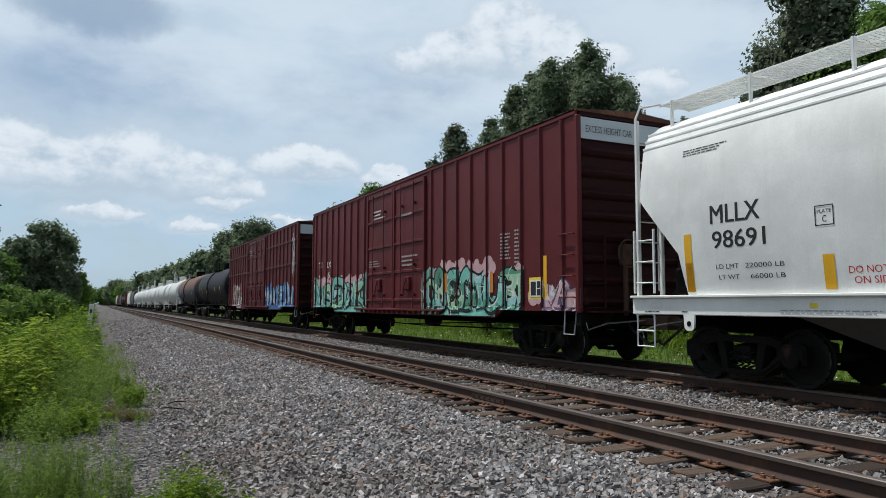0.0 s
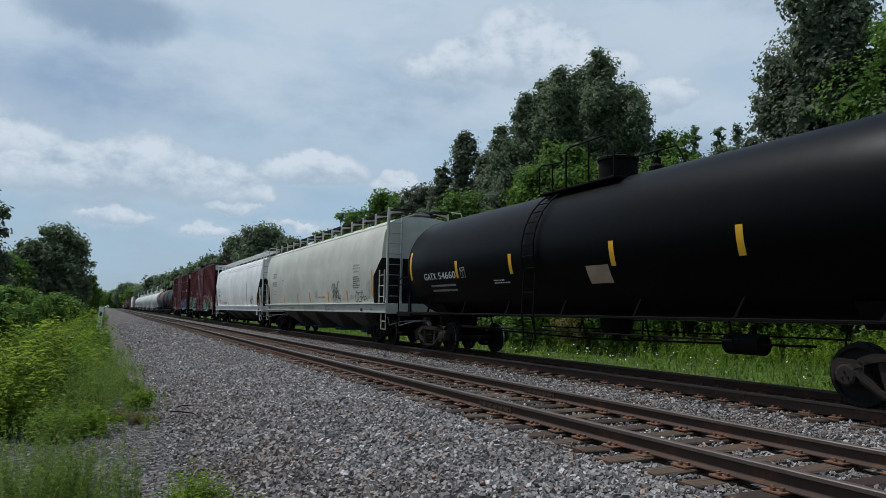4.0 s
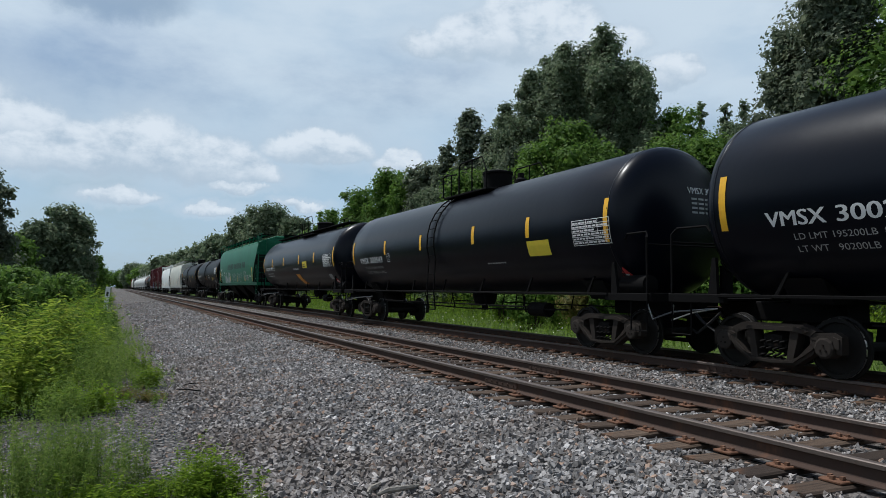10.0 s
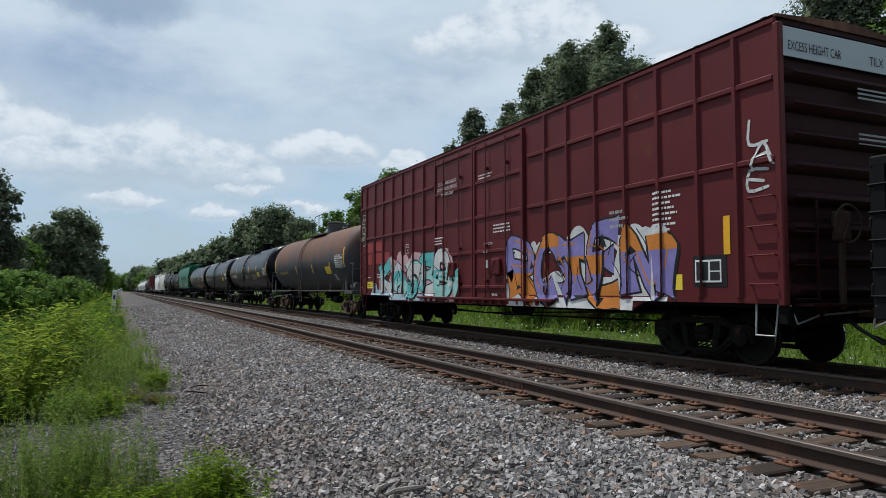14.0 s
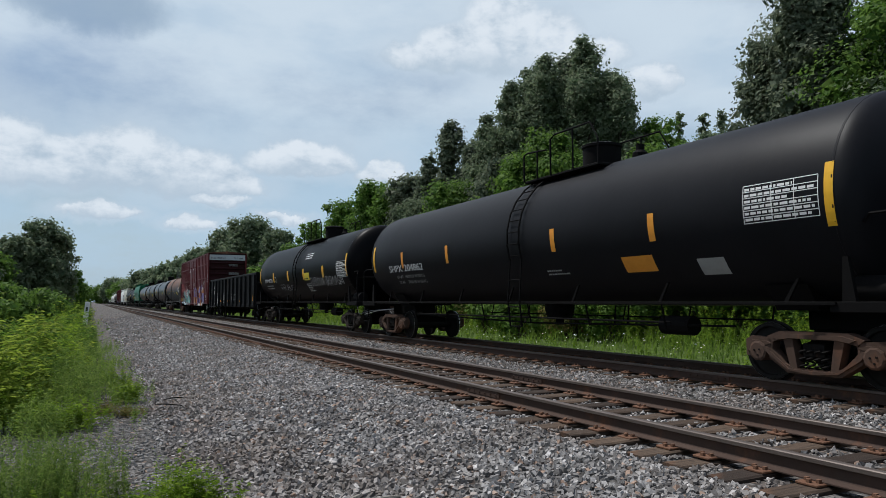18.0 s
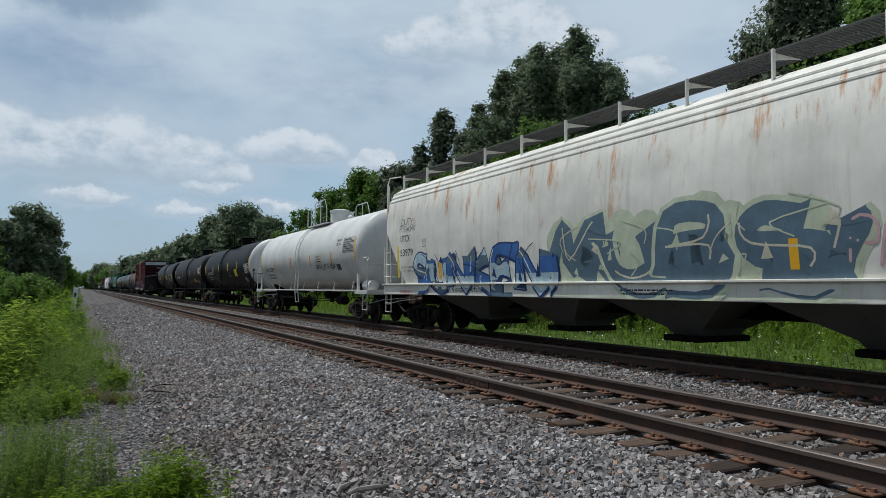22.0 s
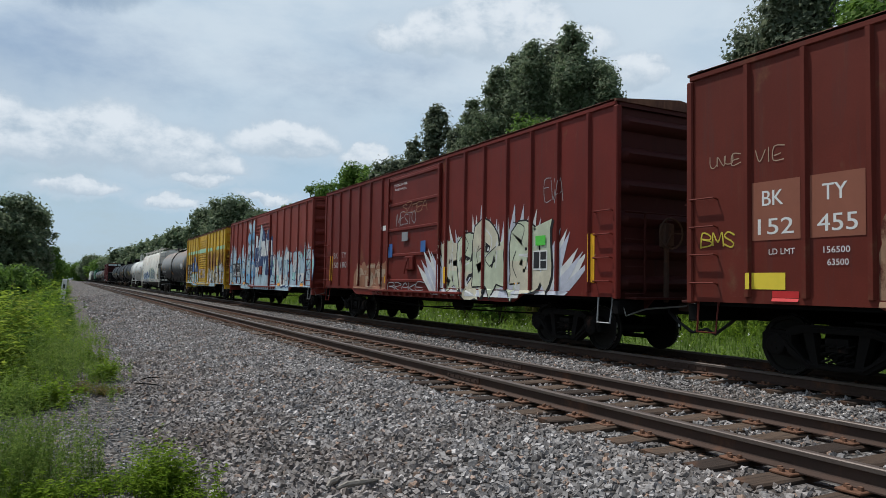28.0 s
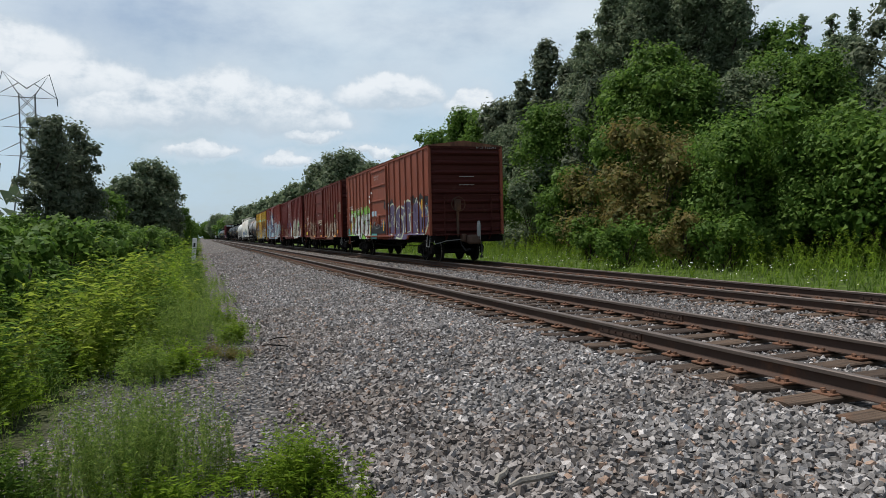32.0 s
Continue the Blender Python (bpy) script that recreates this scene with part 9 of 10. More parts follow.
def bush(x, y, h, w, seed, mat="leaf_mid", leaf=0.22, cover=0.7, label="dense leafy bush at the wood's edge"):
    r = random.Random(seed)
    z0 = ground_z(min(max(x, -300), 300), y if y < 120 else 120)
    t = thing("bush", label, "bush", (x, y, z0), "bushes along the railway")
    st = MB()
    lobes = []
    for i in range(int(9 + w * 4)):
        a, d = i * 2.4 + r.random(), w * math.sqrt(r.random()) * 0.75
        z = h * r.uniform(0.12, 0.9) * (1 - 0.35 * (d / w) ** 2)
        rad = w * r.uniform(0.24, 0.42)
        lobes.append((d * math.cos(a), d * math.sin(a), max(rad * 0.5, min(z, h - rad * 0.8)), rad))
        st.tube([(0.1 * math.cos(a), 0.1 * math.sin(a), -0.1), (d * 0.6 * math.cos(a), d * 0.6 * math.sin(a), z * 0.6), (d * math.cos(a), d * math.sin(a), z)], [0.04, 0.025, 0.01], 4)
    part("branchwork", st, M["bark"], t)
    v, f = crown(lobes, cover, leaf, seed + 500)
    ob = soup("crown", v, f, M[mat], "", "", "")
    ob.parent = t
    return t


def polar(az, dist):
    return dist * math.sin(radians(az)), dist * math.cos(radians(az))


def wood_right():
    """The wood beyond the tracks, from near to far: azimuth, distance, height, half width, look."""
    edge = [(55.0, 35, 15.5, 3.6, "leaf_grey", "round"), (60.5, 33, 13.0, 4.0, "leaf_mid", "round"), (51.8, 37, 13.4, 2.4, "leaf_grey", "round"), (62, 33, 13, 4, "leaf_dark", "poplar"), (67, 32, 12, 4, "leaf_mid", "round"), (73, 31, 12, 4, "leaf_dark", "round"),
            (80, 31, 13, 4, "leaf_mid", "round"), (35.4, 43, 11.0, 3.2, "leaf_mid", "round"), (33.0, 45, 10.4, 3.0, "leaf_mid", "round"), (37.8, 42, 9.6, 2.6, "leaf_mid", "round"), (41.0, 44, 9.5, 3.0, "leaf_dark", "round"), (47.6, 48, 11.6, 2.2, "leaf_dark", "round"),
            (43.0, 46, 10.5, 3.2, "leaf_mid", "round"), (46.0, 44, 10.0, 3.2, "leaf_mid", "round"), (31.2, 48, 10.5, 2.8, "leaf_grey", "round")]
    tall = [(46.8, 52, 13.8, 1.4, "leaf_dark", "cone"), (45.2, 53, 14.4, 1.3, "leaf_dark", "cone"), (48.3, 50, 13.2, 1.5, "leaf_dark", "cone"), (43.2, 50, 13.0, 2.4, "leaf_mid", "round"), (40.3, 51, 16.6, 2.8, "leaf_dark", "round"), (38.0, 52, 19.6, 3.4, "leaf_dark", "poplar"),
            (35.0, 53, 19.0, 3.2, "leaf_dark", "poplar"), (32.2, 54, 17.6, 2.6, "leaf_dark", "poplar"), (30.2, 56, 15.6, 2.2, "leaf_dark", "poplar"), (26.9, 60, 16.2, 2.6, "leaf_grey", "poplar"), (28.6, 58, 14.0, 2.4, "leaf_grey", "poplar"), (25.2, 60, 13.2, 2.2, "leaf_grey", "poplar")]
    tall_behind = [(23.6, 63, 12.0, 2.8, "leaf_grey", "round"), (20.6, 70, 13.4, 3.2, "leaf_mid", "round"), (18.2, 76, 12.4, 3.0, "leaf_mid", "round"), (22.2, 66, 11.4, 3.0, "leaf_mid", "round"), (16.0, 82, 10.8, 2.4, "leaf_mid", "round"), (30.5, 66, 17.0, 3.6, "leaf_grey", "poplar"),
            (34.0, 64, 21.5, 3.8, "leaf_dark", "poplar"), (37.0, 62, 22.0, 4.0, "leaf_grey", "poplar"), (40.0, 60, 19.5, 3.6, "leaf_grey", "poplar"), (27.5, 50, 9.5, 2.8, "leaf_mid", "round"), (24.5, 56, 9.0, 2.8, "leaf_dark", "round")]
    away = [(11.2, 118, 15.0, 5.4, "leaf_dark", "round"), (9.2, 122, 13.6, 4.0, "leaf_dark", "round"), (13.4, 112, 12.6, 3.8, "leaf_dark", "round"), (14.6, 100, 9.6, 3.2, "leaf_mid", "round"), (7.4, 160, 13.0, 5, "leaf_dark", "round"), (6.4, 180, 12.0, 6, "leaf_dark", "round"),
            (5.4, 205, 12.0, 6, "leaf_dark", "round"), (4.6, 235, 12.0, 7, "leaf_dark", "round"), (3.9, 270, 12.4, 8, "leaf_dark", "round"), (3.2, 320, 11.5, 8, "leaf_dark", "round"), (1.5, 430, 14.0, 8, "leaf_dark", "round"), (2.4, 380, 11, 9, "leaf_mid", "round"),
            (0.9, 520, 12, 10, "leaf_mid", "round")]
    S = edge + tall + tall_behind + away
    for i, (az, d, h, w, m, k) in enumerate(S):
        x, y = polar(az, d)
        far = d > 95
        tree(x, y, h * (1.07 if d < 70 else 1.0), w, 100 + i, m, k, 0.7 if az > 66 else 0.19 if d < 58 else 0.27 if d < 95 else 0.42 if d < 130 else 0.9, 0.33,
             {"leaf_grey": "grey-green cottonwood in full leaf", "leaf_dark": "dark green poplar in full leaf", "leaf_mid": "bright green broadleaf tree in full leaf"}[m], 0.06 if d < 50 else 0.14)
    B = [(34.5, 37, 7.4, 3.0, "leaf_dry"), (31.0, 41, 6.0, 2.4, "leaf_dry"), (37.6, 35, 5.0, 2.2, "leaf_mid"), (41.0, 33, 6.6, 3.0, "leaf_mid"), (44.0, 32, 7.2, 3.0, "leaf_mid"), (47.0, 31, 6.0, 2.6, "leaf_mid"), (28.6, 45, 6.0, 2.4, "leaf_mid"), (26.0, 49, 7.0, 2.6, "leaf_dark"), (23.8, 54, 7.0, 2.6, "leaf_mid"),
         (21.6, 58, 6.4, 2.6, "leaf_mid"), (50, 30, 6.4, 2.8, "leaf_mid"), (54, 29.5, 7, 3, "leaf_mid"), (59, 29, 6.5, 3, "leaf_dark"), (65, 28.5, 6.5, 3, "leaf_mid"), (19.5, 66, 7, 3, "leaf_mid"), (17.2, 74, 7, 3, "leaf_mid"), (15.0, 86, 7.5, 3.2, "leaf_dark"), (12.8, 100, 8, 3.5, "leaf_mid"), (32.4, 33, 2.4, 1.5, "leaf_mid"), (36.6, 31, 2.2, 1.4, "leaf_dry"), (30.0, 38, 2.5, 1.5, "leaf_mid"), (39.4, 30, 2.2, 1.4, "leaf_mid")]
    for i, (az, d, h, w, m) in enumerate(B):
        x, y = polar(az, d)
        bush(x, y, h, w, 300 + i, m, 0.6 if az > 64 else 0.145 if d < 34 and az < 50 else 0.18 if d < 60 else 0.36, 0.36, "browning bush at the wood's edge" if m == "leaf_dry" else "dense green bush at the wood's edge")


def wood_left():
    S = [(-3.2, 72, 8.2, 2.6, "leaf_dark"), (-1.9, 75, 7.4, 1.7, "leaf_dark"), (-5.0, 70, 6.8, 2.0, "leaf_dark"), (-7.6, 46, 7.6, 1.5, "leaf_grey"), (-9.3, 44, 7.7, 1.6, "leaf_grey"), (-13.4, 42, 3.6, 1.2, "leaf_grey"), (-18, 40, 8.0, 2.2, "leaf_dark"), (-22.5, 38, 8, 2.4, "leaf_mid"), (-25, 36, 8.5, 3, "leaf_dark"),
         (-33, 34, 8, 3, "leaf_mid"), (-43, 32, 8.5, 3.2, "leaf_dark"), (-56, 30, 8, 3.2, "leaf_mid"), (-0.9, 110, 5.6, 1.4, "leaf_mid"), (-0.75, 150, 5, 2.0, "leaf_mid"), (-0.7, 230, 6, 3, "leaf_mid"), (-6.4, 60, 5.0, 2.0, "leaf_mid")]
    for i, (az, d, h, w, m) in enumerate(S):
        x, y = polar(az, d)
        tree(x, y, h * 1.1, w * 1.08, 400 + i, m, "round", 0.7 if az < -27 else 0.3 if az < -17 else 0.19 if d < 60 else 0.26, 0.42, "dark broadleaf tree beside the overgrown verge", 0.08)
    B = [(-6.2, 34, 2.6, 1.5), (-3.6, 44, 2.6, 1.6), (-9, 27, 2.2, 1.4), (-12, 24, 2.2, 1.3), (-4.8, 55, 3.0, 2.0), (-14, 30, 3.0, 1.8), (-2.2, 60, 2.4, 1.2), (-17, 20, 2.0, 1.2), (-22, 18, 2.2, 1.4), (-10.5, 33, 3.2, 1.6), (-8.4, 22, 2.5, 1.3), (-11.0, 18, 2.3, 1.2), (-6.6, 27, 2.5, 1.4), (-4.2, 36, 2.6, 1.4), (-13.5, 15, 2.2, 1.1)]
    for i, (az, d, h, w) in enumerate(B):
        x, y = polar(az, d)
        bush(x, y, h, w, 450 + i, "leaf_mid", 0.16, 0.7, "rank green shrub on the overgrown verge")


def blades(xy, h, width, seed, bend=0.35):
    """Bent grass blades of two pieces."""
    r = np.random.default_rng(seed)
    n = len(xy)
    z = np.array([ground_z(a, b) for a, b in xy])
    a = r.random(n) * math.tau
    side = np.stack([np.cos(a), np.sin(a), np.zeros(n)], 1) * width[:, None] / 2
    dirn = np.stack([-np.sin(a), np.cos(a), np.zeros(n)], 1)
    p0 = np.column_stack([xy, z - 0.03])
    b = h * bend * r.uniform(0.2, 1.2, n)
    p1 = p0 + dirn * (b * 0.3)[:, None] + np.array([0, 0, 1]) * (h * 0.55)[:, None]
    p2 = p0 + dirn * b[:, None] + np.array([0, 0, 1]) * h[:, None]
    v = np.stack([p0 - side, p0 + side, p1 + side * 0.8, p1 - side * 0.8, p2], 1).reshape(-1, 3)
    i = np.arange(n)[:, None] * 5
    f = np.concatenate([i + np.array([[0, 1, 2]]), i + np.array([[0, 2, 3]]), i + np.array([[3, 2, 4]])])
    return v, f


def weeds(points, seed, hmin, hmax, per_leaf=22, size=0.10, wide=0.22):
    """Leafy upright stems: leaves set round each stem all the way up."""
    r = np.random.default_rng(seed)
    cs, ns, ss, sv, sf = [], [], [], [], []
    w_ = 0.002 if size < 0.06 else 0.005
    for k, (x, y) in enumerate(points):
        h = r.uniform(hmin, hmax)
        z = ground_z(x, y)
        lx, ly = r.normal(0, 0.12, 2) * h
        q = r.uniform(0.12, 1.0, per_leaf) ** 0.8
        a = r.random(per_leaf) * math.tau
        out = size * 0.7 * (1.15 - q * 0.75)
        cs.append(np.stack([x + lx * q * q + np.cos(a) * out, y + ly * q * q + np.sin(a) * out, z + h * q], 1))
        ns.append(np.stack([np.cos(a) * 0.6, np.sin(a) * 0.6, np.full(per_leaf, 0.9)], 1))
        ss.append(size * r.uniform(0.7, 1.5, per_leaf) * (1.25 - 0.6 * q))
        o = len(sv)
        sv += [(x - w_, y, z), (x + w_, y, z), (x + lx, y + ly, z + h)]
        sf.append((o, o + 1, o + 2))
    v, f = leaf_cloud(np.concatenate(cs), np.concatenate(ns), np.concatenate(ss), seed, wide)
    return np.concatenate([v, np.array(sv)]), np.concatenate([f, np.array(sf) + len(v)])


def herbs(points, seed, hmin, hmax, stems, per, size, lean=0.30):
    """Rank leafy plants: several leaning stems from one root, long pointed leaves all the way up."""
    r = np.random.default_rng(seed)
    pts = np.asarray(points, float)
    n = len(pts)
    z = np.array([ground_z(a, b) for a, b in pts])
    tall = r.uniform(hmin, hmax, n) * np.array([0.78 + 0.5 * noise.noise((a * 0.55, b * 0.45, 6.0)) for a, b in pts])
    k = n * stems
    root = np.repeat(np.column_stack([pts, z]), stems, 0) + np.column_stack([r.normal(0, 0.07, (k, 2)), np.zeros(k)])
    h = np.repeat(tall, stems) * r.uniform(0.55, 1.1, k)
    a = r.random(k) * math.tau
    out = np.stack([np.cos(a), np.sin(a)], 1) * (h * lean * r.uniform(0.1, 1.0, k))[:, None]
    tip = root + np.column_stack([out, h])
    side = np.column_stack([-np.sin(a), np.cos(a), np.zeros(k)]) * 0.004
    sv = np.stack([root - side, root + side, tip], 1).reshape(-1, 3)
    sf = np.arange(3 * k).reshape(-1, 3)
    m = k * per
    q = r.uniform(0.10, 1.0, m) ** 0.8
    i = np.repeat(np.arange(k), per)
    c = root[i] + np.column_stack([out[i] * (q ** 1.6)[:, None], h[i] * q])
    b = r.random(m) * math.tau
    ln = size * r.uniform(0.6, 1.4, m) * (1.2 - 0.55 * q)
    dirn = np.stack([np.cos(b), np.sin(b), r.uniform(-0.15, 0.75, m)], 1)
    dirn /= np.linalg.norm(dirn, axis=1, keepdims=True)
    wide = np.column_stack([-np.sin(b), np.cos(b), r.normal(0, 0.4, m)]) * (ln * 0.13)[:, None]
    e = c + dirn * ln[:, None] - np.array([0, 0, 1.0]) * (ln * 0.22)[:, None]
    mid = c + dirn * (ln * 0.45)[:, None]
    v = np.stack([c, mid + wide, e, mid - wide], 1).reshape(-1, 3)
    o = np.arange(m)[:, None] * 4
    f = np.concatenate([o + np.array([[0, 1, 2]]), o + np.array([[0, 2, 3]])])
    return np.concatenate([v, sv]), np.concatenate([f, sf + len(v)])


def verge_left():
    r = np.random.default_rng(21)

    def rim(y):
        """Where the thick growth ends and the stones begin."""
        return np.interp(y, (4, 6.5, 7.5, 9.2, 10.2, 10.8, 12.5, 15, 20, 30), (-1.35, -1.2, -1.5, -1.55, -1.25, -0.65, -0.4, -0.05, 0.12, 0.2)) + 0.34 * noise.noise((y * 0.6, 0.0, 3.0)) + 0.26 * noise.noise((y * 1.7, 0, 9.0))

    def field(n, xa, xb, ya, yb, shift=0.0, power=1.5):
        out = []
        while len(out) < n:
            y, x = ya + (yb - ya) * r.random() ** power, r.uniform(xa, xb)
            if abs(x + 0.4) < 0.7 and 40 < y < 58:
                continue
            if x < rim(y) + shift - abs(r.normal(0, 0.12)):
                out.append((x, y))
        return out

    def sort(points):
        """Drifts of kinds: bright, dark and yellow-green."""
        out = ([], [], [])
        for x, y in points:
            g = noise.noise((x * 0.45, y * 0.30, 12.0)) + 0.25 * r.normal()
            out[0 if g > 0.10 else 1 if g > -0.34 else 2].append((x, y))
        return out
    KINDS = (("leaf_weed", "rank bright green weeds thick along the gravel"), ("leaf_herb", "rank dark green weeds along the gravel"), ("leaf_sumac", "yellow-green leafy weeds along the gravel"))
    for k, pts_ in enumerate(sort(field(560, -6.5, 0.4, 6.0, 24, -0.1))):
        v, f = herbs(pts_, 31 + k, 0.8, 1.75, 8, 18, (0.16, 0.15, 0.20)[k])
        soup("tall_weeds", v, f, M[KINDS[k][0]], "stuff", KINDS[k][1], "weeds")
    for k, pts_ in enumerate(sort(field(1050, -15, 0.5, 22, 80, -0.1, 1.3))):
        v, f = herbs(pts_, 131 + k, 0.9, 1.9, 6, 10, 0.25)
        soup("tall_weeds", v, f, M[KINDS[k][0]], "stuff", KINDS[k][1].replace("along the gravel", "on the far verge"), "weeds")
    side = [(x, y) for x, y in field(150, -6, -1.1, 3.2, 8.2, -0.1, 1.0)]
    v, f = herbs(side, 33, 1.0, 2.0, 8, 26, 0.16)
    soup("tall_weeds", v, f, M["leaf_herb"], "stuff", "dark rank weeds standing beside the stand", "weeds")
    low = field(420, -2.6, 0.4, 5.5, 24, 0.06)
    low = [p for p in low if p[0] > rim(p[1]) - 0.75]
    v, f = herbs(low, 35, 0.25, 0.75, 6, 16, 0.085)
    soup("low_weeds", v, f, M["leaf_weed"], "stuff", "lower bright green weeds at the edge of the gravel", "weeds")
    g = np.array(field(15000, -8, 0.7, 5, 60, 0.05, 1.7))
    v, f = blades(g, r.uniform(0.15, 0.75, len(g)), r.uniform(0.005, 0.012, len(g)), 34, 0.9)
    soup("verge_grass", v, f, M["leaf_grass"], "stuff", "long green grass among the weeds", "grass")
    thin = []
    for _ in range(58):
        x, y = -0.40 + 0.62 * r.random(), 11.6 + 24 * r.random() ** 1.5
        thin += [(x + 0.16 * r.normal(), y + 0.35 * r.normal()) for _ in range(11)]
    v, f = weeds(thin, 36, 0.35, 0.95, 46, 0.048, 0.12)
    soup("feathery_weeds", v, f, M["leaf_straw"], "stuff", "hazy feathery weeds at the edge of the stones", "weeds")
    # stragglers rooted out on the stones
    thin = []
    for _ in range(26):
        x, y = 0.30 + 0.5 * r.random(), 10.8 + 17 * r.random() ** 1.4
        thin += [(x + 0.12 * r.normal(), y + 0.25 * r.normal()) for _ in range(9)]
    v, f = weeds(thin, 37, 0.10, 0.46, 26, 0.045, 0.14)
    soup("thin_weeds", v, f, M["leaf_straw"], "stuff", "thin feathery weeds straggling over the stones", "weeds")
    # plants on the gravel: place, height, spread, number of stems, leaf length, look
    tufts = [(-0.33, 6.15, 0.84, 0.24, 150, 0.032, "leaf_straw", "tall airy weed tuft rooted in the gravel"), (-0.62, 6.35, 0.56, 0.17, 70, 0.032, "leaf_straw", "airy weed tuft rooted in the gravel"), (0.00, 6.35, 0.58, 0.18, 70, 0.032, "leaf_straw", "airy weed tuft rooted in the gravel"),
             (-0.30, 6.9, 0.62, 0.24, 70, 0.034, "leaf_straw", "airy weed tuft rooted in the gravel"), (-0.16, 5.70, 0.30, 0.14, 40, 0.070, "leaf_weed", "low bright leafy weed rooted in the gravel"), (0.24, 6.10, 0.17, 0.13, 30, 0.040, "leaf_weed", "low green weed rooted in the gravel"),
             (0.46, 6.08, 0.15, 0.11, 26, 0.040, "leaf_grass", "low green weed rooted in the gravel"), (0.72, 5.72, 0.36, 0.10, 60, 0.060, "leaf_weed", "bright green weed tuft with a tall stalk"), (0.66, 6.0, 0.46, 0.05, 14, 0.050, "leaf_weed", "slender green stalk rooted in the gravel"), (0.92, 5.35, 0.15, 0.06, 16, 0.045, "leaf_weed", "small green weed rooted in the gravel"),
             (-0.20, 10.5, 0.46, 0.20, 70, 0.075, "leaf_weed", "bright bushy weed at the edge of the gravel"), (-0.48, 10.1, 0.60, 0.16, 46, 0.060, "leaf_straw", "airy weed tuft rooted in the gravel"), (0.58, 12.6, 0.55, 0.08, 30, 0.070, "leaf_weed", "leafy stalk standing on the stones"), (0.46, 14.6, 0.55, 0.10, 30, 0.070, "leaf_weed", "leafy stalk standing on the stones"),
             (0.56, 11.2, 0.18, 0.08, 26, 0.045, "leaf_dry", "low yellowing weed on the stones"), (0.20, 11.6, 0.22, 0.12, 30, 0.045, "leaf_dry", "low yellowing weed on the stones"), (0.66, 13.6, 0.28, 0.12, 30, 0.050, "leaf_straw", "low airy weed on the stones"), (-1.15, 6.1, 0.55, 0.16, 50, 0.075, "leaf_herb", "dark leafy weed at the edge of the gravel")]
    for i, (x, y, h, w, n, leaf, m, label) in enumerate(tufts):
        pts_ = [(x + w * r.normal(), y + w * r.normal()) for _ in range(n)]
        if leaf < 0.04:
            v, f = weeds(pts_, 640 + i, h * 0.35, h * 1.15, 70, leaf, 0.12)
        else:
            v, f = herbs(pts_, 640 + i, h * 0.6, h * 1.25, 2, 20, leaf, 0.35)
        k = len(pts_) * (1 if leaf < 0.04 else 2)
        t = thing("weed_tuft", label, "plant", (x, y, ground_z(x, y)))
        for name, vv, ff in (("foliage", v[:-3 * k], f[:-k]), ("stalk", v[-3 * k:], f[-k:] - (len(v) - 3 * k))):
            ob = soup(name, vv - np.array(t.location), ff, M[m], "", "", "")
            ob.parent = t


def verge_right():
    r = np.random.default_rng(41)
    n = 36000
    y = -4 + 110 * r.random(n) ** 1.5
    x = 12.6 + 15 * r.random(n) ** 1.1
    h = (0.09 + 0.85 * np.clip((x - 13.8) / 8, 0, 1) ** 1.1) * r.uniform(0.4, 1.4, n) ** 1.3
    v, f = blades(np.stack([x, y], 1), h, r.uniform(0.015, 0.04, n), 42, 1.1)
    soup("meadow_grass", v, f, M["leaf_grass"], "stuff", "bright green meadow grass between track and wood", "grass")
    pts = [(18.5 + 8 * r.random(), -2 + 100 * r.random() ** 1.4) for _ in range(3400)]
    v, f = weeds(pts, 43, 0.75, 1.65, 30, 0.13, 0.16)
    soup("tall_weeds", v, f, M["leaf_weed"], "stuff", "tall green weeds along the wood's edge", "weeds")
    pts = [(15 + 7 * r.random(), 2 + 40 * r.random()) for _ in range(260)]
    c = np.array([(x + dx, y + dy, ground_z(x, y) + z) for (x, y) in pts for dx, dy, z in [(0, 0, r.uniform(0.2, 0.5))] + [(r.normal(0, 0.12), r.normal(0, 0.12), r.uniform(0.15, 0.45)) for _ in range(2)]])
    v, f = leaf_cloud(c, np.tile(np.array([0.0, 0.0, 1.0]), (len(c), 1)), r.uniform(0.03, 0.08, len(c)), 44)
    mid = [(13.5 + 8 * r.random(), -2 + 70 * r.random() ** 1.3) for _ in range(420)]
    v2, f2 = weeds(mid, 45, 0.2, 0.6, 26, 0.10, 0.25)
    soup("meadow_weeds", v2, f2, M["leaf_weed"], "stuff", "clumps of leafy weeds in the meadow grass", "weeds")
    soup("white_flowers", v, f, M["flower"], "stuff", "scattered white wild flowers in the meadow", "flowers")


def far_woods():
    """Low dark masses that close the view behind the wood and round the place."""
    r = random.Random(5)
    lobes = []
    for i in range(150):
        a = r.uniform(-178, 178)
        d = r.uniform(70, 110) if abs(a) > 15 else r.uniform(700, 900)
        if 0.2 < a < 15 or -0.2 < a <= 0.2 or -15 < a < -0.5:
            d = r.uniform(600, 800)
        x, y = polar(a, d)
        if abs(x - 8) < 14:
            continue
        lobes.append((x, y, 3.5 * (1 if d < 200 else 1.6), 6.0 if d < 200 else 11))
    for i in range(60):
        x = r.uniform(36, 52)
        y = -10 + i * 2.6
        lobes.append((x, y, r.uniform(2, 7), r.uniform(3.5, 5)))
    v, f = crown(lobes, 0.5, 2.0, 77, 0.5)
    soup("far_woods", v, f, M["leaf_dark"], "stuff", "dark woods closing the view behind the near trees", "woods")


wood_right()
wood_left()
far_woods()
verge_right()
verge_left()


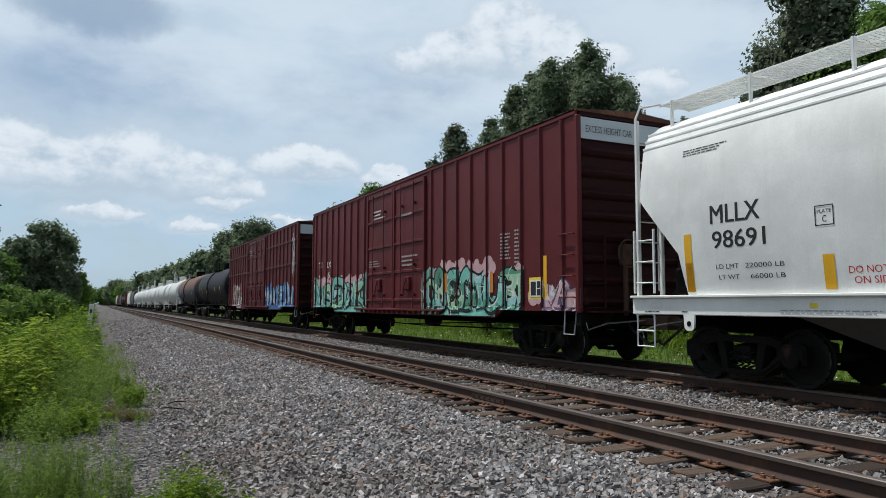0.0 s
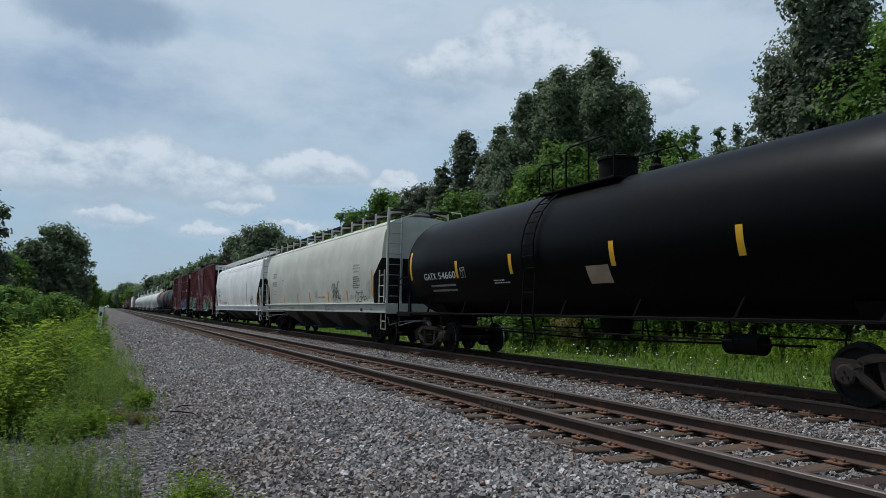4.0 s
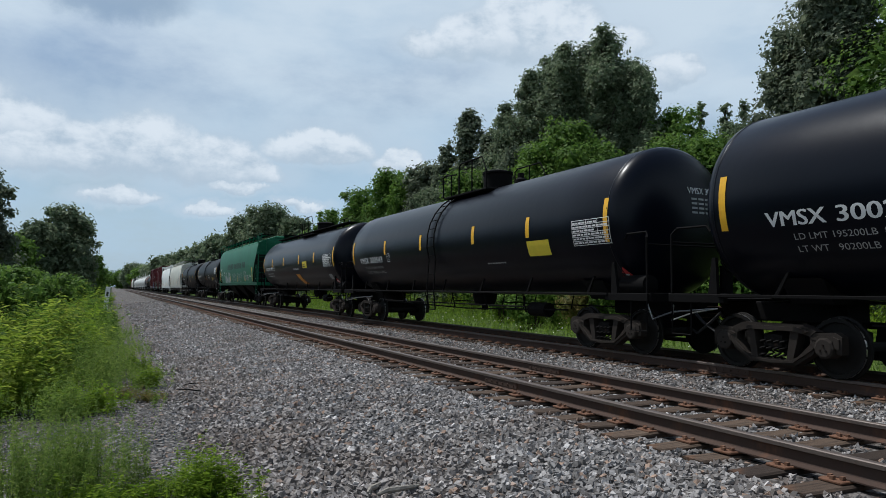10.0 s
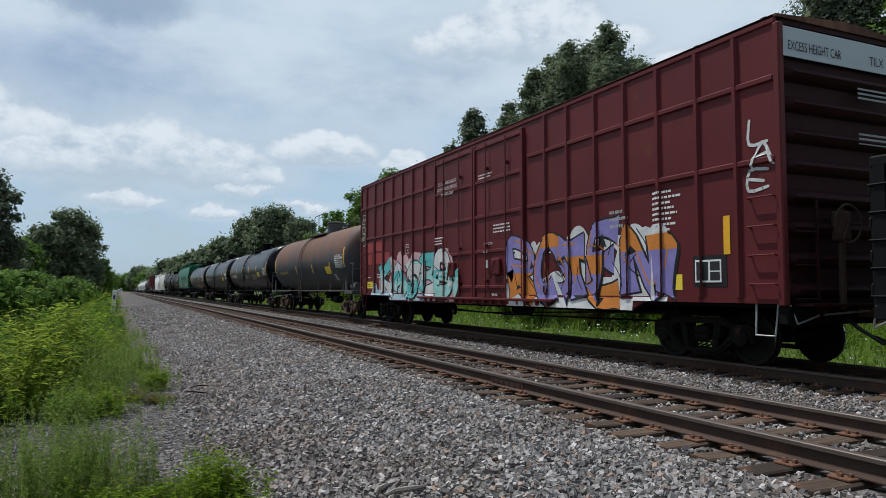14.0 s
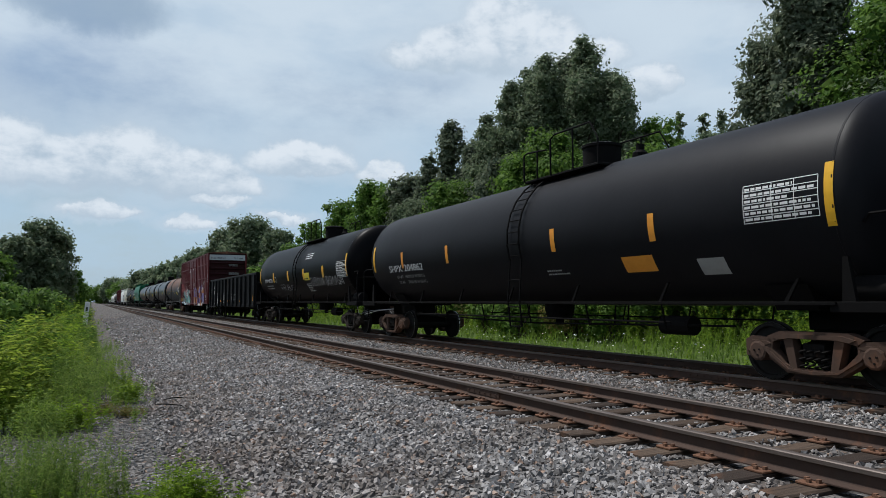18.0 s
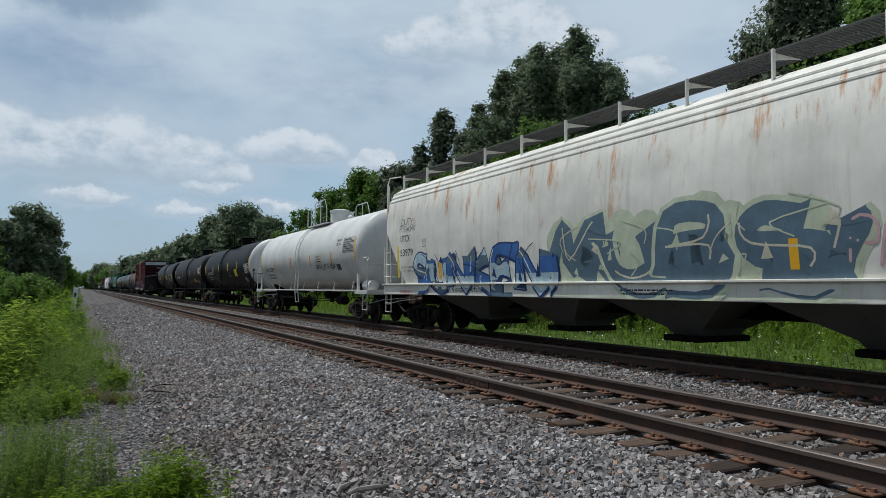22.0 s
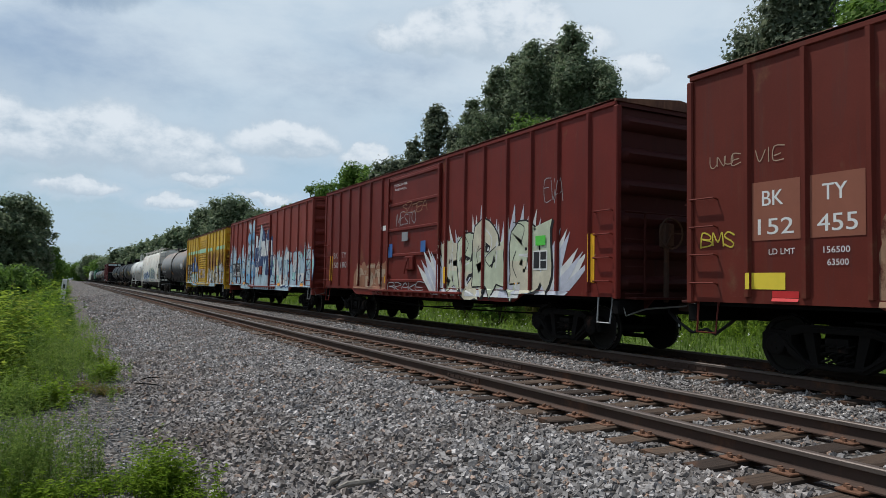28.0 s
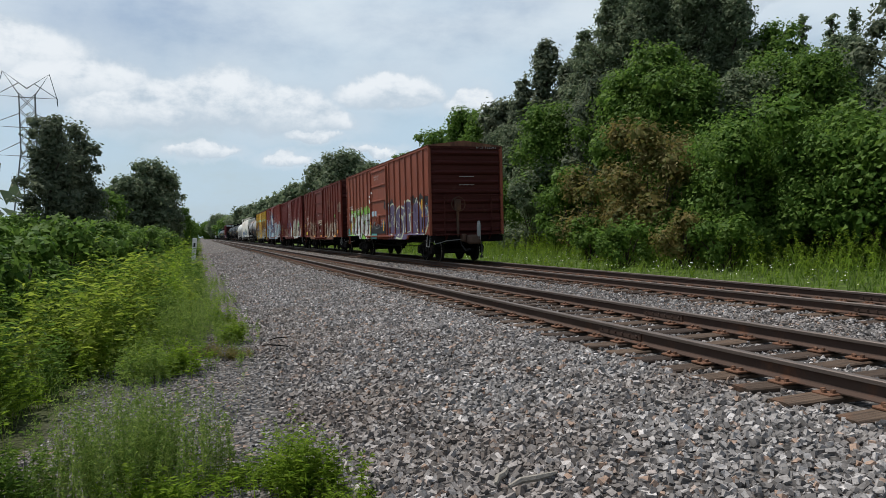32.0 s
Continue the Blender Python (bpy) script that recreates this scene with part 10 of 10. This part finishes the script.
# ---- small fixtures ----
def fixtures():
    p = thing("whistle_post", "short white painted post leaning beside the gravel", "post", (-0.36, 57.3, -0.55))
    mb = MB()
    mb.box(-0.16, 0.16, -0.05, 0.05, -0.1, 1.72, 0, 0.02)
    o = part("board", mb, M["post"], p)
    o.rotation_euler = (0, radians(5), 0)
    mb = MB()
    mb.box(-0.07, 0.07, -0.058, -0.052, 1.05, 1.35)
    o = part("mark", mb, M["black"], p)
    o.rotation_euler = (0, radians(5), 0)
    # a wire across the line far ahead, on two poles
    for s, x in ((-1, -26.0), (1, 60.0)):
        q = thing("utility_pole", "grey wooden utility pole far ahead", "pole", (x, 330, -0.4), "utility poles")
        mb = MB()
        mb.tube([(0, 0, -0.5), (0, 0, 10.5)], [0.16, 0.11], 8)
        part("shaft", mb, M["wood"], q)
        mb = MB()
        mb.box(-1.2, 1.2, -0.06, 0.06, 9.9, 10.05, 0, 0.01)
        part("crossarm", mb, M["wood"], q)
    mb = MB()
    for dz in (9.7, 9.2):
        mb.tube([(-26 + 86 * k / 12, 330, -0.4 + dz - 1.6 * math.sin(math.pi * k / 12)) for k in range(13)], 0.035, 5)
    ob = new("overhead_wire", mb.mesh("overhead_wire", M["under"]))
    tagged(ob, "pair of thin dark overhead wires crossing the railway", "wire")
    # lattice pylon over the trees
    x, y = polar(-11.1, 260)
    t = thing("lattice_pylon", "grey steel lattice pylon standing over the trees", "pylon", (x, y, -0.6))
    t.rotation_euler = (0, 0, radians(12))
    H = 48.0

    def half(z):
        return max(2.2, 6.0 - 3.8 * z / 30.0)
    for sx in (-1, 1):
        for sy in (-1, 1):
            leg = MB()
            leg.tube([(sx * half(z), sy * half(z), z) for z in (0, 15, 30, H)], 0.20, 5)
            part("leg", leg, M["steel"], t)
        horn = MB()
        horn.tube([(sx * 2.2, 0, H), (sx * 6.4, 0, H + 7.0), (sx * 0.0, 0, H + 2.0)], 0.16, 4)
        horn.tube([(sx * 6.4, 0, H + 7.0), (sx * 8.4, 0, H - 1.0)], 0.10, 4)
        part("horn", horn, M["steel"], t)
    for k in range(10):
        za, zb = H * k / 10, H * (k + 1) / 10
        br = MB()
        for s in (-1, 1):
            br.tube([(-half(za), s * half(za), za), (half(zb), s * half(zb), zb)], 0.10, 4)
            br.tube([(half(za), s * half(za), za), (-half(zb), s * half(zb), zb)], 0.10, 4)
        part("bracing", br, M["steel"], t)
    for z, w in ((H, 8.4), (H - 9.5, 11.0), (H - 18.5, 9.4)):
        arm = MB()
        for s in (-1, 1):
            arm.tube([(s * 2.2, 0, z + 3.6), (s * w, 0, z - 0.6), (s * 2.2, 0, z - 0.8)], 0.14, 4)
            arm.tube([(s * 2.2, 0, z - 0.8), (-s * 2.2, 0, z - 0.8)], 0.14, 4)
            arm.tube([(s * w, 0, z - 0.6), (s * w, 0, z - 3.0)], 0.16, 5)
        part("crossarm", arm, M["steel"], t)
    # bleached stick and a few twigs on the stones
    for i, (x, y, a, l) in enumerate(((2.05, 5.15, 0.3, 0.42), (1.9, 5.3, 0.9, 0.3), (1.15, 11.6, -0.6, 0.5), (1.3, 12.3, 0.5, 0.45))):
        mb = MB()
        pts = [(x + (k / 4 - 0.5) * l * math.cos(a), y + (k / 4 - 0.5) * l * math.sin(a) + 0.02 * math.sin(k * 2), ground_z(x, y) + 0.05 + 0.012 * math.sin(k)) for k in range(5)]
        mb.tube(pts, [0.012, 0.020, 0.022, 0.018, 0.008] if i < 2 else [0.005, 0.009, 0.010, 0.008, 0.004], 6)
        ob = new("stick", mb.mesh("stick", M["wood"] if i < 2 else M["under"]))
        tagged(ob, "bleached broken stick lying on the stones" if i < 2 else "thin dark twig lying on the stones", "stick")


fixtures()


# ---- pieces of the tracks and loose stones ----
def lay_ties():
    ties, plate = tie_meshes(), plate_mesh()
    r = random.Random(9)
    for tr, count in zip(tracks, (150, 120)):
        for i in range(count):
            y = -3.0 + 0.505 * i + r.uniform(-0.03, 0.03)
            o = part("tie", ties[r.randrange(5)], None, tr, at=(r.uniform(-0.04, 0.04), y, r.uniform(-0.012, 0.008)))
            o.rotation_euler = (0, 0, r.uniform(-0.025, 0.025))
            for s in (-1, 1):
                part("tie_plate", plate, None, tr, at=(s * GAUGE / 2, y, 0))
        mb = MB()
        for i in range(count, count + 420):
            y = -3.0 + 0.505 * i
            mb.box(-1.29, 1.29, y - 0.11, y + 0.11, -0.34, -0.188, 0, 0.0)
        o = part("far_ties", mb, M["tie"], tr, fix=False)
        tagged(o, kind="stuff")


ROCK = np.array([(0.42, 0.40, -0.36), (-0.42, 0.38, -0.38), (-0.40, -0.42, -0.36), (0.40, -0.40, -0.38), (0.36, 0.38, 0.40), (-0.40, 0.34, 0.38), (-0.36, -0.38, 0.40), (0.38, -0.36, 0.36)])
ROCK_F = np.array([(4, 5, 6), (4, 6, 7), (0, 1, 5), (0, 5, 4), (1, 2, 6), (1, 6, 5), (2, 3, 7), (2, 7, 6), (3, 0, 4), (3, 4, 7), (0, 3, 2), (0, 2, 1)])


LUMP = np.array([(0.5, 0, 0), (-0.5, 0, 0), (0, 0.5, 0), (0, -0.5, 0), (0, 0, 0.5), (0, 0, -0.5)])
LUMP_F = np.array([(0, 2, 4), (2, 1, 4), (1, 3, 4), (3, 0, 4), (2, 0, 5), (1, 2, 5), (3, 1, 5), (0, 3, 5)])


def rocks(name, xy, size, seed, mat, label, sink=0.25, shape=ROCK, sides=ROCK_F):
    """Broken stones, each its own lump, turned at random."""
    r = np.random.default_rng(seed)
    n = len(xy)
    base = shape[None] * r.uniform(0.70, 1.22, (n, len(shape), 3)) * np.stack([r.uniform(0.9, 1.5, n), r.uniform(0.7, 1.1, n), r.uniform(0.55, 0.9, n)], 1)[:, None, :]
    q = r.normal(0, 1, (n, 4)) * np.array([1, 0.6, 0.6, 1.2])
    q /= np.linalg.norm(q, axis=1, keepdims=True)
    w, x, y, z = q.T
    R = np.stack([1 - 2 * (y * y + z * z), 2 * (x * y - w * z), 2 * (x * z + w * y), 2 * (x * y + w * z), 1 - 2 * (x * x + z * z), 2 * (y * z - w * x), 2 * (x * z - w * y), 2 * (y * z + w * x), 1 - 2 * (x * x + y * y)], 1).reshape(n, 3, 3)
    v = np.einsum("nij,nkj->nki", R, base) * size[:, None, None]
    gz = np.array([ground_z(a, b) for a, b in xy])
    v += np.stack([xy[:, 0], xy[:, 1], gz + size * (0.5 - sink) * r.uniform(0.2, 1.0, n)], 1)[:, None, :]
    f = (np.arange(n)[:, None, None] * len(shape) + sides[None]).reshape(-1, 3)
    soup(name, v.reshape(-1, 3), f, mat, "stuff", label, "stones")


def scatter():
    r = np.random.default_rng(3)

    def pts(n, xa, xb, ya, yb, power):
        return np.stack([r.uniform(xa, xb, n), ya + (yb - ya) * r.random(n) ** power], 1)
    p = pts(23000, 0.75, 4.45, 2.2, 12, 1.35)
    p = p[r.random(len(p)) < np.clip((p[:, 0] - 0.6) / 0.8, 0.15, 1)]
    rocks("ballast_stones", p, r.uniform(0.027, 0.064, len(p)), 51, M["ballast"], "loose grey crushed stones of the near shoulder", 0.2)
    p = pts(30000, 0.9, 4.45, 11.5, 30, 1.3)
    rocks("ballast_stones", p, r.uniform(0.045, 0.085, len(p)), 59, M["ballast"], "loose grey crushed stones along the shoulder", 0.2, LUMP, LUMP_F)
    p = pts(9000, -1.2, 1.6, 3.5, 14, 1.3)
    rocks("gravel_stones", p, r.uniform(0.014, 0.032, len(p)), 52, M["fine"], "small pale gravel beside the weeds", 0.2)
    p = pts(25000, 6.75, 9.3, 2.0, 34, 1.5)
    u = ((p[:, 1] + 3.0) / 0.505 + 0.5) % 1.0
    p = p[(np.abs(u - 0.5) > 0.24) | ((p[:, 0] > NEAR_C + 1.32) & (p[:, 0] < FAR_C - 1.32)) | (r.random(len(p)) < 0.10)]
    rocks("ballast_stones", p, r.uniform(0.040, 0.075, len(p)), 53, M["ballast"], "loose grey stones between the tracks", 0.15, LUMP, LUMP_F)
    for k, cx in enumerate((NEAR_C, FAR_C)):
        p = pts(15000, cx - (1.25 if k == 0 else 0.6), cx + (1.25 if k == 0 else 0.6), 1.5, 36, 1.6)
        p = p[(np.abs(np.abs(p[:, 0] - cx) - GAUGE / 2) > 0.19)]
        u = ((p[:, 1] + 3.0) / 0.505) % 1.0
        p = p[(u > 0.22) & (u < 0.78)]
        # between the far rails the stones take the shade-dark colour
        rocks("crib_stones", p, r.uniform(0.040, 0.075, len(p)), 54 + k, M["shaded_crib" if k else "ballast"], "grey stones lying between the ties", 0.12, LUMP, LUMP_F)
    p = pts(7000, 11.2, 12.8, 2, 34, 1.5)
    rocks("ballast_stones", p, r.uniform(0.04, 0.075, len(p)), 57, M["ballast"], "grey stones on the far shoulder", 0.2, LUMP, LUMP_F)
    p = pts(10000, 0.9, 4.4, 28, 75, 1.3)
    rocks("ballast_stones", p, r.uniform(0.09, 0.14, len(p)), 58, M["ballast"], "grey crushed stones farther along the shoulder", 0.3, LUMP, LUMP_F)


scatter()
lay_ties()


# ---- the whole train rolls ahead at one speed, its wheels turn ----
def motions():
    rows = [i * 0.1 for i in range(321)]
    for car, mid in CARS:
        walk(car, [(t, pose(FAR_C, mid + SPEED * t, 0)) for t in rows])
    turn = math.degrees(SPEED / FPS / WHEEL_R)
    steps = range(32 * FPS + 1)
    for w, y, car in WHEELSETS:
        walk(w, [(i / FPS, pose(0, y, WHEEL_R, -(i * turn) % 360.0 - 360.0, 0, 0)) for i in steps])


motions()
